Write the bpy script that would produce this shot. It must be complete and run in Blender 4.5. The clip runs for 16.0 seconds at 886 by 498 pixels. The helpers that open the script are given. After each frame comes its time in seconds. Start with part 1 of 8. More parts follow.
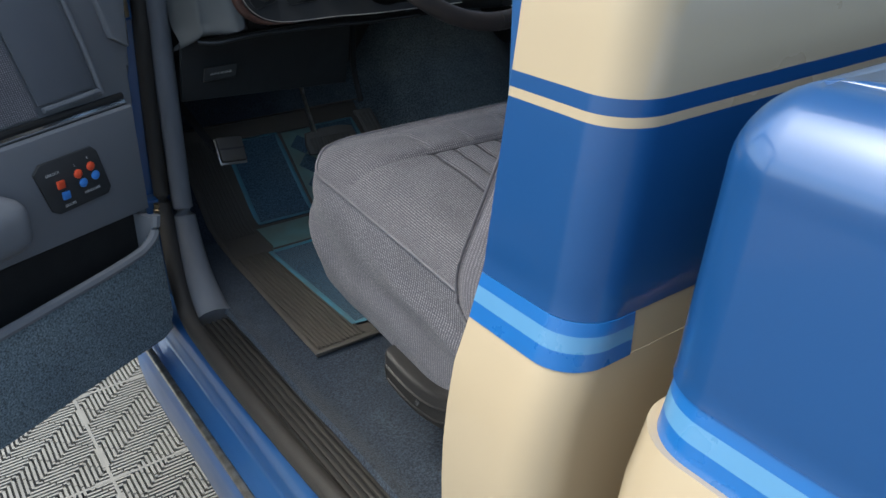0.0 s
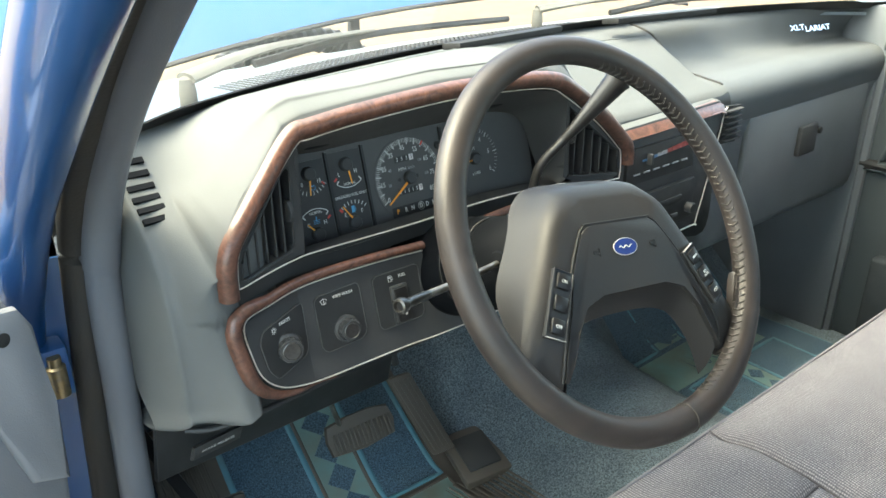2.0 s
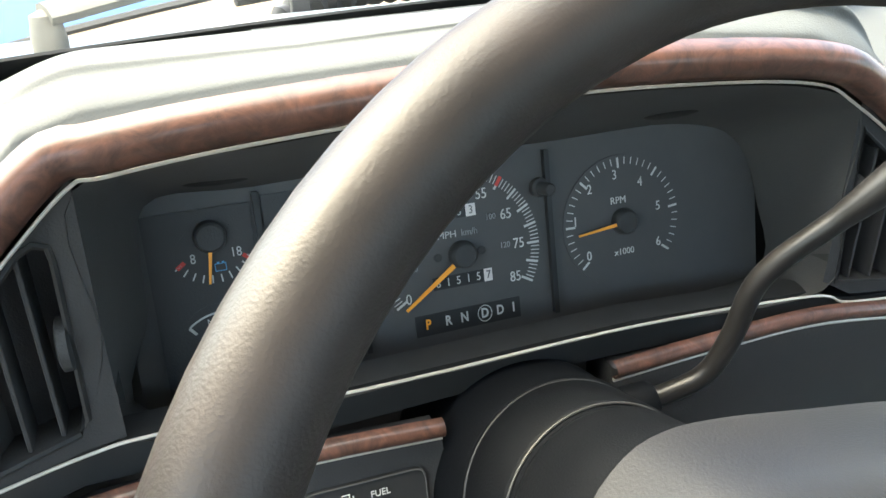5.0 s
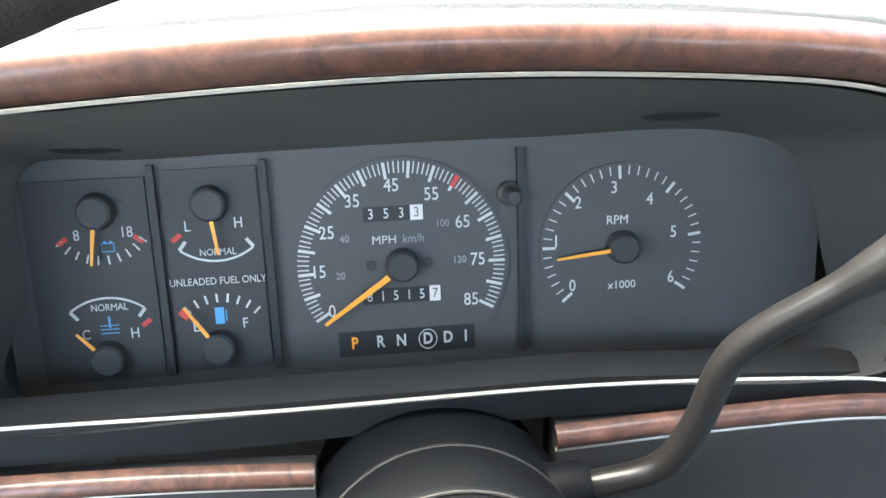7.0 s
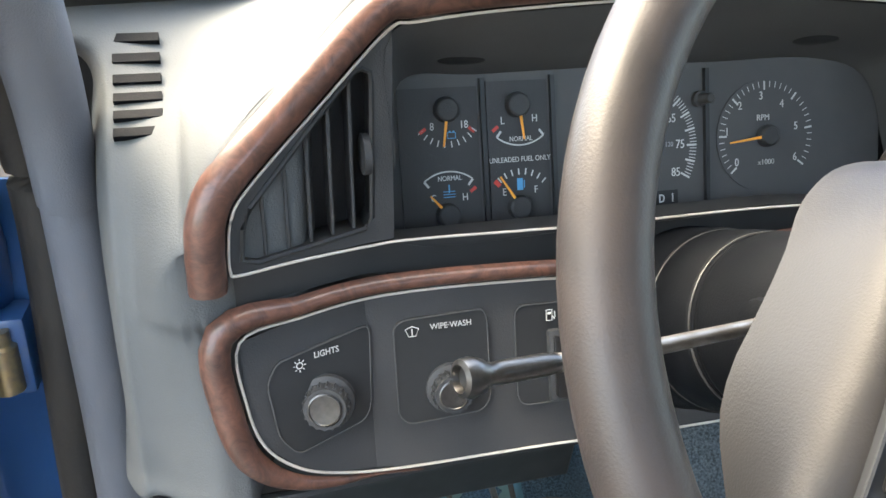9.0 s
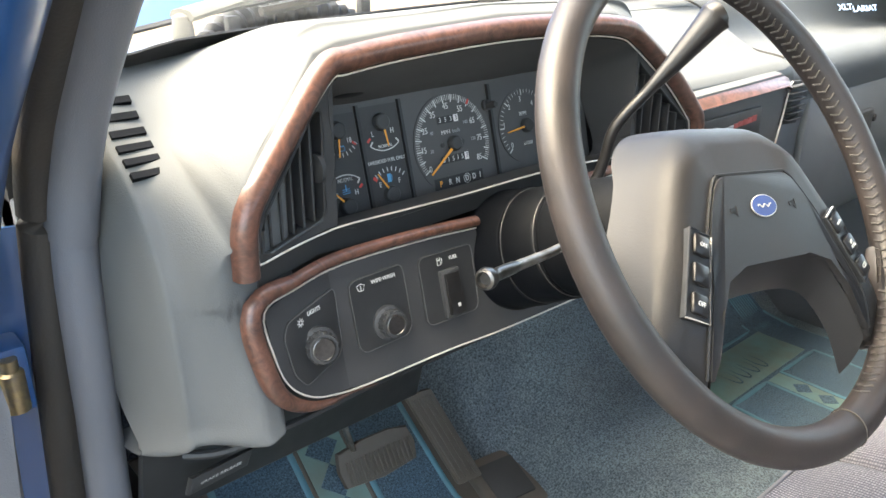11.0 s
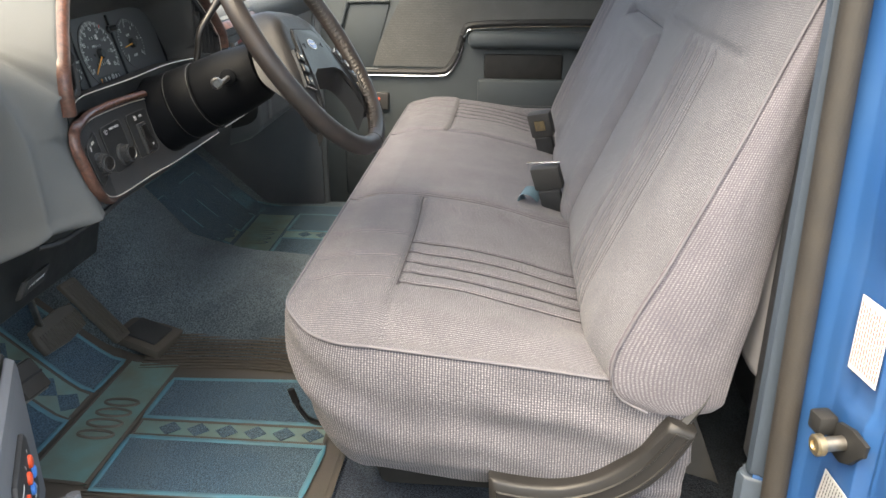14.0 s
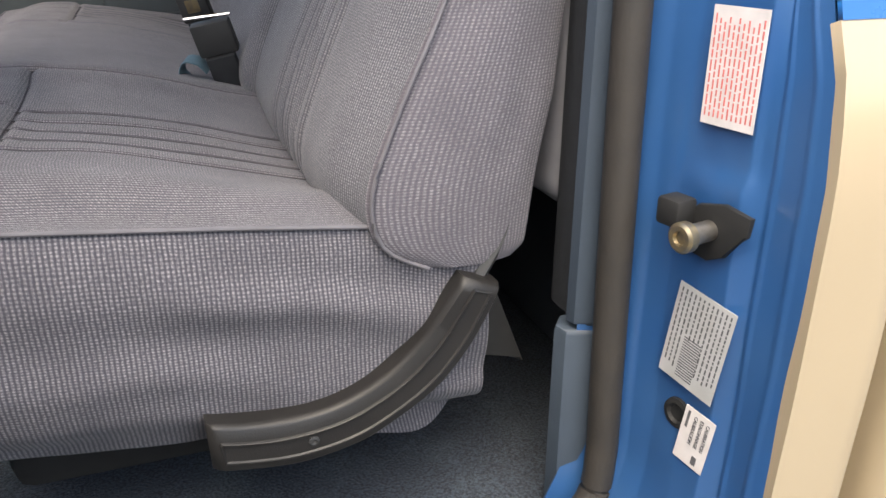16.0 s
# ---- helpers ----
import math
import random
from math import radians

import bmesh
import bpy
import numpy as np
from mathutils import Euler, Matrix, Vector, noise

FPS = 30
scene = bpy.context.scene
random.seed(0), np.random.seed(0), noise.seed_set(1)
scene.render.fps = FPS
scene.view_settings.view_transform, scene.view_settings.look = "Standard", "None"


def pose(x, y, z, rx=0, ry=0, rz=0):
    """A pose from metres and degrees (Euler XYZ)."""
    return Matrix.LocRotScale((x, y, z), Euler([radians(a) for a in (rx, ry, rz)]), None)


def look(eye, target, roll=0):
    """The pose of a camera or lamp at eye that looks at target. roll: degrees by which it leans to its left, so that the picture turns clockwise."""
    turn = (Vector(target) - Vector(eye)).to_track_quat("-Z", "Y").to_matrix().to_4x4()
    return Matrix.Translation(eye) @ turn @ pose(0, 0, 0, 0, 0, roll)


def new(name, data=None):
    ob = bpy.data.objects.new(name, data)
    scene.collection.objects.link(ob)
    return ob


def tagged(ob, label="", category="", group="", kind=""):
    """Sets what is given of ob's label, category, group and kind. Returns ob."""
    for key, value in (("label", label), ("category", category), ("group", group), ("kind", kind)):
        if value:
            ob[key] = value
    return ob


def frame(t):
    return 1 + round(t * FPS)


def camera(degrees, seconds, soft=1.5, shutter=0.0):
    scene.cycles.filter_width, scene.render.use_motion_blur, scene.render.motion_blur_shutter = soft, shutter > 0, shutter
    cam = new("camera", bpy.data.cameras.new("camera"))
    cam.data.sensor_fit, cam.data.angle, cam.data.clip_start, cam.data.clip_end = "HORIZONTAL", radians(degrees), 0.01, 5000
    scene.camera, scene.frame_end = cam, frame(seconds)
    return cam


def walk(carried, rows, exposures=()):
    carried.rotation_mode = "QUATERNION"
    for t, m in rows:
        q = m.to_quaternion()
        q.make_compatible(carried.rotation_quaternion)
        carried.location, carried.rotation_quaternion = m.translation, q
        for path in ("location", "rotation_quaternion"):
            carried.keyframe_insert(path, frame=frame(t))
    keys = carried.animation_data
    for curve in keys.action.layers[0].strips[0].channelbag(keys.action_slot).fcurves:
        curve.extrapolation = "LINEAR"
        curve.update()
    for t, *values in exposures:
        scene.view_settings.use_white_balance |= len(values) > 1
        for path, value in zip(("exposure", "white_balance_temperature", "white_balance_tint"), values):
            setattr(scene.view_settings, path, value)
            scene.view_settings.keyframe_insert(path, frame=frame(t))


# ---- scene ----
cam = camera(58.7, 16.0)
PATH = [
    (0, (-0.404, 0.094, 1.422), (0.637, 1.538, 0.511), 0.0),
    (0.5, (-0.353, 0.381, 1.473), (0.65, 1.866, 0.583), -0.0),
    (1, (-0.296, 0.536, 1.572), (0.729, 2.021, 0.708), -0.2),
    (1.5, (-0.221, 0.644, 1.64), (0.899, 2.076, 0.807), 0.1),
    (2, (-0.161, 0.747, 1.645), (0.986, 2.164, 0.824), -0.4),
    (2.5, (-0.105, 0.812, 1.653), (1.05, 2.224, 0.834), -0.5),
    (3, (-0.052, 0.846, 1.664), (1.107, 2.256, 0.846), -0.7),
    (3.5, (-0.021, 0.862, 1.626), (1.138, 2.271, 0.808), -0.6),
    (3.8, (0.028, 0.904, 1.604), (1.147, 2.344, 0.783), -0.9),
    (4, (0.085, 0.956, 1.583), (1.155, 2.432, 0.758), -1.1),
    (4.2, (0.122, 1.009, 1.563), (1.117, 2.533, 0.733), -1.1),
    (6.3, (0.401, 1.185, 1.494), (0.61, 2.953, 0.583), -0.8),
    (6.5, (0.4, 1.19, 1.488), (0.606, 2.96, 0.579), -0.6),
    (7, (0.403, 1.185, 1.494), (0.594, 2.956, 0.585), -0.7),
    (7.5, (0.37, 1.146, 1.496), (0.559, 2.938, 0.627), -0.8),
    (8, (0.318, 1.079, 1.525), (0.437, 2.84, 0.585), -1.4),
    (8.5, (0.189, 1.061, 1.485), (0.5, 2.859, 0.666), 0.2),
    (9, (0.131, 1.021, 1.459), (0.624, 2.806, 0.702), 0.3),
    (9.2, (0.126, 1.005, 1.459), (0.689, 2.768, 0.701), 0.3),
    (11.3, (-0.172, 0.891, 1.525), (1.181, 2.155, 0.769), -0.1),
    (11.5, (-0.193, 0.868, 1.524), (1.245, 2.033, 0.765), -0.3),
    (12, (-0.282, 0.83, 1.525), (1.274, 1.832, 0.767), -0.2),
    (12.5, (-0.381, 0.81, 1.507), (1.223, 1.729, 0.744), -0.0),
    (13, (-0.508, 0.821, 1.513), (1.198, 1.537, 0.753), -0.1),
    (13.5, (-0.671, 0.855, 1.509), (1.142, 1.234, 0.755), -0.2),
    (14, (-0.819, 0.868, 1.494), (1.026, 1.035, 0.74), -0.1),
    (14.5, (-0.928, 0.864, 1.467), (0.922, 0.848, 0.709), 0.2),
    (15, (-0.845, 0.9, 1.42), (0.988, 0.652, 0.659), 0.2),
    (15.5, (-0.719, 0.9, 1.335), (1.073, 0.449, 0.569), -0.1),
    (16, (-0.527, 0.887, 1.191), (1.208, 0.257, 0.419), 0.1),
]
EXPOSURES = [(0.0, 1.8, 6250, -1), (0.5, 3.07, 6050, -3), (1.0, 4.1, 7000, -6), (1.5, 3.97, 7300, -8), (2.5, 3.57, 7500, -9), (4.0, 3.44, 7600, -8), (6.5, 4.92, 7000, 0), (7.5, 4.95, 7000, 0), (8.5, 4.35, 7400, 2), (9.0, 4.27, 7500, 2), (12.5, 3.94, 7700, 1), (13.5, 3.58, 7600, 1), (14.5, 2.87, 7900, 5), (15.5, 2.5, 7250, 6), (16.0, 2.33, 6900, 5)]
walk(cam, [(t, look(eye, target, roll)) for t, eye, target, roll in PATH], EXPOSURES)

# ---- world and sun ----
SUN_ELEV, SUN_TURN = 62.0, 300.0
world = bpy.data.worlds.new("sky")
scene.world = world
world.use_nodes = True
wn = world.node_tree
sky = wn.nodes.new("ShaderNodeTexSky")
sky.sky_type, sky.sun_disc = "NISHITA", False
sky.sun_elevation, sky.sun_rotation = radians(SUN_ELEV), radians(SUN_TURN)
sky.air_density, sky.dust_density, sky.ozone_density = 0.8, 4.0, 0.6
wn.nodes["Background"].inputs[1].default_value = 0.15
wn.links.new(sky.outputs[0], wn.nodes["Background"].inputs[0])
lamp = bpy.data.lights.new("sun", "SUN")
lamp.energy, lamp.angle, lamp.color = 0.5, radians(90.0), (1.0, 0.94, 0.85)
sun = new("sun", lamp)
sun_way = Vector((math.sin(radians(SUN_TURN)) * math.cos(radians(SUN_ELEV)), math.cos(radians(SUN_TURN)) * math.cos(radians(SUN_ELEV)), math.sin(radians(SUN_ELEV))))
sun.matrix_world = look(sun_way * 20, (0, 0, 0))


# ---- materials ----
def material(name, base, rough=0.5, metal=0.0, second=None, scale=8.0, blend=0.5, grain=0.0, grain_scale=400.0, coat=0.0, spec=0.5, rough_vary=0.1, sheen=0.0):
    """A painted, moulded or woven surface: two tones mixed by a broad noise, fine grain as bump."""
    m = bpy.data.materials.new(name)
    m.use_nodes = True
    nt = m.node_tree
    b = nt.nodes["Principled BSDF"]
    co = nt.nodes.new("ShaderNodeTexCoord")
    n1 = nt.nodes.new("ShaderNodeTexNoise")
    n1.inputs["Scale"].default_value, n1.inputs["Detail"].default_value = scale, 6.0
    nt.links.new(co.outputs["Object"], n1.inputs["Vector"])
    ramp = nt.nodes.new("ShaderNodeMapRange")
    ramp.inputs[1].default_value, ramp.inputs[2].default_value = 0.5 - blend * 0.35, 0.5 + blend * 0.35
    nt.links.new(n1.outputs["Fac"], ramp.inputs[0])
    mix = nt.nodes.new("ShaderNodeMix")
    mix.data_type = "RGBA"
    second = second or tuple(c * 0.82 for c in base)
    mix.inputs[6].default_value, mix.inputs[7].default_value = (*base, 1), (*second, 1)
    nt.links.new(ramp.outputs[0], mix.inputs[0])
    nt.links.new(mix.outputs[2], b.inputs["Base Color"])
    rr = nt.nodes.new("ShaderNodeMapRange")
    rr.inputs[3].default_value, rr.inputs[4].default_value = max(0.02, rough - rough_vary), min(1, rough + rough_vary)
    nt.links.new(n1.outputs["Fac"], rr.inputs[0])
    nt.links.new(rr.outputs[0], b.inputs["Roughness"])
    b.inputs["Metallic"].default_value = metal
    b.inputs["Specular IOR Level"].default_value = spec
    b.inputs["Coat Weight"].default_value = coat
    b.inputs["Coat Roughness"].default_value = 0.08
    b.inputs["Sheen Weight"].default_value = sheen
    if grain:
        n2 = nt.nodes.new("ShaderNodeTexNoise")
        n2.inputs["Scale"].default_value, n2.inputs["Detail"].default_value = grain_scale, 2.0
        nt.links.new(co.outputs["Object"], n2.inputs["Vector"])
        bump = nt.nodes.new("ShaderNodeBump")
        bump.inputs["Strength"].default_value, bump.inputs["Distance"].default_value = grain, 0.001
        nt.links.new(n2.outputs["Fac"], bump.inputs["Height"])
        nt.links.new(bump.outputs[0], b.inputs["Normal"])
    return m


def woven(name, dark, light, pitch=(0.0046, 0.0027), floors=(0.0, 0.55), bump_strength=0.5):
    """Chunky two-tone upholstery yarn in columns and finer picks, a little uneven, laid by the surface's own UV in metres."""
    m = material(name, tuple(c * 1.06 for c in light), 0.92, second=tuple(c * 0.72 for c in light), scale=20.0, blend=0.8, sheen=0.12, spec=0.15)
    nt = m.node_tree
    b = nt.nodes["Principled BSDF"]
    uv = nt.nodes.new("ShaderNodeUVMap")
    wob = nt.nodes.new("ShaderNodeTexNoise")
    wob.inputs["Scale"].default_value, wob.inputs["Detail"].default_value = 70.0, 3.0
    nt.links.new(uv.outputs[0], wob.inputs["Vector"])
    shift = nt.nodes.new("ShaderNodeVectorMath")
    shift.operation = "MULTIPLY_ADD"
    shift.inputs[1].default_value = (0.0016, 0.0022, 0.0)
    nt.links.new(wob.outputs["Color"], shift.inputs[0])
    nt.links.new(uv.outputs[0], shift.inputs[2])
    sep = nt.nodes.new("ShaderNodeSeparateXYZ")
    nt.links.new(shift.outputs[0], sep.inputs[0])
    wav = []
    for k, out in enumerate(("X", "Y")):
        mul = nt.nodes.new("ShaderNodeMath")
        mul.operation = "MULTIPLY"
        mul.inputs[1].default_value = 2 * math.pi / pitch[k]
        sn = nt.nodes.new("ShaderNodeMath")
        sn.operation = "SINE"
        nt.links.new(sep.outputs[out], mul.inputs[0])
        nt.links.new(mul.outputs[0], sn.inputs[0])
        mr = nt.nodes.new("ShaderNodeMapRange")
        mr.inputs[1].default_value, mr.inputs[2].default_value = -0.75, 0.65
        mr.inputs[3].default_value = floors[k]
        nt.links.new(sn.outputs[0], mr.inputs[0])
        wav.append(mr)
    pr = nt.nodes.new("ShaderNodeMath")
    pr.operation = "MULTIPLY"
    nt.links.new(wav[0].outputs[0], pr.inputs[0])
    nt.links.new(wav[1].outputs[0], pr.inputs[1])
    nz = nt.nodes.new("ShaderNodeTexNoise")
    nz.inputs["Scale"].default_value, nz.inputs["Detail"].default_value = 420.0, 5.0
    nt.links.new(uv.outputs[0], nz.inputs["Vector"])
    nm = nt.nodes.new("ShaderNodeMapRange")
    nm.inputs[1].default_value, nm.inputs[2].default_value, nm.inputs[3].default_value = 0.34, 0.66, 0.25
    nt.links.new(nz.outputs["Fac"], nm.inputs[0])
    pr2 = nt.nodes.new("ShaderNodeMath")
    pr2.operation = "MULTIPLY"
    nt.links.new(pr.outputs[0], pr2.inputs[0])
    nt.links.new(nm.outputs[0], pr2.inputs[1])
    old = b.inputs["Base Color"].links[0].from_socket
    mix = nt.nodes.new("ShaderNodeMix")
    mix.data_type = "RGBA"
    mix.inputs[6].default_value = (*dark, 1)
    nt.links.new(old, mix.inputs[7])
    nt.links.new(pr2.outputs[0], mix.inputs[0])
    nt.links.new(mix.outputs[2], b.inputs["Base Color"])
    bump = nt.nodes.new("ShaderNodeBump")
    bump.inputs["Strength"].default_value, bump.inputs["Distance"].default_value = bump_strength, 0.0012
    nt.links.new(pr2.outputs[0], bump.inputs["Height"])
    nt.links.new(bump.outputs[0], b.inputs["Normal"])
    return m


def burl(name):
    """Printed burl-wood film: warm brown with dark clouds and streaks under a satin coat."""
    m = material(name, (0.135, 0.060, 0.041), 0.42, second=(0.026, 0.015, 0.012), scale=62.0, blend=0.60, coat=0.3, spec=0.35)
    nt = m.node_tree
    n1 = [n for n in nt.nodes if n.type == "TEX_NOISE"][0]
    n1.inputs["Distortion"].default_value = 1.2
    n1.inputs["Roughness"].default_value = 0.7
    return m


def cut_pile(name, a, b_, scale=900.0, strength=0.9):
    """Cut-pile carpet: fine flecks and soft broad stains."""
    m = material(name, a, 0.95, second=b_, scale=9.0, blend=0.9, spec=0.08, sheen=0.1)
    nt = m.node_tree
    b = nt.nodes["Principled BSDF"]
    co = nt.nodes.new("ShaderNodeTexCoord")
    nz = nt.nodes.new("ShaderNodeTexNoise")
    nz.inputs["Scale"].default_value, nz.inputs["Detail"].default_value = scale * 0.36, 4.0
    nt.links.new(co.outputs["Object"], nz.inputs["Vector"])
    mr = nt.nodes.new("ShaderNodeMapRange")
    mr.inputs[1].default_value, mr.inputs[2].default_value, mr.inputs[3].default_value, mr.inputs[4].default_value = 0.34, 0.66, 0.50, 1.55
    nt.links.new(nz.outputs["Fac"], mr.inputs[0])
    old = b.inputs["Base Color"].links[0].from_socket
    mul = nt.nodes.new("ShaderNodeVectorMath")
    mul.operation = "SCALE"
    nt.links.new(old, mul.inputs[0])
    nt.links.new(mr.outputs[0], mul.inputs["Scale"])
    nt.links.new(mul.outputs[0], b.inputs["Base Color"])
    bump = nt.nodes.new("ShaderNodeBump")
    bump.inputs["Strength"].default_value, bump.inputs["Distance"].default_value = strength, 0.003
    nt.links.new(nz.outputs["Fac"], bump.inputs["Height"])
    nt.links.new(bump.outputs[0], b.inputs["Normal"])
    return m


def clear_glass(name, tint=(1, 1, 1), rough=0.0):
    m = bpy.data.materials.new(name)
    m.use_nodes = True
    nt = m.node_tree
    nt.nodes.remove(nt.nodes["Principled BSDF"])
    out = nt.nodes["Material Output"]
    tr, gl, mx, fr = (nt.nodes.new(k) for k in ("ShaderNodeBsdfTransparent", "ShaderNodeBsdfGlossy", "ShaderNodeMixShader", "ShaderNodeFresnel"))
    tr.inputs[0].default_value = (*tint, 1)
    gl.inputs["Roughness"].default_value = rough
    fr.inputs[0].default_value = 1.45
    nt.links.new(fr.outputs[0], mx.inputs[0])
    nt.links.new(tr.outputs[0], mx.inputs[1])
    nt.links.new(gl.outputs[0], mx.inputs[2])
    nt.links.new(mx.outputs[0], out.inputs[0])
    return m


VINYL = material("blue_grey_vinyl", (0.132, 0.138, 0.154), 0.6, second=(0.118, 0.125, 0.140), scale=6, grain=0.35, grain_scale=900, spec=0.28)
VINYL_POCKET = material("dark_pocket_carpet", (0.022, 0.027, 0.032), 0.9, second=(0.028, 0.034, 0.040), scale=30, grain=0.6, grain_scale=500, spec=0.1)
TRIM_BLUE = material("dark_blue_pillar_trim", (0.050, 0.066, 0.088), 0.5, second=(0.044, 0.058, 0.078), scale=8, grain=0.3, grain_scale=900, spec=0.35)
# door vinyl for the passenger side, its shade put into the darker colour
VINYL_DOOR_SHADED = material("shaded_grey_door_vinyl", (0.038, 0.048, 0.054), 0.62, second=(0.033, 0.042, 0.048), scale=7, grain=0.35, grain_scale=900)
VINYL_DARK = material("dark_blue_vinyl", (0.095, 0.105, 0.115), 0.5, scale=6, grain=0.3, grain_scale=900)
PAD = material("grey_pad_vinyl", (0.090, 0.095, 0.096), 0.74, second=(0.080, 0.085, 0.087), scale=5, grain=0.3, grain_scale=800, spec=0.22)
PAD_DARK = material("dark_pad_vinyl", (0.078, 0.084, 0.088), 0.66, second=(0.070, 0.076, 0.080), scale=5, grain=0.4, grain_scale=700, spec=0.25)
# the same door vinyl for the driver's side, daylight put into the colour
VINYL_DOOR_LIT = material("lit_door_vinyl", (0.165, 0.170, 0.182), 0.55, second=(0.148, 0.153, 0.166), scale=5, blend=0.8, grain=0.35, grain_scale=800, spec=0.3)
FADED = material("sun_faded_wiper_plastic", (0.085, 0.083, 0.072), 0.6, second=(0.062, 0.061, 0.054), scale=30, blend=0.8)
BLACK = material("black_plastic", (0.034, 0.035, 0.036), 0.55, second=(0.040, 0.040, 0.041), scale=30, grain=0.2, grain_scale=900, spec=0.28)
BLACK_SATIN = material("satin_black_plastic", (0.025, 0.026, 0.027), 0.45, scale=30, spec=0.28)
HOOD_PLASTIC = material("grained_black_plastic", (0.068, 0.068, 0.068), 0.6, second=(0.060, 0.060, 0.060), scale=12, grain=0.3, grain_scale=900, spec=0.3)
GAUGE = material("matt_black_dial", (0.062, 0.062, 0.063), 0.6, second=(0.068, 0.068, 0.068), scale=60, spec=0.3)
LEATHER = material("black_leather", (0.017, 0.0155, 0.015), 0.46, second=(0.034, 0.026, 0.023), scale=34, blend=0.8, grain=0.15, grain_scale=1000, spec=0.42)
HUB = material("black_hub_vinyl", (0.0150, 0.0147, 0.0147), 0.48, second=(0.022, 0.0195, 0.018), scale=14, grain=0.16, grain_scale=1000, spec=0.38)
COLUMN = material("black_column_plastic", (0.0034, 0.0040, 0.0052), 0.55, second=(0.0045, 0.0052, 0.0064), scale=20, grain=0.2, grain_scale=900, spec=0.06)
LEVER = material("satin_black_lever", (0.009, 0.009, 0.0092), 0.36, second=(0.013, 0.012, 0.012), scale=30, spec=0.38)
RECLINER = material("satin_black_moulding", (0.011, 0.0105, 0.0105), 0.46, second=(0.016, 0.015, 0.0145), scale=22, blend=0.8, grain=0.25, grain_scale=700, spec=0.42)
# paler black for the column's ring edges, a highlight put into colour
EDGE_LIGHT = material("black_edge_highlight", (0.030, 0.030, 0.030), 0.5, second=(0.02, 0.02, 0.02), scale=90, blend=0.9)
THREAD = material("grey_thread", (0.046, 0.041, 0.037), 0.8)
WOOD = burl("burl_wood")
CHROME = material("chrome", (0.75, 0.75, 0.76), 0.12, metal=1.0, second=(0.62, 0.62, 0.64), scale=40, rough_vary=0.06)
SILVER = material("pale_silver_line", (0.60, 0.555, 0.49), 0.38, metal=0.35, second=(0.52, 0.48, 0.43), scale=40)
CAP = material("brushed_dark_metal", (0.110, 0.107, 0.103), 0.32, metal=0.95, second=(0.085, 0.083, 0.080), scale=300)
STEEL = material("worn_steel", (0.30, 0.29, 0.27), 0.42, metal=0.9, second=(0.16, 0.14, 0.12), scale=60)
BRASS = material("worn_brass_plating", (0.42, 0.33, 0.18), 0.38, metal=0.9, second=(0.25, 0.22, 0.17), scale=120)
PAINT_BLUE = material("metallic_blue_paint", (0.011, 0.062, 0.190), 0.30, metal=0.15, second=(0.010, 0.056, 0.172), scale=3, coat=0.8, rough_vary=0.04)
# lighter copy of the blue paint: sky light put into the hood's colour
PAINT_HOOD = material("sky_lit_hood_paint", (0.036, 0.108, 0.27), 0.42, metal=0.1, second=(0.044, 0.120, 0.285), scale=2, coat=0.6, rough_vary=0.04)
PAINT_JAMB = material("dusty_blue_paint", (0.017, 0.076, 0.225), 0.34, metal=0.1, second=(0.030, 0.092, 0.225), scale=10, coat=0.5, blend=0.9)
PAINT_CREAM = material("cream_paint", (0.375, 0.302, 0.200), 0.28, second=(0.36, 0.288, 0.19), scale=3, coat=0.6, rough_vary=0.04)
STRIPE_MID = material("bright_blue_tape", (0.012, 0.098, 0.30), 0.3, second=(0.012, 0.092, 0.28), scale=20, coat=0.3)
STRIPE_LIGHT = material("light_blue_tape", (0.080, 0.205, 0.36), 0.3, second=(0.074, 0.195, 0.34), scale=20, coat=0.3)
RUBBER = material("door_seal_rubber", (0.021, 0.019, 0.017), 0.65, second=(0.034, 0.029, 0.024), scale=35, blend=0.9, grain=0.4, grain_scale=300)
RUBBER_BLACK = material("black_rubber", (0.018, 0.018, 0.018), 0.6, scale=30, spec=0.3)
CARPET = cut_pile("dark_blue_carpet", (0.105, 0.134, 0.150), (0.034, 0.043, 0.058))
# the pile turns paler with x, over the transmission hump, in uneven patches
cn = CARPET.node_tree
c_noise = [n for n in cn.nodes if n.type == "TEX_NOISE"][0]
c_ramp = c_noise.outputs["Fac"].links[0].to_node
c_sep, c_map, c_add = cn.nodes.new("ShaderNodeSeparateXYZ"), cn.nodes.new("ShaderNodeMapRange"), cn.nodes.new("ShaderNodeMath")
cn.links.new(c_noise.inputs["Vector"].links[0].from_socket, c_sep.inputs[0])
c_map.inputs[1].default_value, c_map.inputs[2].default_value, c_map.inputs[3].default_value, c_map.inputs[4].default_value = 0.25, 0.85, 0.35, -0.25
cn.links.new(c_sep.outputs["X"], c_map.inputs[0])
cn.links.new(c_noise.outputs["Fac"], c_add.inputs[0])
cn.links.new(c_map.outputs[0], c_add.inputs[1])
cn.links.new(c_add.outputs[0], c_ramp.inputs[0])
CARPET_FADED = cut_pile("faded_blue_carpet", (0.105, 0.135, 0.155), (0.155, 0.190, 0.205))
MAT_PILE = cut_pile("blue_mat_pile", (0.040, 0.078, 0.118), (0.070, 0.106, 0.130), scale=1100)
MAT_TEAL = material("teal_mat_vinyl", (0.11, 0.23, 0.23), 0.55, second=(0.13, 0.135, 0.105), scale=16, blend=0.9, grain=0.3)
MAT_CYAN = material("cyan_mat_edge", (0.06, 0.21, 0.28), 0.55, second=(0.075, 0.13, 0.15), scale=20, blend=0.9)
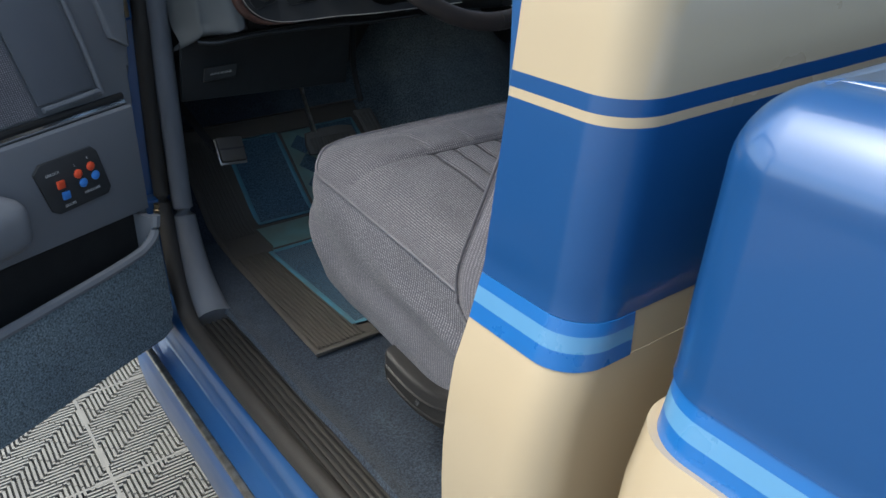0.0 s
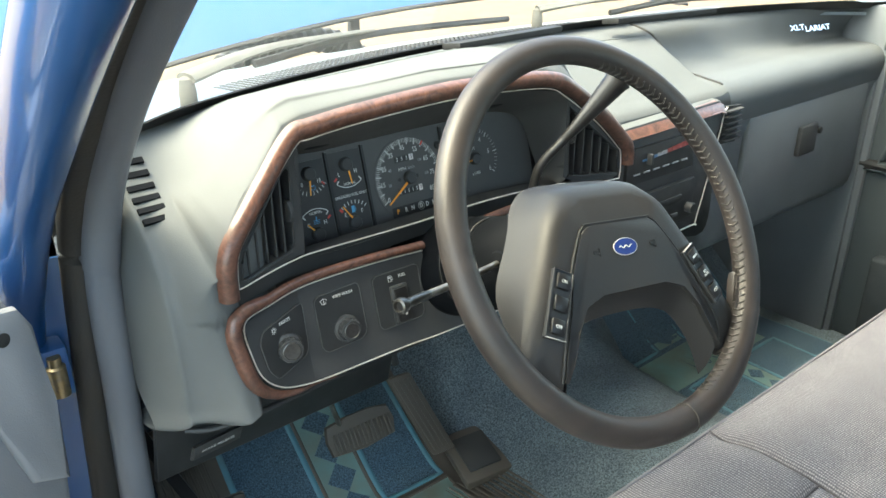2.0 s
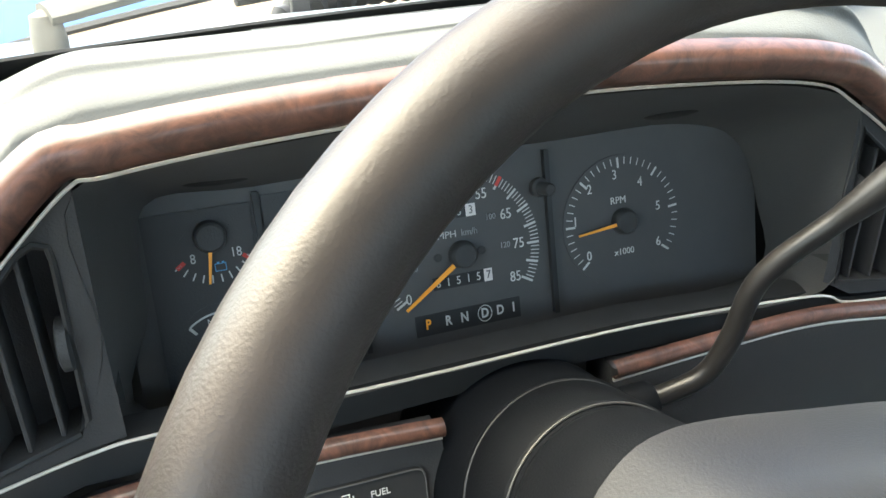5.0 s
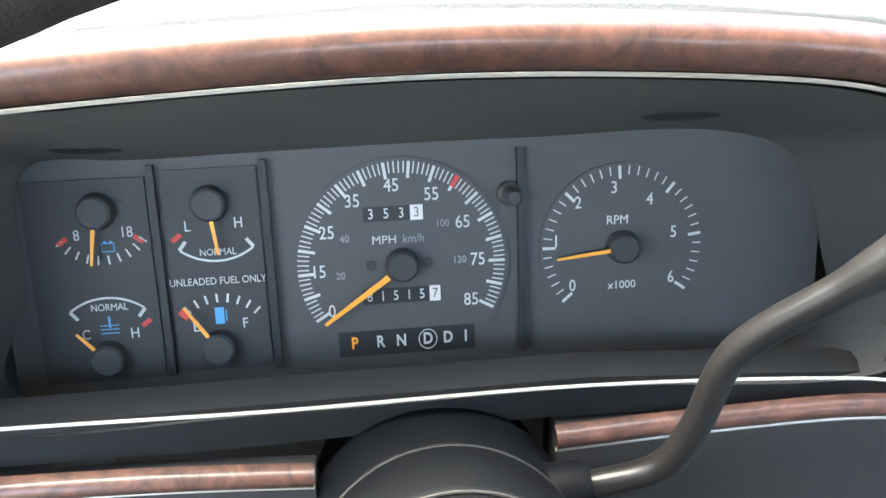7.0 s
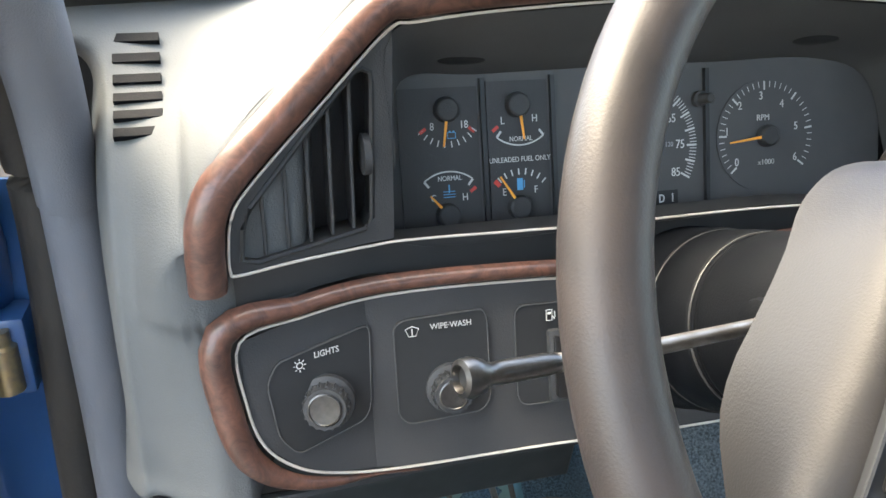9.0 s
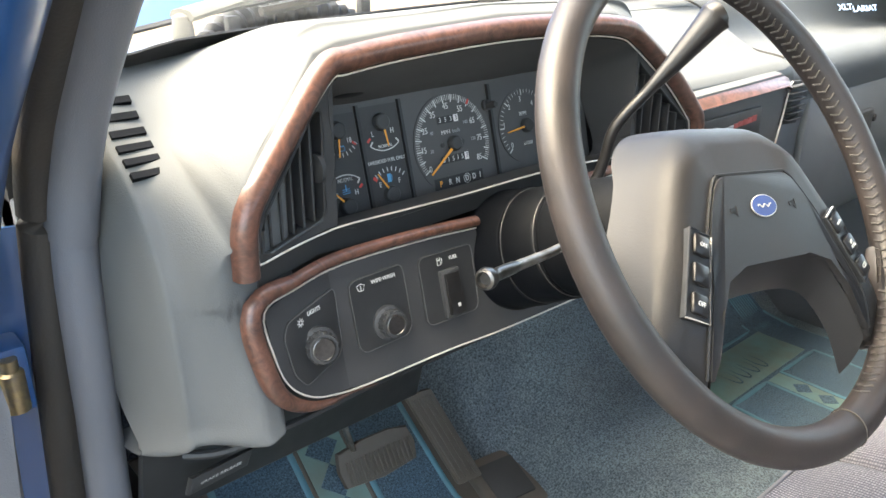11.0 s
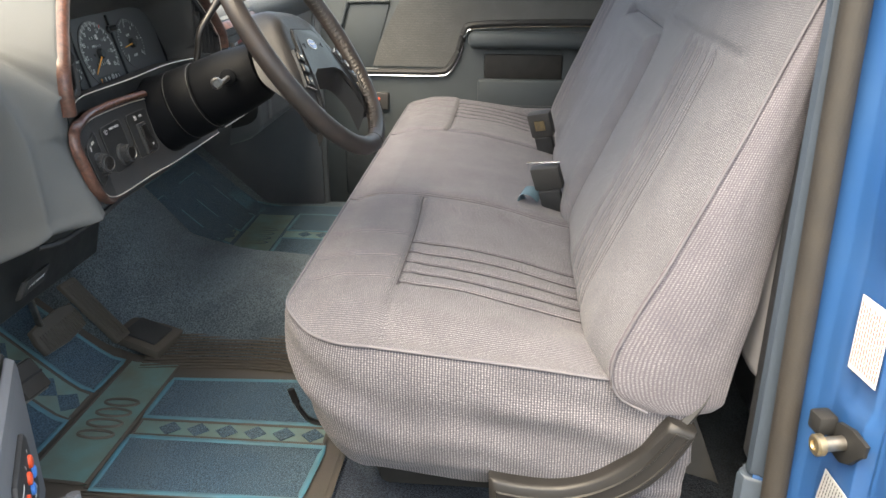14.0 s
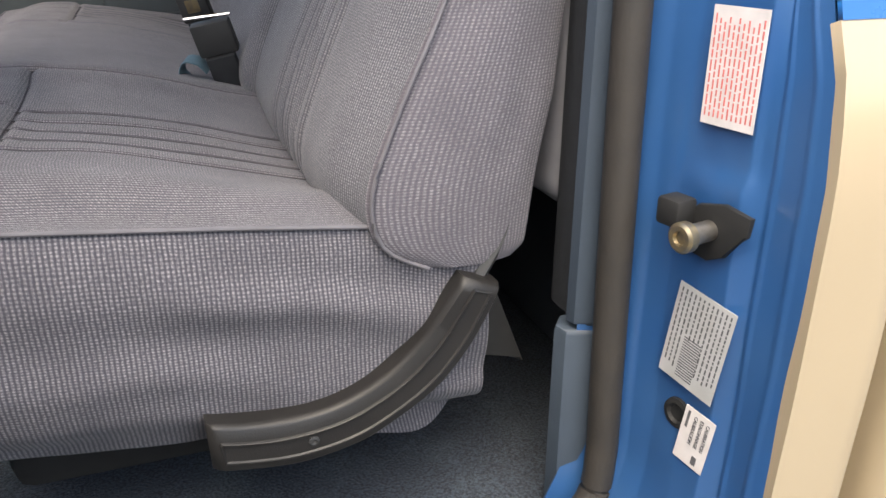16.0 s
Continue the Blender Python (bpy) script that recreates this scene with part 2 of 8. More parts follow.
MAT_RUBBER = material("dusty_brown_rubber", (0.060, 0.053, 0.045), 0.65, second=(0.082, 0.069, 0.055), scale=14, blend=0.9, grain=0.3)
CLOTH = woven("grey_blue_weave", (0.048, 0.047, 0.060), (0.298, 0.286, 0.300), pitch=(0.0040, 0.0027), floors=(0.16, 0.46))
CLOTH_TURNED = woven("grey_blue_weave_turned", (0.082, 0.076, 0.092), (0.262, 0.250, 0.264), pitch=(0.0028, 0.0037), floors=(0.42, 0.24))
CLOTH_FINE = woven("fine_grey_blue_weave", (0.056, 0.057, 0.072), (0.285, 0.278, 0.290), pitch=(0.0034, 0.0026), floors=(0.2, 0.5), bump_strength=0.35)
# door cloth as a shaded passenger copy and a lit driver's copy
CLOTH_DOOR_SHADED = woven("shaded_grey_door_cloth", (0.060, 0.063, 0.064), (0.135, 0.138, 0.136), pitch=(0.0022, 0.0026), floors=(0.2, 0.6), bump_strength=0.2)
CLOTH_DOOR_LIT = woven("lit_door_cloth", (0.075, 0.073, 0.082), (0.40, 0.38, 0.395), pitch=(0.0034, 0.0030), floors=(0.15, 0.35), bump_strength=0.3)
# seam thread, dark enough to hold the groove's shade in its colour
PIPING_DARK = material("seam_thread_and_shade", (0.052, 0.048, 0.056), 0.85, scale=30)
PIPING = material("grey_blue_piping", (0.125, 0.120, 0.133), 0.6, scale=30, grain=0.3)
WHITE = material("white_print", (0.52, 0.52, 0.50), 0.6, scale=80)
GREY_PRINT = material("grey_print", (0.26, 0.27, 0.28), 0.6, scale=80)
ORANGE = material("orange_needle", (0.80, 0.33, 0.035), 0.5, second=(0.75, 0.28, 0.03), scale=60)
RED = material("red_print", (0.55, 0.045, 0.035), 0.5, scale=60)
RED_DIM = material("faded_red_print", (0.24, 0.045, 0.04), 0.6, scale=60)
BLUE_DIM = material("faded_blue_print", (0.06, 0.13, 0.22), 0.6, scale=60)
BLUE_PRINT = material("blue_print", (0.07, 0.30, 0.55), 0.5, scale=60)
BUTTON_RED = material("red_orange_button", (0.75, 0.09, 0.035), 0.35, scale=60)
BUTTON_BLUE = material("blue_button", (0.06, 0.22, 0.62), 0.35, scale=60)
BADGE_BLUE = material("blue_enamel", (0.008, 0.03, 0.17), 0.35, scale=60, coat=0.15)
PAPER = material("silver_grey_label", (0.42, 0.42, 0.42), 0.45, second=(0.36, 0.36, 0.35), scale=50)
PAPER_WHITE = material("white_label", (0.66, 0.62, 0.60), 0.5, scale=50)
INK = material("black_ink", (0.09, 0.09, 0.095), 0.6, scale=80)
INK_RED = material("faded_red_ink", (0.62, 0.17, 0.15), 0.6, scale=80)
BELT = material("black_belt_webbing", (0.016, 0.018, 0.022), 0.7, scale=40, grain=0.6, grain_scale=900)
BELT_BLUE = material("blue_belt_webbing", (0.085, 0.15, 0.19), 0.7, scale=40, grain=0.6, grain_scale=900)
TILE = material("grey_plastic_tile", (0.17, 0.165, 0.15), 0.6, second=(0.125, 0.12, 0.11), scale=9, blend=0.9, grain=0.3)
EARTH = material("tan_gravel", (0.135, 0.092, 0.053), 0.95, second=(0.105, 0.071, 0.041), scale=3, blend=0.9, grain=0.8, grain_scale=60)
# dark grey for the unseen slab that dims light bounced into the cab
BOUNCE_SLAB = material("dark_bounce_slab", (0.055, 0.055, 0.054), 0.9, second=(0.042, 0.042, 0.042), scale=4, blend=0.9, grain=0.8, grain_scale=120)
ENGINE_BLACK = material("engine_bay_black", (0.02, 0.02, 0.021), 0.6, second=(0.045, 0.042, 0.038), scale=12, blend=0.9)
COWL_WHITE = material("pale_blue_cowl_paint", (0.18, 0.205, 0.215), 0.36, second=(0.115, 0.145, 0.18), scale=9, blend=0.9, coat=0.4)
GLASS = clear_glass("clear_glass")


# ---- mesh helpers ----
def part(name, bm, material_, parent=None, label="", smooth=True):
    me = bpy.data.meshes.new(name)
    bmesh.ops.recalc_face_normals(bm, faces=bm.faces)
    bm.to_mesh(me)
    bm.free()
    if smooth:
        for p in me.polygons:
            p.use_smooth = True
        me.set_sharp_from_angle(angle=radians(38))
    me.materials.append(material_)
    ob = new(name, me)
    if parent:
        ob.parent = parent
    if label:
        tagged(ob, label)
    return ob


def thing(name, label, category, at=(0, 0, 0), group="", kind=""):
    ob = new(name)
    ob.location = at
    ob.empty_display_size = 0.05
    tagged(ob, label, category, group, kind)
    bpy.context.view_layer.update()
    return ob


def box(bm, lo, hi, bevel=0.0, seg=2, m=None):
    lo, hi = Vector(lo), Vector(hi)
    r = bmesh.ops.create_cube(bm, size=1.0)
    vs = r["verts"]
    bmesh.ops.scale(bm, verts=vs, vec=hi - lo)
    bmesh.ops.translate(bm, verts=vs, vec=(lo + hi) / 2)
    if bevel:
        es = list({e for v in vs for e in v.link_edges})
        bmesh.ops.bevel(bm, geom=es, offset=bevel, segments=seg, affect="EDGES", profile=0.5)
        vs = [v for v in bm.verts if v.is_valid] if m is None else vs
    if m is not None and not bevel:
        bmesh.ops.transform(bm, matrix=m, verts=vs)
    return bm


def boxed(lo, hi, bevel=0.0, seg=2, m=None):
    bm = box(bmesh.new(), lo, hi, bevel, seg)
    if m is not None:
        bmesh.ops.transform(bm, matrix=m, verts=bm.verts)
    return bm


def smooth_path(pts, n=8, closed=False):
    """A Catmull-Rom curve through the points."""
    pts = [Vector(p) for p in pts]
    k = len(pts)
    out = []
    for i in range(k if closed else k - 1):
        p0 = pts[(i - 1) % k] if closed or i else pts[0]
        p1, p2 = pts[i], pts[(i + 1) % k]
        p3 = pts[(i + 2) % k] if closed or i + 2 < k else pts[-1]
        for j in range(n):
            t = j / n
            out.append(0.5 * ((2 * p1) + (p2 - p0) * t + (2 * p0 - 5 * p1 + 4 * p2 - p3) * t * t + (3 * p1 - p0 - 3 * p2 + p3) * t ** 3))
    if not closed:
        out.append(pts[-1])
    return out


def tube(bm, path, radius, sides=10, closed=False, flat=1.0, up=None, caps=True):
    """Sweeps a round or (flat < 1) oval section along the path; radius may be a number or one per point."""
    n = len(path)
    rings = []
    ref = Vector(up) if up is not None else None
    for i, p in enumerate(path):
        a = path[(i - 1) % n] if closed or i else path[0]
        b = path[(i + 1) % n] if closed or i < n - 1 else path[-1]
        d = (Vector(b) - Vector(a)).normalized()
        r0 = ref if ref is not None else (Vector((0, 0, 1)) if abs(d.z) < 0.95 else Vector((1, 0, 0)))
        s = d.cross(r0).normalized()
        w = s.cross(d).normalized()
        r = radius[i] if isinstance(radius, (list, tuple)) else radius
        rings.append([bm.verts.new(Vector(p) + r * (math.cos(k / sides * math.tau) * s + flat * math.sin(k / sides * math.tau) * w)) for k in range(sides)])
    for i in range(n if closed else n - 1):
        r1, r2 = rings[i], rings[(i + 1) % n]
        for k in range(sides):
            bm.faces.new((r1[k], r1[(k + 1) % sides], r2[(k + 1) % sides], r2[k]))
    if caps and not closed:
        bm.faces.new(rings[0][::-1])
        bm.faces.new(rings[-1])
    return bm


def prism(bm, loop, depth_vec, bevel=0.0):
    """A closed solid: the loop of 3D points, pushed along depth_vec."""
    d = Vector(depth_vec)
    a = [bm.verts.new(Vector(p)) for p in loop]
    b = [bm.verts.new(Vector(p) + d) for p in loop]
    n = len(a)
    top = bm.faces.new(a)
    bot = bm.faces.new(b[::-1])
    for i in range(n):
        bm.faces.new((a[(i + 1) % n], a[i], b[i], b[(i + 1) % n]))
    if bevel:
        es = list(top.edges) + list(bot.edges)
        bmesh.ops.bevel(bm, geom=es, offset=bevel, segments=2, affect="EDGES", profile=0.5)
    return bm


def lathe(bm, profile, origin, axis, sides=28):
    """Turns (radius, along) points about the axis through origin."""
    z = Vector(axis).normalized()
    x = z.orthogonal().normalized()
    y = z.cross(x)
    rings = []
    for r, h in profile:
        c = Vector(origin) + z * h
        rings.append([bm.verts.new(c + max(r, 1e-5) * (math.cos(k / sides * math.tau) * x + math.sin(k / sides * math.tau) * y)) for k in range(sides)])
    for a, b in zip(rings, rings[1:]):
        for k in range(sides):
            bm.faces.new((a[k], a[(k + 1) % sides], b[(k + 1) % sides], b[k]))
    bm.faces.new(rings[0][::-1])
    bm.faces.new(rings[-1])
    return bm


def sheet(name, fn, nu, nv, material_, parent=None, label="", thick=0.0, us=None, vs=None, closed_v=False):
    """A surface fn(u, v), u and v from 0 to 1, with UVs in metres; thick gives it a back."""
    us = us if us is not None else [i / nu for i in range(nu + 1)]
    vs = vs if vs is not None else [j / nv for j in range(nv + 1)]
    nu, nv = len(us) - 1, len(vs) - 1
    grid = np.array([[tuple(fn(u, v)) for v in vs] for u in us])
    mid_u, mid_v = grid[:, nv // 2], grid[nu // 2]
    lu = np.r_[0, np.cumsum(np.linalg.norm(np.diff(mid_u, axis=0), axis=1))]
    lv = np.r_[0, np.cumsum(np.linalg.norm(np.diff(mid_v, axis=0), axis=1))]
    verts = grid.reshape(-1, 3).tolist()
    faces = []
    back = []
    if thick:
        du, dv = np.gradient(grid, axis=0), np.gradient(grid, axis=1)
        nrm = np.cross(du, dv)
        nrm /= np.linalg.norm(nrm, axis=2, keepdims=True) + 1e-12
        inner = grid - nrm * thick
        ring = [(i, 0) for i in range(nu + 1)] + [(nu, j) for j in range(1, nv + 1)] + [(i, nv) for i in range(nu - 1, -1, -1)] + [(0, j) for j in range(nv - 1, 0, -1)]
        o1 = len(verts)
        verts += inner.reshape(-1, 3).tolist()
        o2 = len(verts)
        verts += [grid[k].tolist() for k in ring] + [inner[k].tolist() for k in ring]
        m = len(ring)
        for i in range(nu):
            for j in range(nv):
                a = o1 + i * (nv + 1) + j
                back.append((a, a + 1, a + nv + 2, a + nv + 1))
        back += [(o2 + k, o2 + m + k, o2 + m + (k + 1) % m, o2 + (k + 1) % m) for k in range(m)]
    for i in range(nu):
        for j in range(nv):
            a = i * (nv + 1) + j
            faces.append((a, a + nv + 1, a + nv + 2, a + 1))
    me = bpy.data.meshes.new(name)
    me.from_pydata(verts, [], faces + back)
    uv = me.uv_layers.new(name="UVMap")
    idx = np.zeros(len(me.loops), dtype=np.int32)
    me.loops.foreach_get("vertex_index", idx)
    idx = idx % ((nu + 1) * (nv + 1))
    flat = np.stack([lu[idx // (nv + 1)], lv[idx % (nv + 1)]], 1).astype(np.float32)
    uv.data.foreach_set("uv", flat.ravel())
    me.polygons.foreach_set("use_smooth", [True] * len(me.polygons))
    me.materials.append(material_)
    ob = new(name, me)
    if parent:
        ob.parent = parent
    if label:
        tagged(ob, label)
    return ob


def writing(text, size, m, material_, parent, name="lettering", wide=1.0, depth=0.0002, bold=0.0):
    """Built-in font, centred, laid into the plane of m."""
    cu = bpy.data.curves.new(name, "FONT")
    cu.body, cu.size, cu.align_x, cu.align_y, cu.extrude = text, size, "CENTER", "CENTER", depth
    cu.resolution_u = 3
    cu.offset = bold
    tmp = bpy.data.objects.new(name, cu)
    me = bpy.data.meshes.new_from_object(tmp)
    bpy.data.objects.remove(tmp)
    bpy.data.curves.remove(cu)
    me.transform(m @ Matrix.Diagonal((wide, 1, 1, 1)))
    me.materials.clear()
    me.materials.append(material_)
    ob = new(name, me)
    ob.parent = parent
    return ob


def lerp(a, b, t):
    return a + (b - a) * t


def step(t, a, b):
    t = min(1.0, max(0.0, (t - a) / (b - a)))
    return t * t * (3 - 2 * t)


def table(x, xs, ys):
    return float(np.interp(x, xs, ys))


def plane(origin, right, up):
    """The pose whose x goes right and y up in a flat face."""
    r, u = Vector(right).normalized(), Vector(up).normalized()
    n = r.cross(u)
    return Matrix(((r.x, u.x, n.x, origin[0]), (r.y, u.y, n.y, origin[1]), (r.z, u.z, n.z, origin[2]), (0, 0, 0, 1)))


CAB_LEFT, CAB_RIGHT, FLOOR = -0.12, 1.83, 0.6266


def attach(ob, parent):
    if parent is not None:
        ob.parent = parent
        if parent.type == "EMPTY":
            ob.matrix_parent_inverse = Matrix.Translation(-Vector(parent.location))
    return ob


# ---- ground ----
bm = bmesh.new()
bmesh.ops.create_grid(bm, x_segments=60, y_segments=60, size=400.0)
for v in bm.verts:
    far = math.hypot(v.co.x, v.co.y)
    v.co.z = -0.03 + (0.0 if far < 12 else 0.02 * noise.noise(v.co * 0.05) * (far - 12))
tagged(part("ground", bm, EARTH), "dry tan gravel ground in bright daylight", "ground", kind="structure")

# ---- truck shell ----
SIDE_Z = (0.36, 0.42, 0.50, 0.60, 0.85, 1.02, 1.09, 1.128, 1.150, 1.168, 1.185, 1.25, 1.32, 1.42, 1.60)
SIDE_X = (-0.07, -0.110, -0.126, -0.132, -0.140, -0.140, -0.132, -0.117, -0.110, -0.104, -0.102, -0.093, -0.083, -0.070, -0.040)


def side_x(z):
    return table(z, SIDE_Z, SIDE_X)


truck = thing("pickup_truck", "two-tone blue and cream pickup truck with its hood raised", "pickup truck", (0.85, 0.5, 0))


def tpart(name, bm_, mat, label="", parent=truck):
    ob = part(name, bm_, mat)
    attach(ob, parent)
    if label:
        tagged(ob, label)
    return ob


def tsheet(name, fn, nu, nv, mat, label="", parent=truck, thick=0.0):
    ob = sheet(name, fn, nu, nv, mat, thick=thick)
    attach(ob, parent)
    if label:
        tagged(ob, label)
    return ob


def around(corner_y, end_y, radius, first, last, grow=0.0):
    """The body's outline in plan at height z: along the side, round the corner, along the cross wall."""
    def at(u, z):
        xs = side_x(z) - grow
        if u < 0.3:
            return Vector((xs, lerp(first, corner_y, u / 0.3), z))
        if u < 0.6:
            a = (u - 0.3) / 0.3 * math.pi / 2
            s = 1 if end_y > corner_y else -1
            return Vector((xs + radius * (1 - math.cos(a)), corner_y + s * radius * math.sin(a), z))
        return Vector((lerp(xs + radius, last, (u - 0.6) / 0.4), end_y, z))
    return at


BANDS = (
    ("cream_lower", 0.40, 1.131, PAINT_CREAM, 22, "cream lower body paint"),
    ("stripe", 1.131, 1.143, STRIPE_MID, 2, "bright blue tape stripe"),
    ("stripe", 1.143, 1.154, STRIPE_LIGHT, 2, "light blue tape stripe"),
    ("stripe", 1.154, 1.163, STRIPE_MID, 2, "bright blue tape stripe"),
    ("blue_band", 1.163, 1.283, PAINT_BLUE, 16, "metallic blue body band"),
    ("cream_line", 1.283, 1.289, PAINT_CREAM, 1, "thin cream coach line"),
    ("pinstripe", 1.289, 1.299, PAINT_BLUE, 1, "blue pinstripe"),
    ("cream_upper", 1.299, 1.46, PAINT_CREAM, 14, "cream upper cab paint"),
)
cab_plan = around(0.397, 0.365, 0.032, 0.462, 0.85)
tape_plan = around(0.397, 0.365, 0.032, 0.462, -0.060)
for name, z0, z1, mat, n, label in BANDS:
    route = tape_plan if name == "stripe" else cab_plan
    tsheet(name, lambda u, v, a=z0, b=z1, r=route: r(u, lerp(a, b, v)) + Vector((-0.0008, -0.0008, 0)) * (name == "stripe"), 40, n, mat, label, thick=0.012 if z1 - z0 > 0.05 else 0.004)
tsheet("rear_cream", lambda u, v: Vector((lerp(-0.064, 0.85, u), 0.3655, lerp(1.131, 1.163, v))), 4, 2, PAINT_CREAM, "cream lower body paint", thick=0.004)
# right half of the rear wall, right side, roof, rear window
tpart("rear_wall", boxed((0.85, 0.365, 0.40), (1.80, 0.38, 1.46), 0.004), PAINT_CREAM)
tpart("right_side", boxed((1.80, 0.33, 0.40), (1.84, 0.55, 1.75), 0.01), PAINT_CREAM)
tpart("rear_post", boxed((-0.085, 0.365, 1.46), (0.20, 0.39, 1.80), 0.01), PAINT_CREAM)
tpart("rear_post", boxed((1.50, 0.365, 1.46), (1.80, 0.39, 1.80), 0.01), PAINT_CREAM)
ob = tpart("rear_window", boxed((0.20, 0.375, 1.46), (1.50, 0.381, 1.80)), GLASS, "clear rear window pane")
ob.visible_shadow = False
tpart("roof", boxed((-0.07, 0.33, 1.80), (1.78, 1.28, 1.85), 0.02), PAINT_CREAM)
tpart("inner_rear_panel", boxed((0.0, 0.385, 0.63), (1.72, 0.402, 1.46), 0.01), VINYL_DARK)

# left B-pillar jamb
JAMB = [(0.045, 0.545), (0.036, 0.522), (0.010, 0.500), (-0.012, 0.492), (-0.045, 0.488), (-0.072, 0.482), (-0.080, 0.470), (-0.088, 0.467), (-0.100, 0.464), (-0.110, 0.461)]


def jamb(u, v):
    z = lerp(0.56, 1.66, v)
    k = u * (len(JAMB) - 1)
    i = min(int(k), len(JAMB) - 2)
    x, y = (lerp(JAMB[i][c], JAMB[i + 1][c], k - i) for c in (0, 1))
    w = step(u, 0.5, 1.0)
    x += w * (side_x(z) + 0.116)
    dent = 0.006 * math.exp(-((z - 1.16) / 0.05) ** 2) * math.exp(-((u - 0.45) / 0.2) ** 2) + 0.005 * math.exp(-((z - 0.80) / 0.06) ** 2) * math.exp(-((u - 0.5) / 0.2) ** 2)
    low = 0.10 * step(0.72 - z, 0.0, 0.16) * (1 - u)
    # pressed ledge over the striker and the two rolled flanges along the outer edge
    dent += 0.005 * step(z, 1.000, 1.016) * (1 - step(z, 1.03, 1.16)) * step(u, 0.30, 0.42) * (1 - step(u, 0.58, 0.68))
    dent -= 0.0011 * (math.exp(-((u - 0.70) / 0.018) ** 2) + math.exp(-((u - 0.86) / 0.02) ** 2))
    return Vector((x, y + 0.5 * low - dent + 0.0012 * noise.noise(Vector((x * 30, z * 9, 0))), z))


tsheet("b_pillar", jamb, 110, 120, PAINT_JAMB, "scuffed blue painted door pillar", thick=0.003)
# inner trim beside the seal, with the belt strip
tpart("pillar_trim", prism(bmesh.new(), [(0.040, 0.535, 0.84), (0.045, 0.549, 0.84), (0.055, 0.552, 0.84), (0.068, 0.540, 0.84), (0.085, 0.42, 0.84), (0.02, 0.42, 0.84)], (0, 0, 0.90), 0.004), TRIM_BLUE, "blue-grey plastic pillar trim")
tpart("lower_pillar_trim", prism(bmesh.new(), [(0.040, 0.537, 0.62), (0.046, 0.556, 0.62), (0.062, 0.560, 0.62), (0.080, 0.546, 0.62), (0.090, 0.42, 0.62), (0.02, 0.42, 0.62)], (0, 0, 0.215), 0.005), TRIM_BLUE, "blue-grey plastic lower trim")
bm = bmesh.new()
tube(bm, smooth_path([(0.088, 0.540, 0.84), (0.089, 0.538, 1.2), (0.090, 0.534, 1.70)], 10), 0.020, 8, flat=0.18, up=(0, 1, 0))
tpart("seat_belt", bm, BELT, "dark shoulder belt webbing")

# door seal round the opening
bm = bmesh.new()
SEAL = [(0.021, 0.538, 1.72), (0.021, 0.536, 1.40), (0.021, 0.530, 1.05), (0.021, 0.524, 0.80), (0.021, 0.522, 0.70), (0.016, 0.536, 0.650), (-0.004, 0.60, 0.632), (-0.030, 0.68, 0.628), (-0.052, 0.80, 0.628), (-0.060, 1.10, 0.626), (-0.060, 1.30, 0.628), (-0.057, 1.39, 0.640), (-0.042, 1.48, 0.690), (-0.022, 1.56, 0.80), (-0.012, 1.580, 0.94), (-0.004, 1.574, 1.10), (0.006, 1.560, 1.28), (0.008, 1.525, 1.37), (0.010, 1.455, 1.45), (0.014, 1.33, 1.56), (0.026, 1.15, 1.70), (0.035, 1.07, 1.76)]
tube(bm, smooth_path(SEAL, 8), 0.0155, 10)
tpart("door_seal", bm, RUBBER, "dusty black-brown rubber door seal")

# rocker and sill
ROCK = [(-0.044, 0.612), (-0.070, 0.604), (-0.076, 0.585), (-0.078, 0.545), (-0.095, 0.534), (-0.112, 0.530), (-0.124, 0.512), (-0.126, 0.47), (-0.118, 0.41), (-0.09, 0.37)]


def rocker(u, v):
    k = u * (len(ROCK) - 1)
    i = min(int(k), len(ROCK) - 2)
    return Vector((lerp(ROCK[i][0], ROCK[i + 1][0], k - i), lerp(0.46, 1.55, v), lerp(ROCK[i][1], ROCK[i + 1][1], k - i)))


tsheet("rocker_panel", rocker, 27, 30, PAINT_JAMB, "scuffed blue rocker panel", thick=0.003)
bm = bmesh.new()
tube(bm, [Vector((-0.118, 0.50, 0.535)), Vector((-0.118, 1.55, 0.535))], 0.007, 8, flat=0.5)
tpart("rocker_flange", bm, STEEL, "pale worn metal flange")
scuff = tpart("scuff_plate", boxed((-0.050, 0.62, 0.606), (0.024, 1.375, 0.620), 0.004), RUBBER_BLACK, "worn black ribbed sill plate")
for k in range(6):
    attach(part("rib", boxed((-0.044 + k * 0.0105, 0.63, 0.619), (-0.0385 + k * 0.0105, 1.37, 0.6245), 0.001), RUBBER), scuff)

# hinge pillar, blue jamb face and grey inner trim
def hinge_face(u, v):
    z = lerp(0.54, 1.30, v)
    xs = (0.002, -0.022, -0.045, -0.068, -0.098, -0.120)
    ys = (1.590, 1.596, 1.600, 1.602, 1.590, 1.575)
    k = u * 5
    i = min(int(k), 4)
    return Vector((lerp(xs[i], xs[i + 1], k - i), lerp(ys[i], ys[i + 1], k - i), z))


tsheet("hinge_pillar", hinge_face, 15, 20, PAINT_JAMB, "blue painted hinge pillar", thick=0.004)
# A-pillar: painted outside, trimmed inside, rising back from the cowl
APATH = smooth_path([(-0.058, 1.62, 1.18), (-0.052, 1.57, 1.28), (-0.044, 1.49, 1.39), (-0.038, 1.38, 1.485), (-0.030, 1.20, 1.62), (0.005, 0.98, 1.80)], 8)
bm = bmesh.new()
tube(bm, APATH, 0.037, 14, flat=0.75, up=(1, 0, 0))
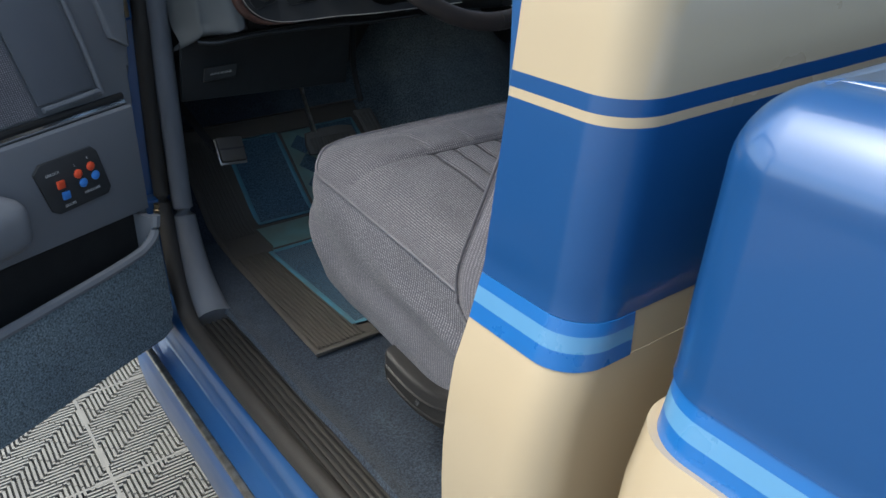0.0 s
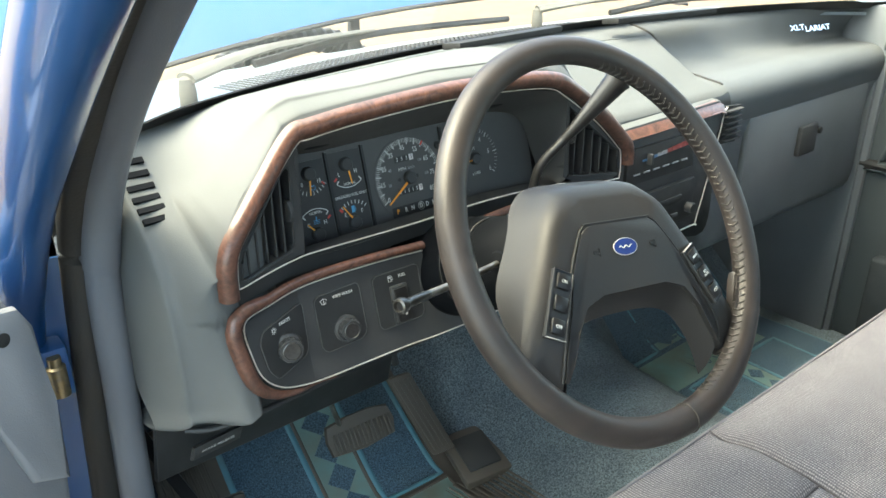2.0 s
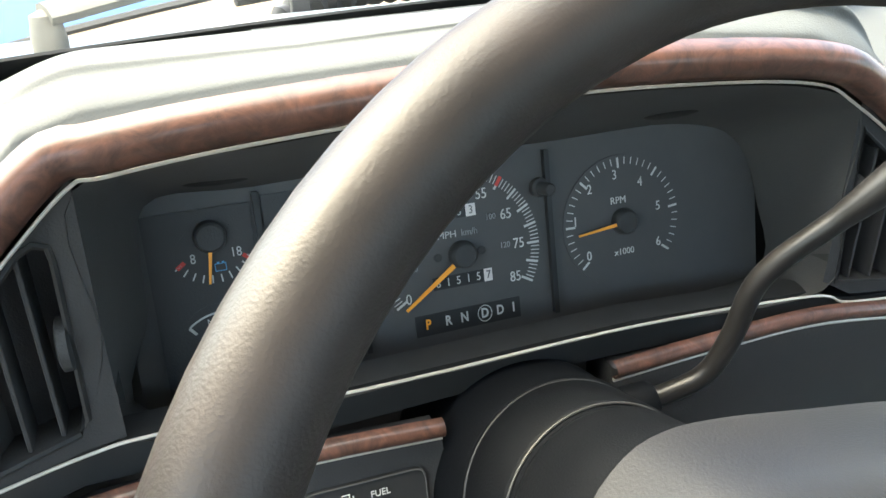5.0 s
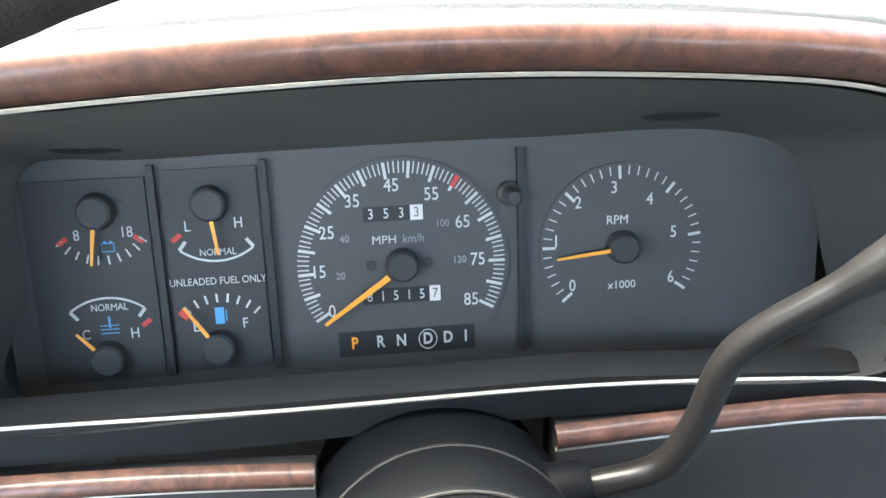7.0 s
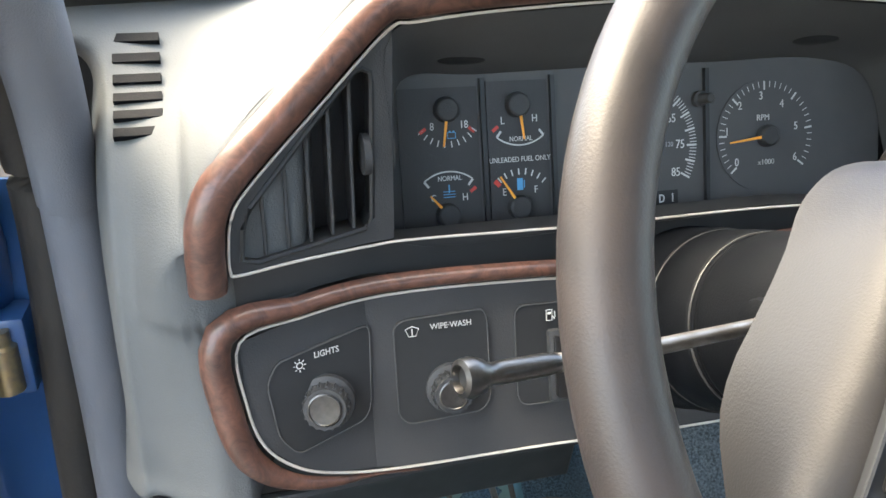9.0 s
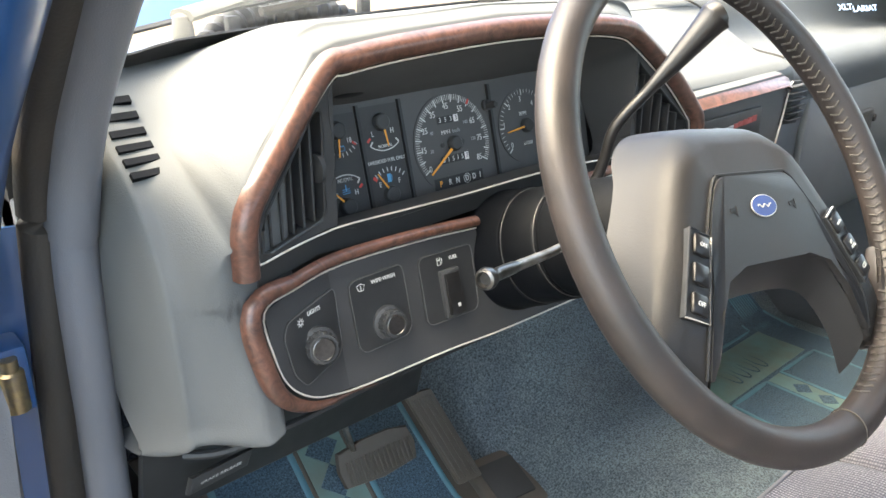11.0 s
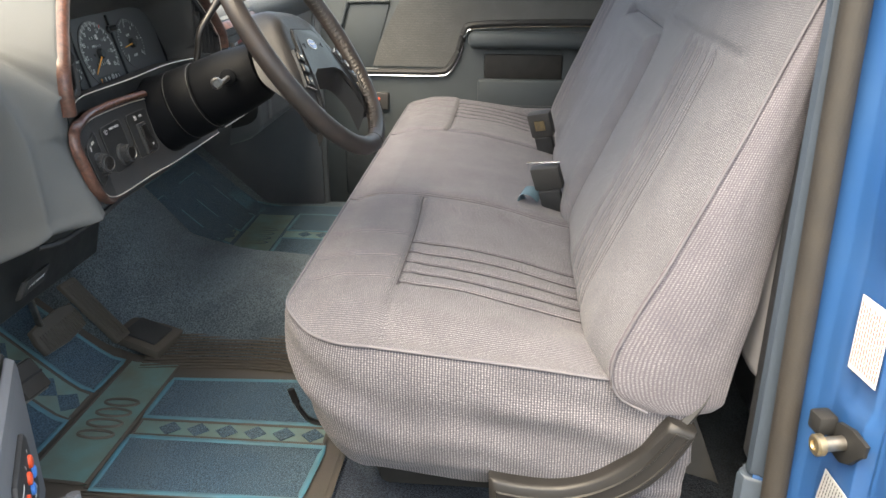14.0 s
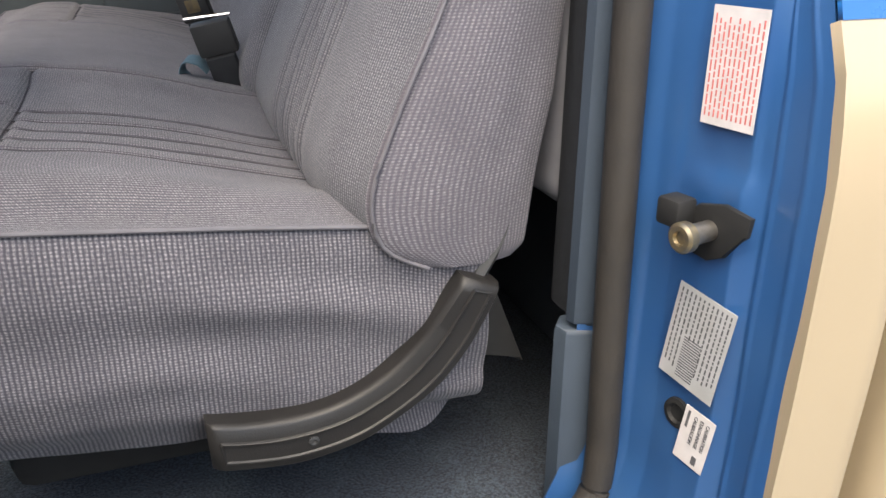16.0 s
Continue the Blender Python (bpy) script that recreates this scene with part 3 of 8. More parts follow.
tpart("a_pillar", bm, PAINT_BLUE, "glossy blue windshield pillar")
bm = bmesh.new()
tube(bm, smooth_path([(0.028, 1.547, 1.300), (0.032, 1.515, 1.375), (0.036, 1.455, 1.450), (0.041, 1.34, 1.552), (0.060, 1.09, 1.75), (0.066, 1.03, 1.80)], 8), 0.024, 12, flat=0.85, up=(1, 0, 0))
tpart("a_pillar_trim", bm, VINYL, "blue-grey windshield pillar trim")
bm = bmesh.new()
tube(bm, smooth_path([(0.028, 1.549, 1.302), (0.025, 1.566, 1.10), (0.020, 1.568, 0.92), (0.010, 1.545, 0.77), (-0.004, 1.475, 0.672), (-0.012, 1.385, 0.618)], 8), [0.022] * 24 + [0.022 + 0.0010 * k for k in range(17)], 12, flat=0.9)
tpart("kick_trim", bm, VINYL, "blue-grey kick panel moulding")
tpart("corner_filler", prism(bmesh.new(), [(0.0, 1.60, 1.22), (0.060, 1.585, 1.22), (0.075, 1.60, 1.22), (0.075, 1.64, 1.22), (0.0, 1.64, 1.22)], (0, 0, 0.205), 0.003), RUBBER_BLACK, "black filler at the foot of the windshield pillar")
tpart("kick_panel", prism(bmesh.new(), [(0.025, 1.575, 0.60), (0.038, 1.60, 0.60), (0.038, 2.0, 0.60), (0.0, 2.0, 0.60), (0.0, 1.585, 0.60)], (0, 0, 0.72), 0.004), VINYL_DARK, "dark kick panel")
tpart("hinge_pillar", boxed((1.70, 1.485, 0.55), (1.84, 1.60, 1.42), 0.006), VINYL_DARK, "dark right hinge pillar")
tpart("kick_panel", boxed((1.69, 1.50, 0.60), (1.72, 2.0, 1.32), 0.004), VINYL_DARK, "dark kick panel")

# windshield, curved in plan and raked
def shield(u, v):
    x = lerp(-0.02, 1.73, u)
    c = (x - 0.855) / 0.875
    return Vector((x, 1.757 - 0.20 * c * c - 0.03 * c ** 4 - 0.50 * v, 1.418 + 0.40 * v))


ob = tsheet("windshield", shield, 40, 8, GLASS, "clean curved windshield glass")
ob.visible_shadow = False


def band(u, v):
    p, q = shield(u, 0.0), shield(u, 1.0)
    d = (q - p).normalized()
    step_up = 0.010 * step(u, 0.07, 0.10) * step(0.97 - u, 0.0, 0.03)
    return p + d * lerp(-0.012, 0.010 + step_up, v) + Vector((0, -0.004, 0))


tsheet("shield_band", band, 80, 2, RUBBER_BLACK, "black windshield lower border", thick=0.002)

# cowl, fender, engine bay and raised hood
def cowl(u, v):
    x = lerp(-0.06, 1.77, u)
    c = (x - 0.855) / 0.875
    y0 = 1.767 - 0.20 * c * c - 0.03 * c ** 4
    y = lerp(y0, 1.98, v)
    return Vector((x, y, 1.420 - 0.030 * v - 0.02 * c * c))


tsheet("cowl_panel", cowl, 40, 8, COWL_WHITE, "pale sunlit cowl panel below the windshield", thick=0.006)
bm = bmesh.new()
for i in range(78):
    for j in range(8):
        x = 0.285 + i * 0.0105
        c = (x - 0.855) / 0.875
        y0 = 1.767 - 0.20 * c * c - 0.03 * c ** 4
        y = y0 + 0.035 + j * 0.013
        z = 1.420 - 0.030 * (y - y0) / (1.98 - y0) - 0.02 * c * c
        box(bm, (x, y, z - 0.004), (x + 0.0055, y + 0.0065, z + 0.0007))
tagged(tpart("cowl_grille", bm, ENGINE_BLACK), "perforated air intake grille", kind="stuff")


def fender(u, v):
    y = lerp(1.66, 2.75, u)
    pts = [(-0.125, 0.75), (-0.14, 1.0), (-0.135, 1.15), (-0.125, 1.26), (-0.10, 1.325), (-0.05, 1.345), (0.04, 1.345), (0.06, 1.30)]
    k = v * 7
    i = min(int(k), 6)
    return Vector((lerp(pts[i][0], pts[i + 1][0], k - i), y, lerp(pts[i][1], pts[i + 1][1], k - i) - 0.16 * u))


tsheet("front_fender", fender, 10, 21, PAINT_BLUE, "blue front fender beside the open hood", thick=0.004)
ob = tsheet("front_fender", lambda u, v: Vector((1.71 - fender(u, v).x, fender(u, v).y, fender(u, v).z)), 10, 21, PAINT_BLUE, "blue front fender beside the open hood", thick=0.004)


def hood(u, v):
    x = lerp(-0.02, 1.73, u)
    c = (x - 0.855) / 0.875
    return Vector((x, 2.02 + 0.62 * v + 0.02 * c * c, 1.452 - 0.125 * (x - 0.95) ** 2 + 1.05 * v + 0.02 * math.sin(v * 3)))


hood_ob = tsheet("hood", hood, 24, 12, PAINT_HOOD, "blue hood raised steeply open", thick=0.02)
for x in (0.02, 1.68):
    bm = bmesh.new()
    tube(bm, [hood((x + 0.02) / 1.75, v / 8) + Vector((0, -0.028, 0.0)) for v in range(9)], 0.03, 8, flat=0.4, up=(0, 1, 0))
    attach(part("brace", bm, PAINT_BLUE), hood_ob)
bm = tube(bmesh.new(), [hood(k / 24, 0.0) + Vector((0, -0.004, -0.004)) for k in range(25)], 0.0045, 6)
attach(part("hood_edge", bm, ENGINE_BLACK), hood_ob)
tpart("firewall", boxed((0.0, 1.98, 0.55), (1.71, 2.02, 1.36), 0.01), ENGINE_BLACK, "dark firewall")
tpart("engine_bay_floor", boxed((0.0, 2.02, 0.70), (1.71, 3.0, 0.90), 0.01), ENGINE_BLACK, "dark engine bay")
tpart("radiator_support", boxed((0.0, 2.93, 0.80), (1.71, 3.0, 1.10), 0.015), PAINT_BLUE, "blue radiator support")
random.seed(4)
for k in range(9):
    x = 0.10 + k * 0.18
    h = 1.02 + random.random() * 0.10
    tpart("engine_part", boxed((x, 2.1 + random.random() * 0.4, 0.85), (x + 0.10 + random.random() * 0.07, 2.6 + random.random() * 0.3, h), 0.02, 3), (ENGINE_BLACK, STEEL, ENGINE_BLACK)[k % 3])

# ribbed hose and posts seen under the hood's edge
bm = bmesh.new()
hose = smooth_path([(0.40, 2.10, 1.330), (0.47, 2.13, 1.372), (0.58, 2.16, 1.385), (0.70, 2.17, 1.372), (0.76, 2.16, 1.335)], 10)
tube(bm, hose, [0.022 + 0.005 * (k % 2) for k in range(len(hose))], 10)
tpart("air_hose", bm, ENGINE_BLACK, "black ribbed air hose")
for x, y, top in ((0.43, 2.04, 1.40), (0.685, 2.06, 1.43)):
    tpart("hood_post", boxed((x - 0.010, y - 0.008, 1.30), (x + 0.010, y + 0.008, top), 0.002), ENGINE_BLACK, "black hood post")

# wipers
for x0, y0, x1, y1 in ((0.205, 1.70, 0.90, 1.86), (0.98, 1.86, 1.62, 1.66)):
    wiper = thing("windshield_wiper", "black windshield wiper resting on the cowl", "wiper", (x0, y0, 1.43), group="wipers")
    bm = bmesh.new()
    lathe(bm, [(0.011, 0), (0.011, 0.03), (0.009, 0.045), (0.003, 0.048)], (x0, y0, 1.395), (0, 0, 1), 16)
    attach(part("pivot", bm, FADED), wiper)
    bm = bmesh.new()
    mid = Vector((lerp(x0, x1, 0.5), lerp(y0, y1, 0.62), 1.452))
    tube(bm, smooth_path([(x0, y0, 1.44), (lerp(x0, x1, 0.2), lerp(y0, y1, 0.3), 1.455), mid], 6), [0.017, 0.017, 0.016, 0.015, 0.014, 0.013, 0.012, 0.011, 0.010, 0.009, 0.008, 0.007, 0.006], 8, flat=0.45)
    attach(part("arm", bm, FADED, label="sun-faded grey wiper arm"), wiper)
    bm = bmesh.new()
    tube(bm, smooth_path([(lerp(x0, x1, 0.18), lerp(y0, y1, 0.42), 1.432), mid + Vector((0, 0, -0.006)), (x1, y1, 1.43)], 8), 0.006, 6)
    attach(part("blade", bm, RUBBER_BLACK), wiper)

# cargo bed, with its rounded front corner and top rail
bed = thing("cargo_bed", "blue and cream pickup bed with tape stripes", "truck bed", (0.85, -0.8, 0.4))
bed_plan = around(0.276, 0.312, 0.036, -1.90, 0.9, grow=-0.003)
for name, z0, z1, mat, n, label in BANDS[:4]:
    tsheet(name, lambda u, v, a=z0, b=z1: bed_plan(u, lerp(a, b, v)), 40, n, mat, label, bed, thick=0.01 if z1 - z0 > 0.05 else 0.004)


def rail(u, v):
    """Bed side over the tape, rolled over into the top of the rail."""
    inward = Vector((1, 0, 0)) if u < 0.3 else (Vector((0, -1, 0)) if u > 0.6 else Vector((math.cos((u - 0.3) / 0.3 * math.pi / 2), -math.sin((u - 0.3) / 0.3 * math.pi / 2), 0)))
    if v < 0.5:
        return bed_plan(u, lerp(1.163, 1.279, v / 0.5))
    p = bed_plan(u, 1.279)
    if v < 0.8:
        a = (v - 0.5) / 0.3 * math.pi / 2
        return p + inward * 0.042 * (1 - math.cos(a)) + Vector((0, 0, 0.042 * math.sin(a)))
    return p + inward * (0.042 + 0.110 * (v - 0.8) / 0.2) + Vector((0, 0, 0.042))


tsheet("bed_side", rail, 48, 40, PAINT_BLUE, "metallic blue bed side with a rounded rail", bed, thick=0.006)
attach(part("stake_pocket", boxed((-0.040, 0.06, 1.3200), (-0.002, 0.17, 1.3225), 0.001), RUBBER_BLACK), bed)
attach(part("bed_floor", boxed((0.0, -1.9, 0.75), (1.7, 0.25, 0.78)), PAINT_BLUE), bed)
attach(part("bed_side", boxed((1.80, -1.9, 0.45), (1.84, 0.29, 1.30), 0.01), PAINT_CREAM), bed)

# ---- cab floor: carpet with tunnel and toe board ----
def carpet(u, v):
    x = lerp(0.012, 1.72, u)
    s = v * 1.75
    y = 0.37 + s
    z = FLOOR
    toe = 1.70
    if y > toe:
        z += min(0.9 * (y - toe), 0.9 * (y - toe))
    tun = math.exp(-(((x - 0.90) / 0.22) ** 4))
    z += 0.11 * tun * step(y, 0.9, 1.5) + 0.10 * tun * step(y, 1.5, 1.9)
    z += 0.02 * step(0.05 - x, 0, 0.04)
    z += 0.004 * noise.noise(Vector((x * 6, y * 6, 0)))
    return Vector((x, y, z - 0.006))


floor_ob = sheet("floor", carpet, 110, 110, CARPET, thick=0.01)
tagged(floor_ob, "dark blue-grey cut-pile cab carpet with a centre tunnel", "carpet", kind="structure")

# ---- dashboard ----
dash = thing("dashboard", "blue-grey vinyl dashboard with burl wood and chrome-lined black panels", "dashboard", (0.85, 1.55, 1.1))


def dpart(name, bm_, mat, label="", parent=dash):
    ob = attach(part(name, bm_, mat), parent)
    return tagged(ob, label) if label else ob


def dsheet(name, fn, nu, nv, mat, label="", parent=dash, thick=0.0, us=None):
    ob = attach(sheet(name, fn, nu, nv, mat, thick=thick, us=us), parent)
    return tagged(ob, label) if label else ob


def shield_y(x):
    c = (x - 0.855) / 0.875
    return 1.757 - 0.20 * c * c - 0.03 * c ** 4


# height of the wood rim's outer edge, where the pad meets it
RIM_EDGE_X = (0.062, 0.1015, 0.107, 0.120, 0.164, 0.207, 0.232, 0.30, 0.42, 0.52, 0.60, 0.648, 0.715, 0.77, 0.786, 0.80)
RIM_EDGE_Z = (1.300, 1.303, 1.327, 1.3465, 1.3865, 1.4265, 1.4345, 1.440, 1.445, 1.442, 1.434, 1.414, 1.366, 1.318, 1.290, 1.285)


# cross sections (y, z) from the windshield over the top and down the front
def section(x):
    yb = shield_y(x)
    left = [(yb, 1.413), (lerp(yb, 1.53, 0.5), 1.389), (1.53, 1.3650), (1.495, 1.336), (1.468, 1.30), (1.452, 1.255), (1.447, 1.20), (1.446, 1.150), (1.454, 1.122), (1.56, 1.098)]
    hoodp = [(yb, 1.419), (lerp(yb, 1.50, 0.5), 1.440), (1.500, 1.450), (1.480, 1.449), (1.462, 1.441), (1.478, 1.432), (1.585, 1.40), (1.585, 1.20), (1.57, 1.115), (1.56, 1.09)]
    mid = [(yb, 1.417), (lerp(yb, 1.56, 0.5), 1.395), (1.56, 1.350), (1.535, 1.340), (1.505, 1.328), (1.494, 1.305), (1.497, 1.25), (1.50, 1.15), (1.51, 1.10), (1.56, 1.09)]
    right = [(yb, 1.418), (lerp(yb, 1.62, 0.35), 1.405), (lerp(yb, 1.62, 0.75), 1.352), (1.58, 1.340), (1.520, 1.336), (1.494, 1.310), (1.500, 1.262), (1.512, 1.20), (1.515, 1.02), (1.60, 0.97)]
    a_up, a_low = step(x, 0.095, 0.235), step(x, 0.142, 0.20)
    b = step(x, 0.62, 0.785)
    c = step(x, 1.07, 1.125)
    out = []
    for k in range(10):
        a = lerp(a_up, a_low, step(k, 3, 5))
        p = (lerp(left[k][0], hoodp[k][0], a), lerp(left[k][1], hoodp[k][1], a))
        p = (lerp(p[0], mid[k][0], b), lerp(p[1], mid[k][1], b))
        p = (lerp(p[0], right[k][0], c), lerp(p[1], right[k][1], c))
        out.append(p)
    f = step(x, 0.070, 0.106) * (1 - step(x, 0.765, 0.80))
    if f > 0:
        zr, yr = table(x, RIM_EDGE_X, RIM_EDGE_Z), 1.462 - 0.42 * max(0.0, 0.212 - x)
        back = (max(out[2][0], yr + 0.04), max(out[2][1], zr + 0.009))
        near = {2: back, 3: (lerp(yr + 0.0065, back[0], 0.55), lerp(zr, back[1], 0.55) + 0.002), 4: (yr + 0.0065, zr + 0.0002), 5: (yr + 0.018, zr - 0.012)}
        for k, (y, z) in near.items():
            out[k] = (lerp(out[k][0], y, f), lerp(out[k][1], z, f))
    return out


def pad(x0, x1, k0, k1):
    def fn(u, v):
        x = lerp(x0, x1, u)
        s = section(x)
        pts = [Vector((x, y, z)) for y, z in s]
        k = lerp(k0, k1, v)
        i = min(int(k), 8)
        t = k - i
        p0, p1, p2, p3 = pts[max(i - 1, 0)], pts[i], pts[i + 1], pts[min(i + 2, 9)]
        q = 0.5 * ((2 * p1) + (p2 - p0) * t + (2 * p0 - 5 * p1 + 4 * p2 - p3) * t * t + (3 * p1 - p0 - 3 * p2 + p3) * t ** 3)
        q.x = x
        if 0.06 < x < 0.21 and k > 3.6:
            flush = (1.457 + 0.25 * (q.z - 1.244) - 0.30 * max(0.0, 0.20 - x)) if q.z < 1.252 else 1.470 - 0.42 * max(0.0, 0.212 - x)
            w = step(x, 0.062, 0.112) * (1 - step(x, 0.16, 0.21)) * step(k, 3.6, 4.8) * (1 - step(k, 8.1, 8.9))
            w *= 1 - step(k, 6.3, 7.4) * step(x, 0.122, 0.145)
            q.y = lerp(q.y, min(q.y, flush), w)
        if x < 0.21 and q.z < 1.2 and k > 5:
            foot = table(x, (0.04, 0.062, 0.10, 0.14, 0.17, 0.21), (1.076, 1.106, 1.124, 1.134, 1.134, 1.098))
            q.z = 1.2 - (1.2 - q.z) * (1.2 - foot) / 0.102
        if x < 0.062:
            q.y += 0.105 * ((0.062 - x) / 0.022) ** 1.5 * step(k, 0.6, 2.2) * (1 - 0.6 * step(k, 6.5, 8.5))
        return q
    return fn


close = [(x - 0.040) / 1.06 for x in [0.040 + 0.0022 * k for k in range(100)] + [0.26 + 0.007 * k for k in range(120)] + [1.10]]
dsheet("upper_pad", pad(0.040, 1.10, 0.0, 4.4), 160, 56, PAD, "matt grey padded dash top", us=close)
dsheet("side_face", pad(0.040, 0.24, 4.4, 9.0), 92, 60, PAD, "blue-grey vinyl dash end")
dsheet("face", pad(0.24, 1.10, 4.4, 9.0), 60, 24, BLACK_SATIN, "black lower dash structure")
dsheet("passenger_pad", pad(1.10, 1.715, 0.0, 6.0), 60, 44, PAD_DARK, "blue-grey passenger side pad with a recessed shelf")
dsheet("glove_face", pad(1.10, 1.715, 6.0, 9.0), 40, 24, VINYL_DARK, "dark blue vinyl lower dash")
dpart("pad_seam", tube(bmesh.new(), smooth_path([pad(1.10, 1.10, 0, 9)(0, k / 40 * 0.5) + Vector((0, -0.001, 0.001)) for k in range(2, 36)], 2), 0.0022, 6), RUBBER_BLACK)
# moulded line along the top, behind the windshield
fold = []
for k in range(60):
    x = lerp(0.32, 1.08, k / 59)
    across = pad(x, x, 0.0, 2.2)
    k_at = min((j / 160 for j in range(161)), key=lambda q: abs(across(0, q).y - shield_y(x) + 0.068))
    fold.append(across(0, k_at))
dpart("pad_line", tube(bmesh.new(), fold, 0.0011, 6), PAD, "moulded line along the dash top")
# defroster slot and speaker slots on the top
for x0, x1 in ((0.62, 0.86), (1.0, 1.25)):
    bm = bmesh.new()
    loop = [(x0, shield_y(x0) - 0.075, 1.4405), (x1, shield_y(x1) - 0.075, 1.4405), (x1 + 0.01, shield_y(x1) - 0.045, 1.438), (x0 - 0.01, shield_y(x0) - 0.045, 1.438)]
    dpart("defroster_slot", prism(bm, loop, (0, 0, -0.01), 0.001), RUBBER_BLACK)
# side window demister: five slots, near-black bars that stand in for their shade
for k in range(6):
    f = k / 5
    y, x0, x1 = lerp(1.560, 1.504, f), 0.0655, 0.0935
    xm = (x0 + x1) / 2
    shoulder = pad(xm, xm, 0.0, 4.0)
    k_at = min((j / 200 for j in range(201)), key=lambda q: abs(shoulder(0, q).y - y))
    d = (shoulder(0, k_at - 0.01) - shoulder(0, k_at + 0.01)).normalized()
    m = plane(shoulder(0, k_at), (1, 0.04, 0.0), d)
    dpart("demister_slot", boxed((-(x1 - x0) / 2, -0.0034, -0.006), ((x1 - x0) / 2, 0.0034, 0.0022), 0.0003, 1, m), COLUMN)
# model script on the passenger pad
for text, at in (("XLT", (1.506, 1.606, 1.381)), ("LARIAT", (1.570, 1.594, 1.376))):
    m = plane(at, (1, -0.20, 0), (0, 0.45, 0.9))
    o = writing(text, 0.0165, m, CHROME, None, "emblem", 1.45, 0.0015, 0.0004)
    tagged(attach(o, dash), "chrome model script on the passenger pad")
# glove door with square latch and lock
dpart("glove_door", boxed((1.185, 1.498, 1.03), (1.66, 1.515, 1.262), 0.006), VINYL_DARK, "dark blue glove box door")
latch = dpart("latch", boxed((1.372, 1.488, 1.15), (1.44, 1.50, 1.212), 0.004), BLACK, "black glove box pull")
attach(part("lock", lathe(bmesh.new(), [(0.007, 0), (0.007, 0.006), (0.003, 0.007)], (1.462, 1.499, 1.19), (0, -1, 0), 12), RUBBER_BLACK), dash)


def bezel_y(x):
    return 1.462 - 0.42 * max(0.0, 0.212 - x)


def on_bezel(pts, dy=0.0, n=6, closed=True):
    return smooth_path([(x, bezel_y(x) + dy, z) for x, z in pts], n, closed)


def sunk(pts):
    """The opening over the dials lies a little lower than its two ends."""
    return [(x, z - step(x, 0.17, 0.26) * (1 - step(x, 0.62, 0.70)) * lerp(0.008, 0.010, (z - 1.28) / 0.15)) for x, z in pts]


# upper bezel: chrome line, wood rim, vents, hood funnel
UP = sunk([(0.1240, 1.2865), (0.1243, 1.300), (0.127, 1.3155), (0.137, 1.3305), (0.180, 1.3700), (0.2205, 1.4115), (0.238, 1.4185), (0.30, 1.426), (0.42, 1.431), (0.52, 1.428), (0.598, 1.420), (0.632, 1.404), (0.700, 1.348), (0.752, 1.302), (0.762, 1.288), (0.764, 1.254), (0.752, 1.250), (0.665, 1.262), (0.630, 1.278), (0.50, 1.287), (0.36, 1.2865), (0.24, 1.2875), (0.205, 1.2825), (0.160, 1.2825), (0.1285, 1.2830)])
chrome_path = on_bezel(UP)
bm = tube(bmesh.new(), chrome_path, 0.0009, 6, closed=True)
dpart("chrome_line", bm, SILVER, "thin silver line round the gauges")


def rim_section(bm_, path, outs, width, height):
    """A rounded moulding lying beside the path, on the side of outs."""
    rows = []
    n = len(path)
    for i, p in enumerate(path):
        o = outs[i]
        row = []
        for k in range(8):
            a = k / 7 * math.pi
            w = width[i] if isinstance(width, list) else width
            high = min(height, 0.75 * w)
            row.append(bm_.verts.new(p + o * (w * (0.5 - 0.5 * math.cos(a))) + Vector((0, -high * math.sin(a) ** 0.8, 0))))
        rows.append(row)
    for a, b in zip(rows, rows[1:]):
        for k in range(7):
            bm_.faces.new((a[k], a[k + 1], b[k + 1], b[k]))
    return bm_


def outward(path, centre):
    res = []
    for i, p in enumerate(path):
        d = (path[min(i + 1, len(path) - 1)] - path[max(i - 1, 0)]).normalized()
        o = Vector((-d.z, 0, d.x))
        if o.dot(p - Vector(centre)) < 0:
            o = -o
        res.append(o.normalized())
    return res


wood_u = on_bezel(sunk([(0.1220, 1.277), (0.1222, 1.290), (0.1225, 1.301), (0.1252, 1.3165), (0.1352, 1.3320), (0.1785, 1.3715), (0.2185, 1.4130), (0.237, 1.4205), (0.30, 1.428), (0.42, 1.433), (0.52, 1.430), (0.599, 1.422), (0.634, 1.406), (0.702, 1.350), (0.755, 1.303), (0.765, 1.290), (0.766, 1.270)]), 0.0, 6, False)
dpart("wood_rim", rim_section(bmesh.new(), wood_u, outward(wood_u, (0.44, 1.46, 1.33)), 0.021, 0.012), WOOD, "burl wood rim with worn gloss")
# black front plate left and right of the dials, with slotted vents
def plate(name, pts, dy, depth, mat, label="", parent=dash):
    return dpart(name, prism(bmesh.new(), [(x, bezel_y(x) + dy, z) for x, z in pts], (0, depth, 0)), mat, label, parent)


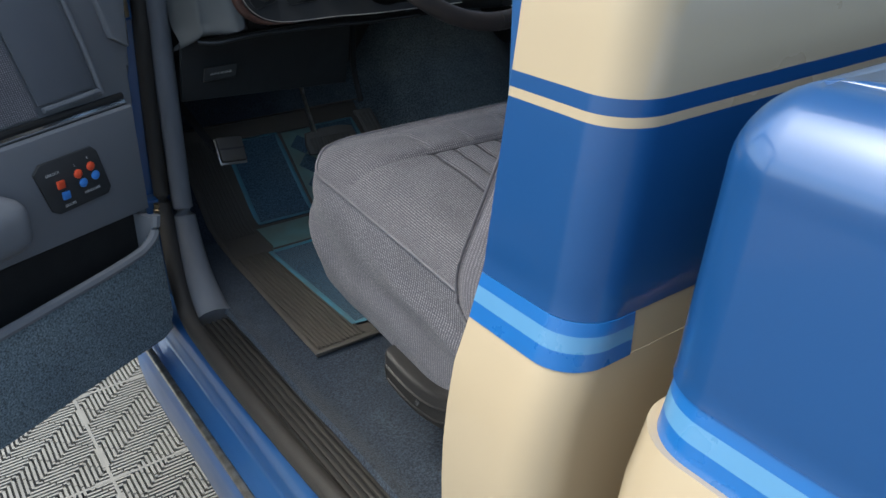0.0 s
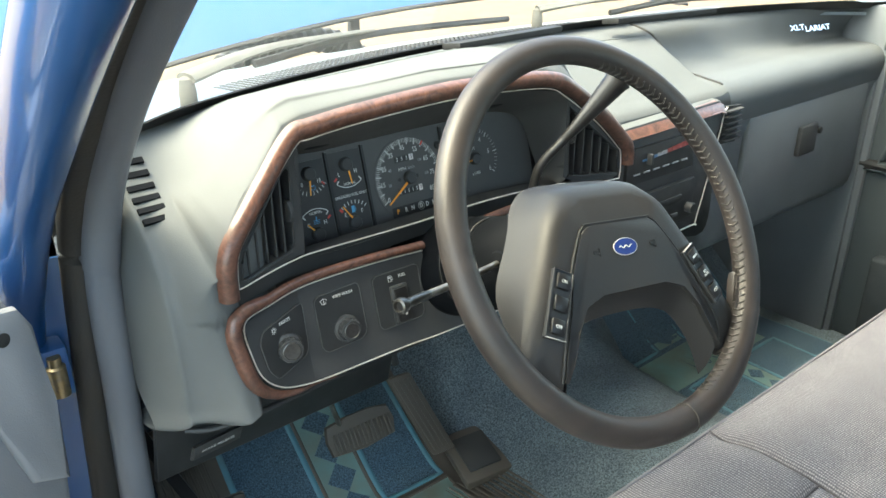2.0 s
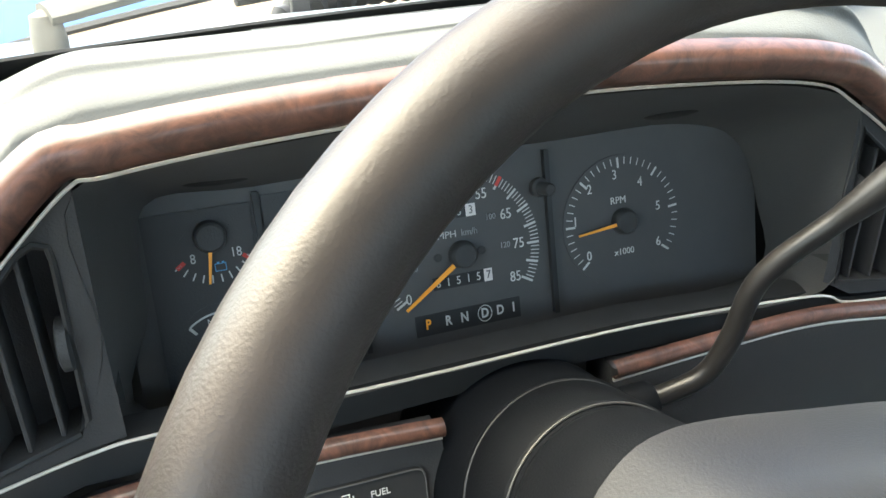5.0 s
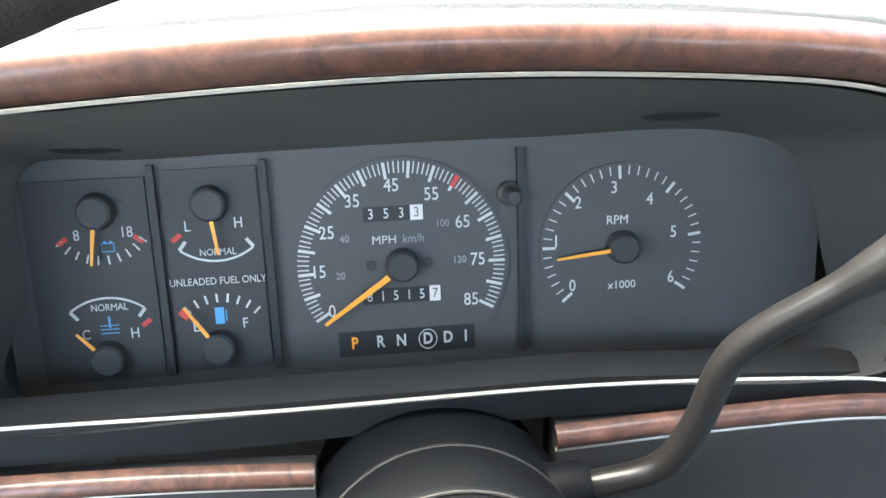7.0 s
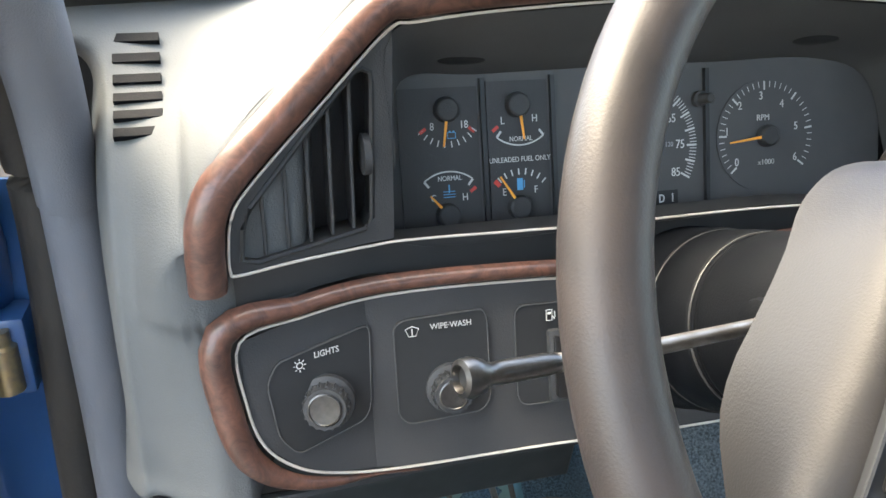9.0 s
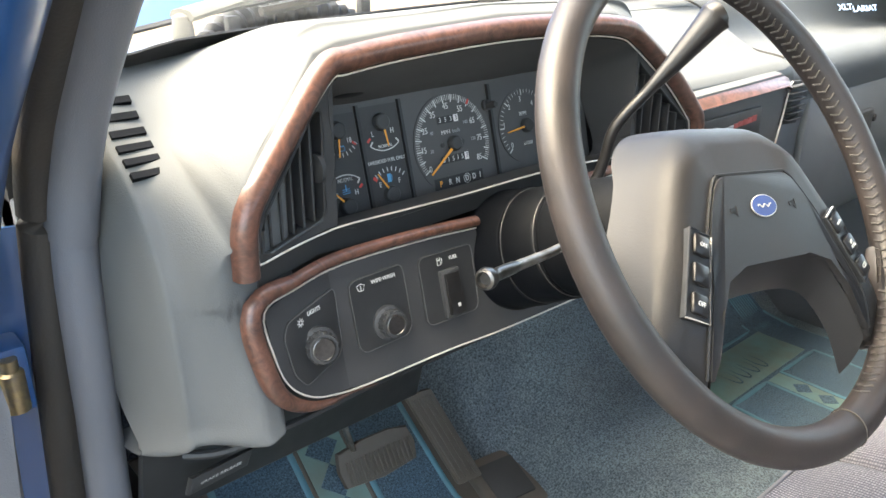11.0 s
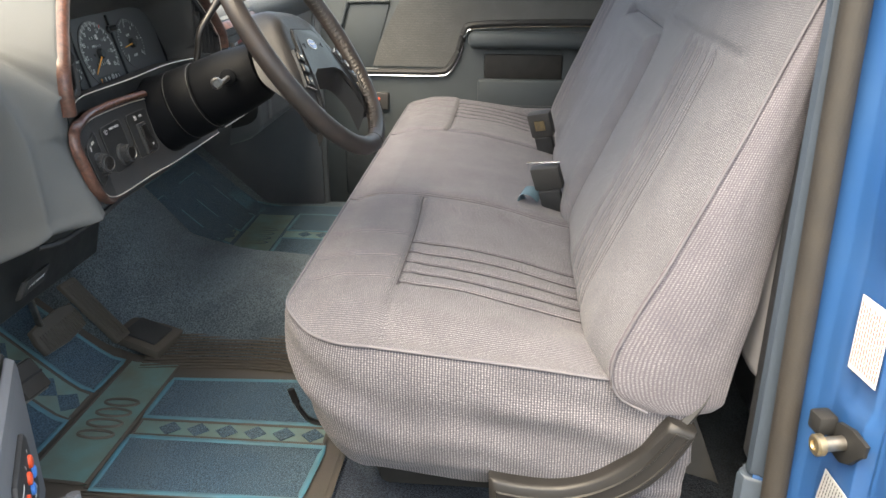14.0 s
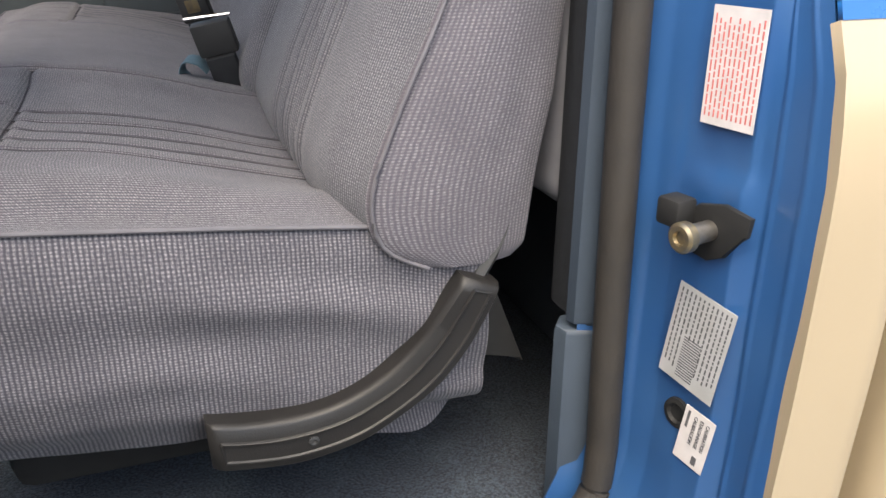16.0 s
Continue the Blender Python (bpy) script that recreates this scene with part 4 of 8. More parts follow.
VENTS = ([(0.1305, 1.2905), (0.1325, 1.308), (0.137, 1.319), (0.170, 1.354), (0.1985, 1.3835), (0.2045, 1.3860), (0.2095, 1.3835), (0.2105, 1.377), (0.2085, 1.297), (0.204, 1.291), (0.139, 1.287)], [(0.645, 1.378), (0.757, 1.294), (0.758, 1.258), (0.650, 1.276)])
for pts, x0, x1 in ((VENTS[0], 0.1305, 0.2105), (VENTS[1], 0.645, 0.758)):
    vent = plate("air_vent", pts, 0.026, 0.004, BLACK, "black slotted air vent")
    ring = smooth_path([(x, bezel_y(x) + 0.002, z) for x, z in pts], 1, True)
    bm = bmesh.new()
    for i in range(len(ring)):
        a, b = ring[i], ring[(i + 1) % len(ring)]
        vs = [bm.verts.new(q) for q in (a, b, b + Vector((0, 0.028, 0)), a + Vector((0, 0.028, 0)))]
        bm.faces.new(vs)
    attach(part("shroud", bm, BLACK), vent)
    attach(part("frame", tube(bmesh.new(), ring, 0.0017, 6, closed=True), BLACK_SATIN), vent)
    poly = pts
    for k in range(1, 6):
        x = lerp(x0, x1, k / 6)
        zs = []
        for (xa, za), (xb, zb) in zip(poly, poly[1:] + poly[:1]):
            if (xa - x) * (xb - x) < 0:
                zs.append(lerp(za, zb, (x - xa) / (xb - xa)))
        if len(zs) >= 2:
            attach(part("fin", boxed((x - 0.0011, bezel_y(x) + 0.005, min(zs) + 0.001), (x + 0.0011, bezel_y(x) + 0.026, max(zs) - 0.001), 0.0004, 1), BLACK), vent)
    xm = lerp(x0, x1, 0.95 if x0 < 0.3 else 0.07)
    attach(part("thumb_wheel", lathe(bmesh.new(), [(0.010, -0.003), (0.0125, -0.002), (0.0125, 0.002), (0.010, 0.003)], (xm, bezel_y(xm) + 0.008, 1.335), (1, 0, 0), 20), BLACK), vent)

# funnel from the chrome line back to the dial plate
GO, GV = Vector((0.4183, 1.5326, 1.2994)), Vector((0, 0.249, 0.969))
GN = Vector((0, -0.969, 0.249))
K = 0.89


def dial(x, v, w=0.0):
    """A point of the dial plate, from its own across and up coordinates."""
    return GO + Vector(((x - 0.47) * K, 0, 0)) + GV * (v * K) + GN * w


FRONT = sunk([(0.222, 1.284), (0.222, 1.345), (0.224, 1.412), (0.30, 1.424), (0.42, 1.429), (0.52, 1.426), (0.600, 1.417), (0.640, 1.395), (0.640, 1.34), (0.640, 1.279), (0.50, 1.285), (0.36, 1.284)])
BACK = [(0.258, -0.053), (0.268, 0.01), (0.276, 0.072), (0.34, 0.075), (0.47, 0.077), (0.55, 0.077), (0.645, 0.077), (0.70, 0.060), (0.72, 0.01), (0.715, -0.05), (0.56, -0.053), (0.40, -0.053)]
fa = smooth_path([(x, bezel_y(x) + 0.001, z) for x, z in FRONT], 5, True)
fb = smooth_path([dial(x, v) for x, v in BACK], 5, True)


def funnel(u, v):
    i = int(round(u * len(fa))) % len(fa)
    return fa[i].lerp(fb[i], v)


dsheet("dial_hood", funnel, len(fa), 8, HOOD_PLASTIC, "deep black gauge hood")
for (x0, x1) in ((0.300, 0.345), (0.628, 0.675)):
    p = Vector((0.2855, 1.528, 1.379)) if x0 < 0.4 else Vector((0.55, 1.517, 1.385))
    m = plane(p, (1, 0, 0), (0, 0.862, -0.507)) @ Matrix.Diagonal((0.021, 0.010, 0.003, 1))
    bm = bmesh.new()
    bmesh.ops.create_uvsphere(bm, u_segments=20, v_segments=10, radius=1.0, matrix=m)
    dpart("lamp_recess", bm, RUBBER_BLACK)
plate("black_plate", [(0.1245, 1.283), (0.1245, 1.300), (0.127, 1.315), (0.137, 1.330), (0.180, 1.3690), (0.219, 1.406), (0.224, 1.411), (0.222, 1.345), (0.222, 1.281), (0.205, 1.280)], 0.031, 0.003, BLACK)
def ringface(outer, inner, dy):
    bm = bmesh.new()
    vo = [bm.verts.new((x, bezel_y(x) + dy, z)) for x, z in outer]
    vi = [bm.verts.new((x, bezel_y(x) + dy, z)) for x, z in inner]
    es = [bm.edges.new((vo[i], vo[(i + 1) % len(vo)])) for i in range(len(vo))] + [bm.edges.new((vi[i], vi[(i + 1) % len(vi)])) for i in range(len(vi))]
    bmesh.ops.triangle_fill(bm, use_beauty=True, edges=es)
    dpart("vent_surround", bm, BLACK)


ringface([(0.1242, 1.2832), (0.1243, 1.300), (0.127, 1.3155), (0.137, 1.3305), (0.180, 1.3695), (0.219, 1.4065), (0.2235, 1.411), (0.2222, 1.345), (0.2222, 1.2815), (0.205, 1.2812), (0.160, 1.2825)], VENTS[0], 0.002)
ringface([(0.6395, 1.278), (0.6395, 1.396), (0.700, 1.347), (0.752, 1.301), (0.762, 1.288), (0.763, 1.256), (0.752, 1.2515), (0.665, 1.264)], VENTS[1], 0.002)

# strip below the dials down to the lower wood band
plate("lower_strip", sunk([(0.125, 1.2815), (0.205, 1.2815), (0.36, 1.286), (0.50, 1.287), (0.630, 1.278), (0.665, 1.262), (0.755, 1.249), (0.755, 1.235), (0.62, 1.262), (0.46, 1.266), (0.32, 1.262), (0.20, 1.262), (0.125, 1.261)]), 0.006, 0.02, BLACK_SATIN)

# ---- instrument cluster ----
cluster = thing("instrument_cluster", "black instrument cluster with white figures and orange needles", "gauges", dial(0.47, 0.0))


def cpart(name, bm_, mat, label="", parent=cluster):
    ob = attach(part(name, bm_, mat, smooth=False), parent)
    return tagged(ob, label) if label else ob


def face(x, v, w=0.0006):
    return plane(dial(x, v, w), (1, 0, 0), GV)


def dial_loop(pts, w):
    return [dial(x, v, w) for x, v in pts]


cpart("dial_plate", prism(bmesh.new(), dial_loop([(0.256, -0.056), (0.72, -0.056), (0.72, 0.079), (0.256, 0.079)], -0.001), -GN * 0.004), GAUGE)
for x0, x1, v0, v1 in ((0.272, 0.3365, -0.047, 0.066), (0.344, 0.3955, -0.045, 0.069)):
    cpart("dial_panel", prism(bmesh.new(), dial_loop([(x0, v0), (x1, v0), (x1, v1), (x0, v1)], 0.0004), -GN * 0.003), BLACK)
for x in (0.3405, 0.3995, 0.540):
    cpart("divider", prism(bmesh.new(), dial_loop([(x - 0.0018, -0.046), (x + 0.0018, -0.046), (x + 0.0018, 0.072), (x - 0.0018, 0.072)], 0.003), -GN * 0.004), BLACK_SATIN)


def tick(bm_, cx, cv, r0, r1, ang, width, w=0.0008):
    c, s = math.cos(ang), math.sin(ang)
    q = [(cx + c * r + -s * t, cv + s * r + c * t) for r, t in ((r0, -width), (r1, -width), (r1, width), (r0, width))]
    vs = [bm_.verts.new(dial(x, v, w)) for x, v in q]
    bm_.faces.new(vs)


def needle(parent, cx, cv, ang, r0, r1, width=0.0014):
    c, s = math.cos(ang), math.sin(ang)
    q = [(cx + c * r - s * t, cv + s * r + c * t) for r, t in ((r0, -width), (r1, -width * 0.55), (r1, width * 0.55), (r0, width))]
    cpart("needle", prism(bmesh.new(), [dial(x, v, 0.006) for x, v in q], -GN * 0.0008), ORANGE, "orange needle", parent)


def hub(parent, cx, cv, r):
    bm_ = lathe(bmesh.new(), [(r * 1.05, 0), (r * 1.05, 0.003), (r * 0.95, 0.0065), (r * 0.8, 0.0075)], dial(cx, cv, 0.0), GN, 24)
    attach(part("hub", bm_, BLACK), parent)


def circle_dial(name, cx, cv, r, a0, a1, steps, major, label):
    base = cpart(name, lathe(bmesh.new(), [(r * K * 1.04, -0.0006), (r * K * 1.04, 0.0003)], dial(cx, cv), GN, 48), GAUGE, label)
    bm_ = bmesh.new()
    for k in range(steps + 1):
        a = radians(lerp(a0, a1, k / steps))
        if k % major == 0:
            bm2 = bmesh.new()
            tick(bm2, cx, cv, r * 0.84, r, a, 0.00085)
            cpart("major_tick", bm2, WHITE, "", base)
        else:
            tick(bm_, cx, cv, r * 0.89, r, a, 0.00036)
    tagged(cpart("tick_ring", bm_, WHITE, "", base), kind="stuff")
    return base


speedo = circle_dial("speedometer", 0.472, 0.0092, 0.0585, 211.0, -29.0, 85, 5, "speedometer with white miles-per-hour figures")
for text, x, v in (("0", 0.431, -0.0158), ("15", 0.425, 0.0075), ("25", 0.431, 0.0295), ("35", 0.446, 0.0465), ("45", 0.468, 0.0542), ("55", 0.490, 0.0482), ("65", 0.507, 0.0316), ("75", 0.515, 0.0095), ("85", 0.5105, -0.0139)):
    attach(writing(text, 0.0092, face(x, v), WHITE, None, "figure", 0.85), speedo)
for text, x, v in (("20", 0.437, 0.0045), ("40", 0.4405, 0.0255), ("100", 0.4955, 0.0315), ("120", 0.5045, 0.010), ("km/h", 0.479, 0.0238)):
    attach(writing(text, 0.0052 if text != "km/h" else 0.006, face(x, v), GREY_PRINT, None, "figure", 0.9), speedo)
attach(writing("MPH", 0.006, face(0.4625, 0.0238), WHITE, None, "figure", 1.05), speedo)
bm = bmesh.new()
tick(bm, 0.472, 0.0092, 0.052, 0.0590, radians(211 - 240 * 55 / 85), 0.0013, 0.001)
cpart("red_mark", bm, RED, "", speedo)
for x0, x1, v0, v1, digits, n in ((0.4515, 0.4855, 0.0345, 0.0430, "3533", 4), (0.4490, 0.4935, -0.0130, -0.0040, "815157", 6)):
    win = cpart("odometer", prism(bmesh.new(), dial_loop([(x0, v0), (x1, v0), (x1, v1), (x0, v1)], 0.0006), -GN * 0.001), BLACK_SATIN, "odometer window with white digits", speedo)
    for k, dgt in enumerate(digits):
        xc = lerp(x0, x1, (k + 0.5) / n)
        last = k == n - 1
        if last:
            hw = (x1 - x0) / n * 0.42
            attach(part("last_wheel", prism(bmesh.new(), dial_loop([(xc - hw, v0), (xc + hw, v0), (xc + hw, v1), (xc - hw, v1)], 0.0009), -GN * 0.0004), PAPER_WHITE, smooth=False), win)
        attach(writing(dgt, 0.0072, face(xc, (v0 + v1) / 2, 0.0013), INK if last else WHITE, None, "digit", 0.85), win)
needle(speedo, 0.472, 0.0092, radians(214.5), 0.010, 0.0545, 0.0017)
hub(speedo, 0.472, 0.0092, 0.0082)
for x, v in ((0.4545, 0.0095), (0.4865, 0.0095)):
    attach(part("screw", lathe(bmesh.new(), [(0.0026, 0), (0.0026, 0.0012), (0.0012, 0.0014)], dial(x, v), GN, 12), BLACK), speedo)

tach = circle_dial("tachometer", 0.5995, 0.0118, 0.0470, 221.0, -36.0, 36, 6, "tachometer with white figures")
for text, x, v in (("0", 0.570, -0.0100), ("1", 0.5605, 0.0168), ("2", 0.5735, 0.0385), ("3", 0.5945, 0.0462), ("4", 0.6155, 0.0385), ("5", 0.6300, 0.0185), ("6", 0.6290, -0.0085)):
    attach(writing(text, 0.0088, face(x, v), WHITE, None, "figure", 0.85), tach)
attach(writing("RPM", 0.0066, face(0.5965, 0.0275), WHITE, None, "figure", 0.95), tach)
attach(writing("x1000", 0.0060, face(0.5995, -0.0112), WHITE, None, "figure", 1.0), tach)
needle(tach, 0.5995, 0.0118, radians(186), 0.008, 0.0400, 0.0012)
hub(tach, 0.5995, 0.0118, 0.0082)


def arc_dial(name, cx, cv, hub_v, needle_to, label, marks, up):
    base = cpart(name, lathe(bmesh.new(), [(0.021, 0.0004), (0.021, 0.0006)], dial(cx, cv), GN, 32), BLACK, label)
    for text, x, v, s, mat in marks:
        attach(writing(text, s, face(x, v, 0.0012), mat, None, "figure", 0.85), base)
    dx, dv = needle_to[0] - cx, needle_to[1] - hub_v
    a = math.atan2(dv, dx)
    needle(base, cx, hub_v, a, 0.004, math.hypot(dx, dv), 0.0012)
    hub(base, cx, hub_v, 0.0085)
    return base


def arc_ticks(parent, cx, cv, r, a0, a1, n, mat, width=0.00045, deep=0.005):
    bm_ = bmesh.new()
    for k in range(n):
        tick(bm_, cx, cv, r - deep, r, radians(lerp(a0, a1, k / max(1, n - 1))), width, 0.0012)
    tagged(cpart("scale_ring", bm_, mat, "", parent), kind="stuff")


def arc_line(parent, cx, cv, r, a0, a1, mat):
    bm_ = bmesh.new()
    prev = None
    for k in range(17):
        a = radians(lerp(a0, a1, k / 16))
        pr = [bm_.verts.new(dial(cx + math.cos(a) * q, cv + math.sin(a) * q, 0.0012)) for q in (r - 0.0006, r + 0.0006)]
        if prev:
            bm_.faces.new((prev[0], pr[0], pr[1], prev[1]))
        prev = pr
    cpart("arc", bm_, mat, "", parent)


volt = arc_dial("voltmeter", 0.3105, 0.034, 0.0490, (0.3060, 0.0205), "voltmeter dial", (("8", 0.2985, 0.0362, 0.0075, WHITE), ("18", 0.3245, 0.0367, 0.0075, WHITE)), False)
arc_ticks(volt, 0.311, 0.0495, 0.0300, 218, 322, 10, WHITE)
arc_ticks(volt, 0.311, 0.0475, 0.0275, 214, 216, 2, RED, 0.0009, 0.006)
arc_ticks(volt, 0.311, 0.0475, 0.0275, 322, 324, 2, RED, 0.0009, 0.006)
bm = bmesh.new()
for a, b, c, d in ((0.3105, 0.3175, 0.0265, 0.0270), (0.3105, 0.3175, 0.0310, 0.0315), (0.3105, 0.3110, 0.0265, 0.0315), (0.3170, 0.3175, 0.0265, 0.0315), (0.312, 0.3135, 0.0315, 0.0325), (0.315, 0.3165, 0.0315, 0.0325)):
    bm.faces.new([bm.verts.new(dial(x, v, 0.0012)) for x, v in ((a, c), (b, c), (b, d), (a, d))])
cpart("battery_sign", bm, BLUE_PRINT, "", volt)
oil = arc_dial("oil_gauge", 0.3695, 0.034, 0.0500, (0.3725, 0.0225), "oil pressure dial", (("L", 0.3565, 0.0378, 0.0075, WHITE), ("H", 0.3838, 0.0385, 0.0075, WHITE), ("NORMAL", 0.3715, 0.0229, 0.0050, WHITE)), False)
arc_line(oil, 0.371, 0.050, 0.0320, 232, 308, WHITE)
arc_ticks(oil, 0.371, 0.0475, 0.0290, 216, 218, 2, RED, 0.0009, 0.006)
arc_ticks(oil, 0.371, 0.050, 0.0320, 231, 232, 2, WHITE, 0.0007, 0.006)
arc_ticks(oil, 0.371, 0.050, 0.0320, 308, 309, 2, WHITE, 0.0007, 0.006)
temp = arc_dial("temperature_gauge", 0.3075, -0.017, -0.0335, (0.2930, -0.0170), "coolant temperature dial", (("NORMAL", 0.3105, -0.0045, 0.0050, WHITE), ("H", 0.3225, -0.0201, 0.0075, WHITE), ("C", 0.2965, -0.0195, 0.0070, WHITE)), True)
arc_line(temp, 0.3095, -0.031, 0.0320, 52, 128, WHITE)
arc_ticks(temp, 0.3095, -0.031, 0.0320, 51, 52, 2, WHITE, 0.0007, 0.006)
arc_ticks(temp, 0.3095, -0.031, 0.0320, 128, 129, 2, WHITE, 0.0007, 0.006)
arc_ticks(temp, 0.3085, -0.029, 0.0285, 34, 36, 2, RED, 0.0009, 0.006)
bm = bmesh.new()
for k in range(3):
    a, c = 0.3045, -0.0150 - k * 0.0022
    bm.faces.new([bm.verts.new(dial(x, v, 0.0012)) for x, v in ((a, c), (a + 0.010, c), (a + 0.010, c + 0.0006), (a, c + 0.0006))])
bm.faces.new([bm.verts.new(dial(x, v, 0.0012)) for x, v in ((0.309, -0.016), (0.3102, -0.016), (0.3102, -0.0095), (0.309, -0.0095))])
cpart("temperature_sign", bm, BLUE_PRINT, "", temp)
fuel = arc_dial("fuel_gauge", 0.3675, -0.017, -0.0315, (0.3510, -0.0060), "fuel dial near empty", (("E", 0.3555, -0.0190, 0.0075, WHITE), ("F", 0.3825, -0.0187, 0.0075, WHITE), ("UNLEADED FUEL ONLY", 0.3700, 0.0066, 0.0052, WHITE)), True)
arc_ticks(fuel, 0.3695, -0.0315, 0.0310, 45, 128, 8, WHITE, 0.0006, 0.005)
arc_ticks(fuel, 0.3695, -0.0315, 0.0310, 133, 136, 2, RED, 0.0011, 0.006)
bm = bmesh.new()
for a, b, c, d in ((0.3665, 0.3715, -0.0180, -0.0085), (0.3722, 0.3730, -0.0165, -0.0100)):
    bm.faces.new([bm.verts.new(dial(x, v, 0.0012)) for x, v in ((a, c), (b, c), (b, d), (a, d))])
cpart("pump_sign", bm, BLUE_PRINT, "", fuel)
# trip reset and gear strip
attach(part("trip_reset", lathe(bmesh.new(), [(0.0062, 0), (0.006, 0.004), (0.0042, 0.005), (0.0038, 0.016), (0.003, 0.017)], dial(0.5335, 0.0465), GN, 18), BLACK), cluster)
gear = cpart("gear_strip", prism(bmesh.new(), dial_loop([(0.4335, -0.0435), (0.5120, -0.0435), (0.5120, -0.0285), (0.4335, -0.0285)], 0.0004), -GN * 0.001), BLACK_SATIN, "gear position strip with P lit orange")
for text, x, mat in (("P", 0.4425, ORANGE), ("R", 0.4572, WHITE), ("N", 0.4692, WHITE), ("D", 0.4845, WHITE), ("D", 0.4962, WHITE), ("1", 0.5065, WHITE)):
    attach(writing(text, 0.0085, face(x, -0.0355, 0.0012), mat, None, "letter", 0.8, 0.0002, 0.0002), gear)
bm = bmesh.new()
tube(bm, [dial(0.4845 + 0.0052 * math.cos(k / 20 * math.tau), -0.0355 + 0.0058 * math.sin(k / 20 * math.tau), 0.0012) for k in range(20)], 0.0003, 4, closed=True)
cpart("letter_ring", bm, WHITE, "", gear)

# ---- lower control panel ----
def low_y(x, z):
    return 1.449 + 0.25 * (z - 1.244) - 0.30 * max(0.0, 0.20 - x)


def low(x, z, out=0.0):
    return Vector((x, low_y(x, z) - out, z + 0.25 * out))


def low_path(pts, out=0.0, n=5, closed=False):
    return smooth_path([low(x, z, out) for x, z in pts], n, closed)


panel = thing("control_panel", "black light and wiper control panel with a silver line", "controls", (0.28, 1.44, 1.19))
LOW = [(0.1246, 1.2425), (0.160, 1.248), (0.214, 1.2505), (0.30, 1.250), (0.374, 1.246), (0.376, 1.20), (0.392, 1.168), (0.43, 1.150), (0.46, 1.151), (0.60, 1.151), (0.60, 1.137), (0.40, 1.1375), (0.32, 1.1405), (0.22, 1.1415), (0.178, 1.149), (0.152, 1.161), (0.1335, 1.180), (0.1255, 1.206)]
LOW_LEFT = [(0.1246, 1.2425), (0.160, 1.248), (0.20, 1.2498), (0.20, 1.1445), (0.178, 1.149), (0.152, 1.161), (0.1335, 1.180), (0.1255, 1.206)]
LOW_MAIN = [(0.20, 1.2498), (0.214, 1.2505), (0.30, 1.250), (0.374, 1.246), (0.376, 1.20), (0.392, 1.168), (0.43, 1.150), (0.46, 1.151), (0.60, 1.151), (0.60, 1.137), (0.40, 1.1375), (0.32, 1.1405), (0.22, 1.1415), (0.20, 1.1445)]
for loop in (LOW_LEFT, LOW_MAIN):
    attach(part("panel_face", prism(bmesh.new(), [low(x, z) for x, z in loop], (0, 0.02, 0)), BLACK), panel)
attach(tagged(part("chrome_line", tube(bmesh.new(), low_path(LOW[10:] + LOW[:5], 0.001), 0.0009, 6), SILVER), "thin silver line"), panel)
wood_l = low_path([(0.230, 1.1385), (0.200, 1.1420), (0.175, 1.1475), (0.149, 1.159), (0.131, 1.178), (0.1233, 1.205), (0.1218, 1.2445), (0.160, 1.2505), (0.214, 1.253), (0.30, 1.2525), (0.374, 1.2485)], 0.0)
widths = [table(i / (len(wood_l) - 1), (0, 0.1, 0.2, 0.3, 0.4, 0.5, 0.6, 0.7, 1.0), (0.0008, 0.003, 0.006, 0.010, 0.0155, 0.0175, 0.0175, 0.011, 0.010)) for i in range(len(wood_l))]
attach(tagged(part("wood_band", rim_section(bmesh.new(), wood_l, outward(wood_l, (0.28, 1.44, 1.195)), widths, 0.010), WOOD), "burl wood band round the panel"), panel)
# recessed sub-panels with their controls


def rounded(pts, r=0.0045, n=4):
    """The outline with its corners eased."""
    res = []
    for i, p in enumerate(pts):
        a, p, c = Vector(pts[i - 1]), Vector(p), Vector(pts[(i + 1) % len(pts)])
        s0, s1 = p + (a - p) * min(0.48, r / (a - p).length), p + (c - p) * min(0.48, r / (c - p).length)
        res += [tuple(s0.lerp(p, k / n).lerp(p.lerp(s1, k / n), k / n)) for k in range(n + 1)]
    return res


def sub_frame(name, pts, label, text, tx, tz):
    pts = rounded(pts)
    grp = attach(part(name, prism(bmesh.new(), [low(x, z, 0.0022) for x, z in pts], (0, 0.006, 0)), BLACK_SATIN), panel)
    tagged(grp, label)
    # tube paler than its frame: the edge's caught light put into colour
    attach(part("outline", tube(bmesh.new(), [low(x, z, 0.0026) for x, z in pts], 0.0005, 5, closed=True), HOOD_PLASTIC), grp)
    attach(writing(text, 0.0052, plane(low(tx, tz, 0.0036), (1, 0.30 if tx < 0.19 else 0, 0), (0, 0.25, 0.97)), WHITE, None, "lettering", 0.95, 0.0002), grp)
    return grp


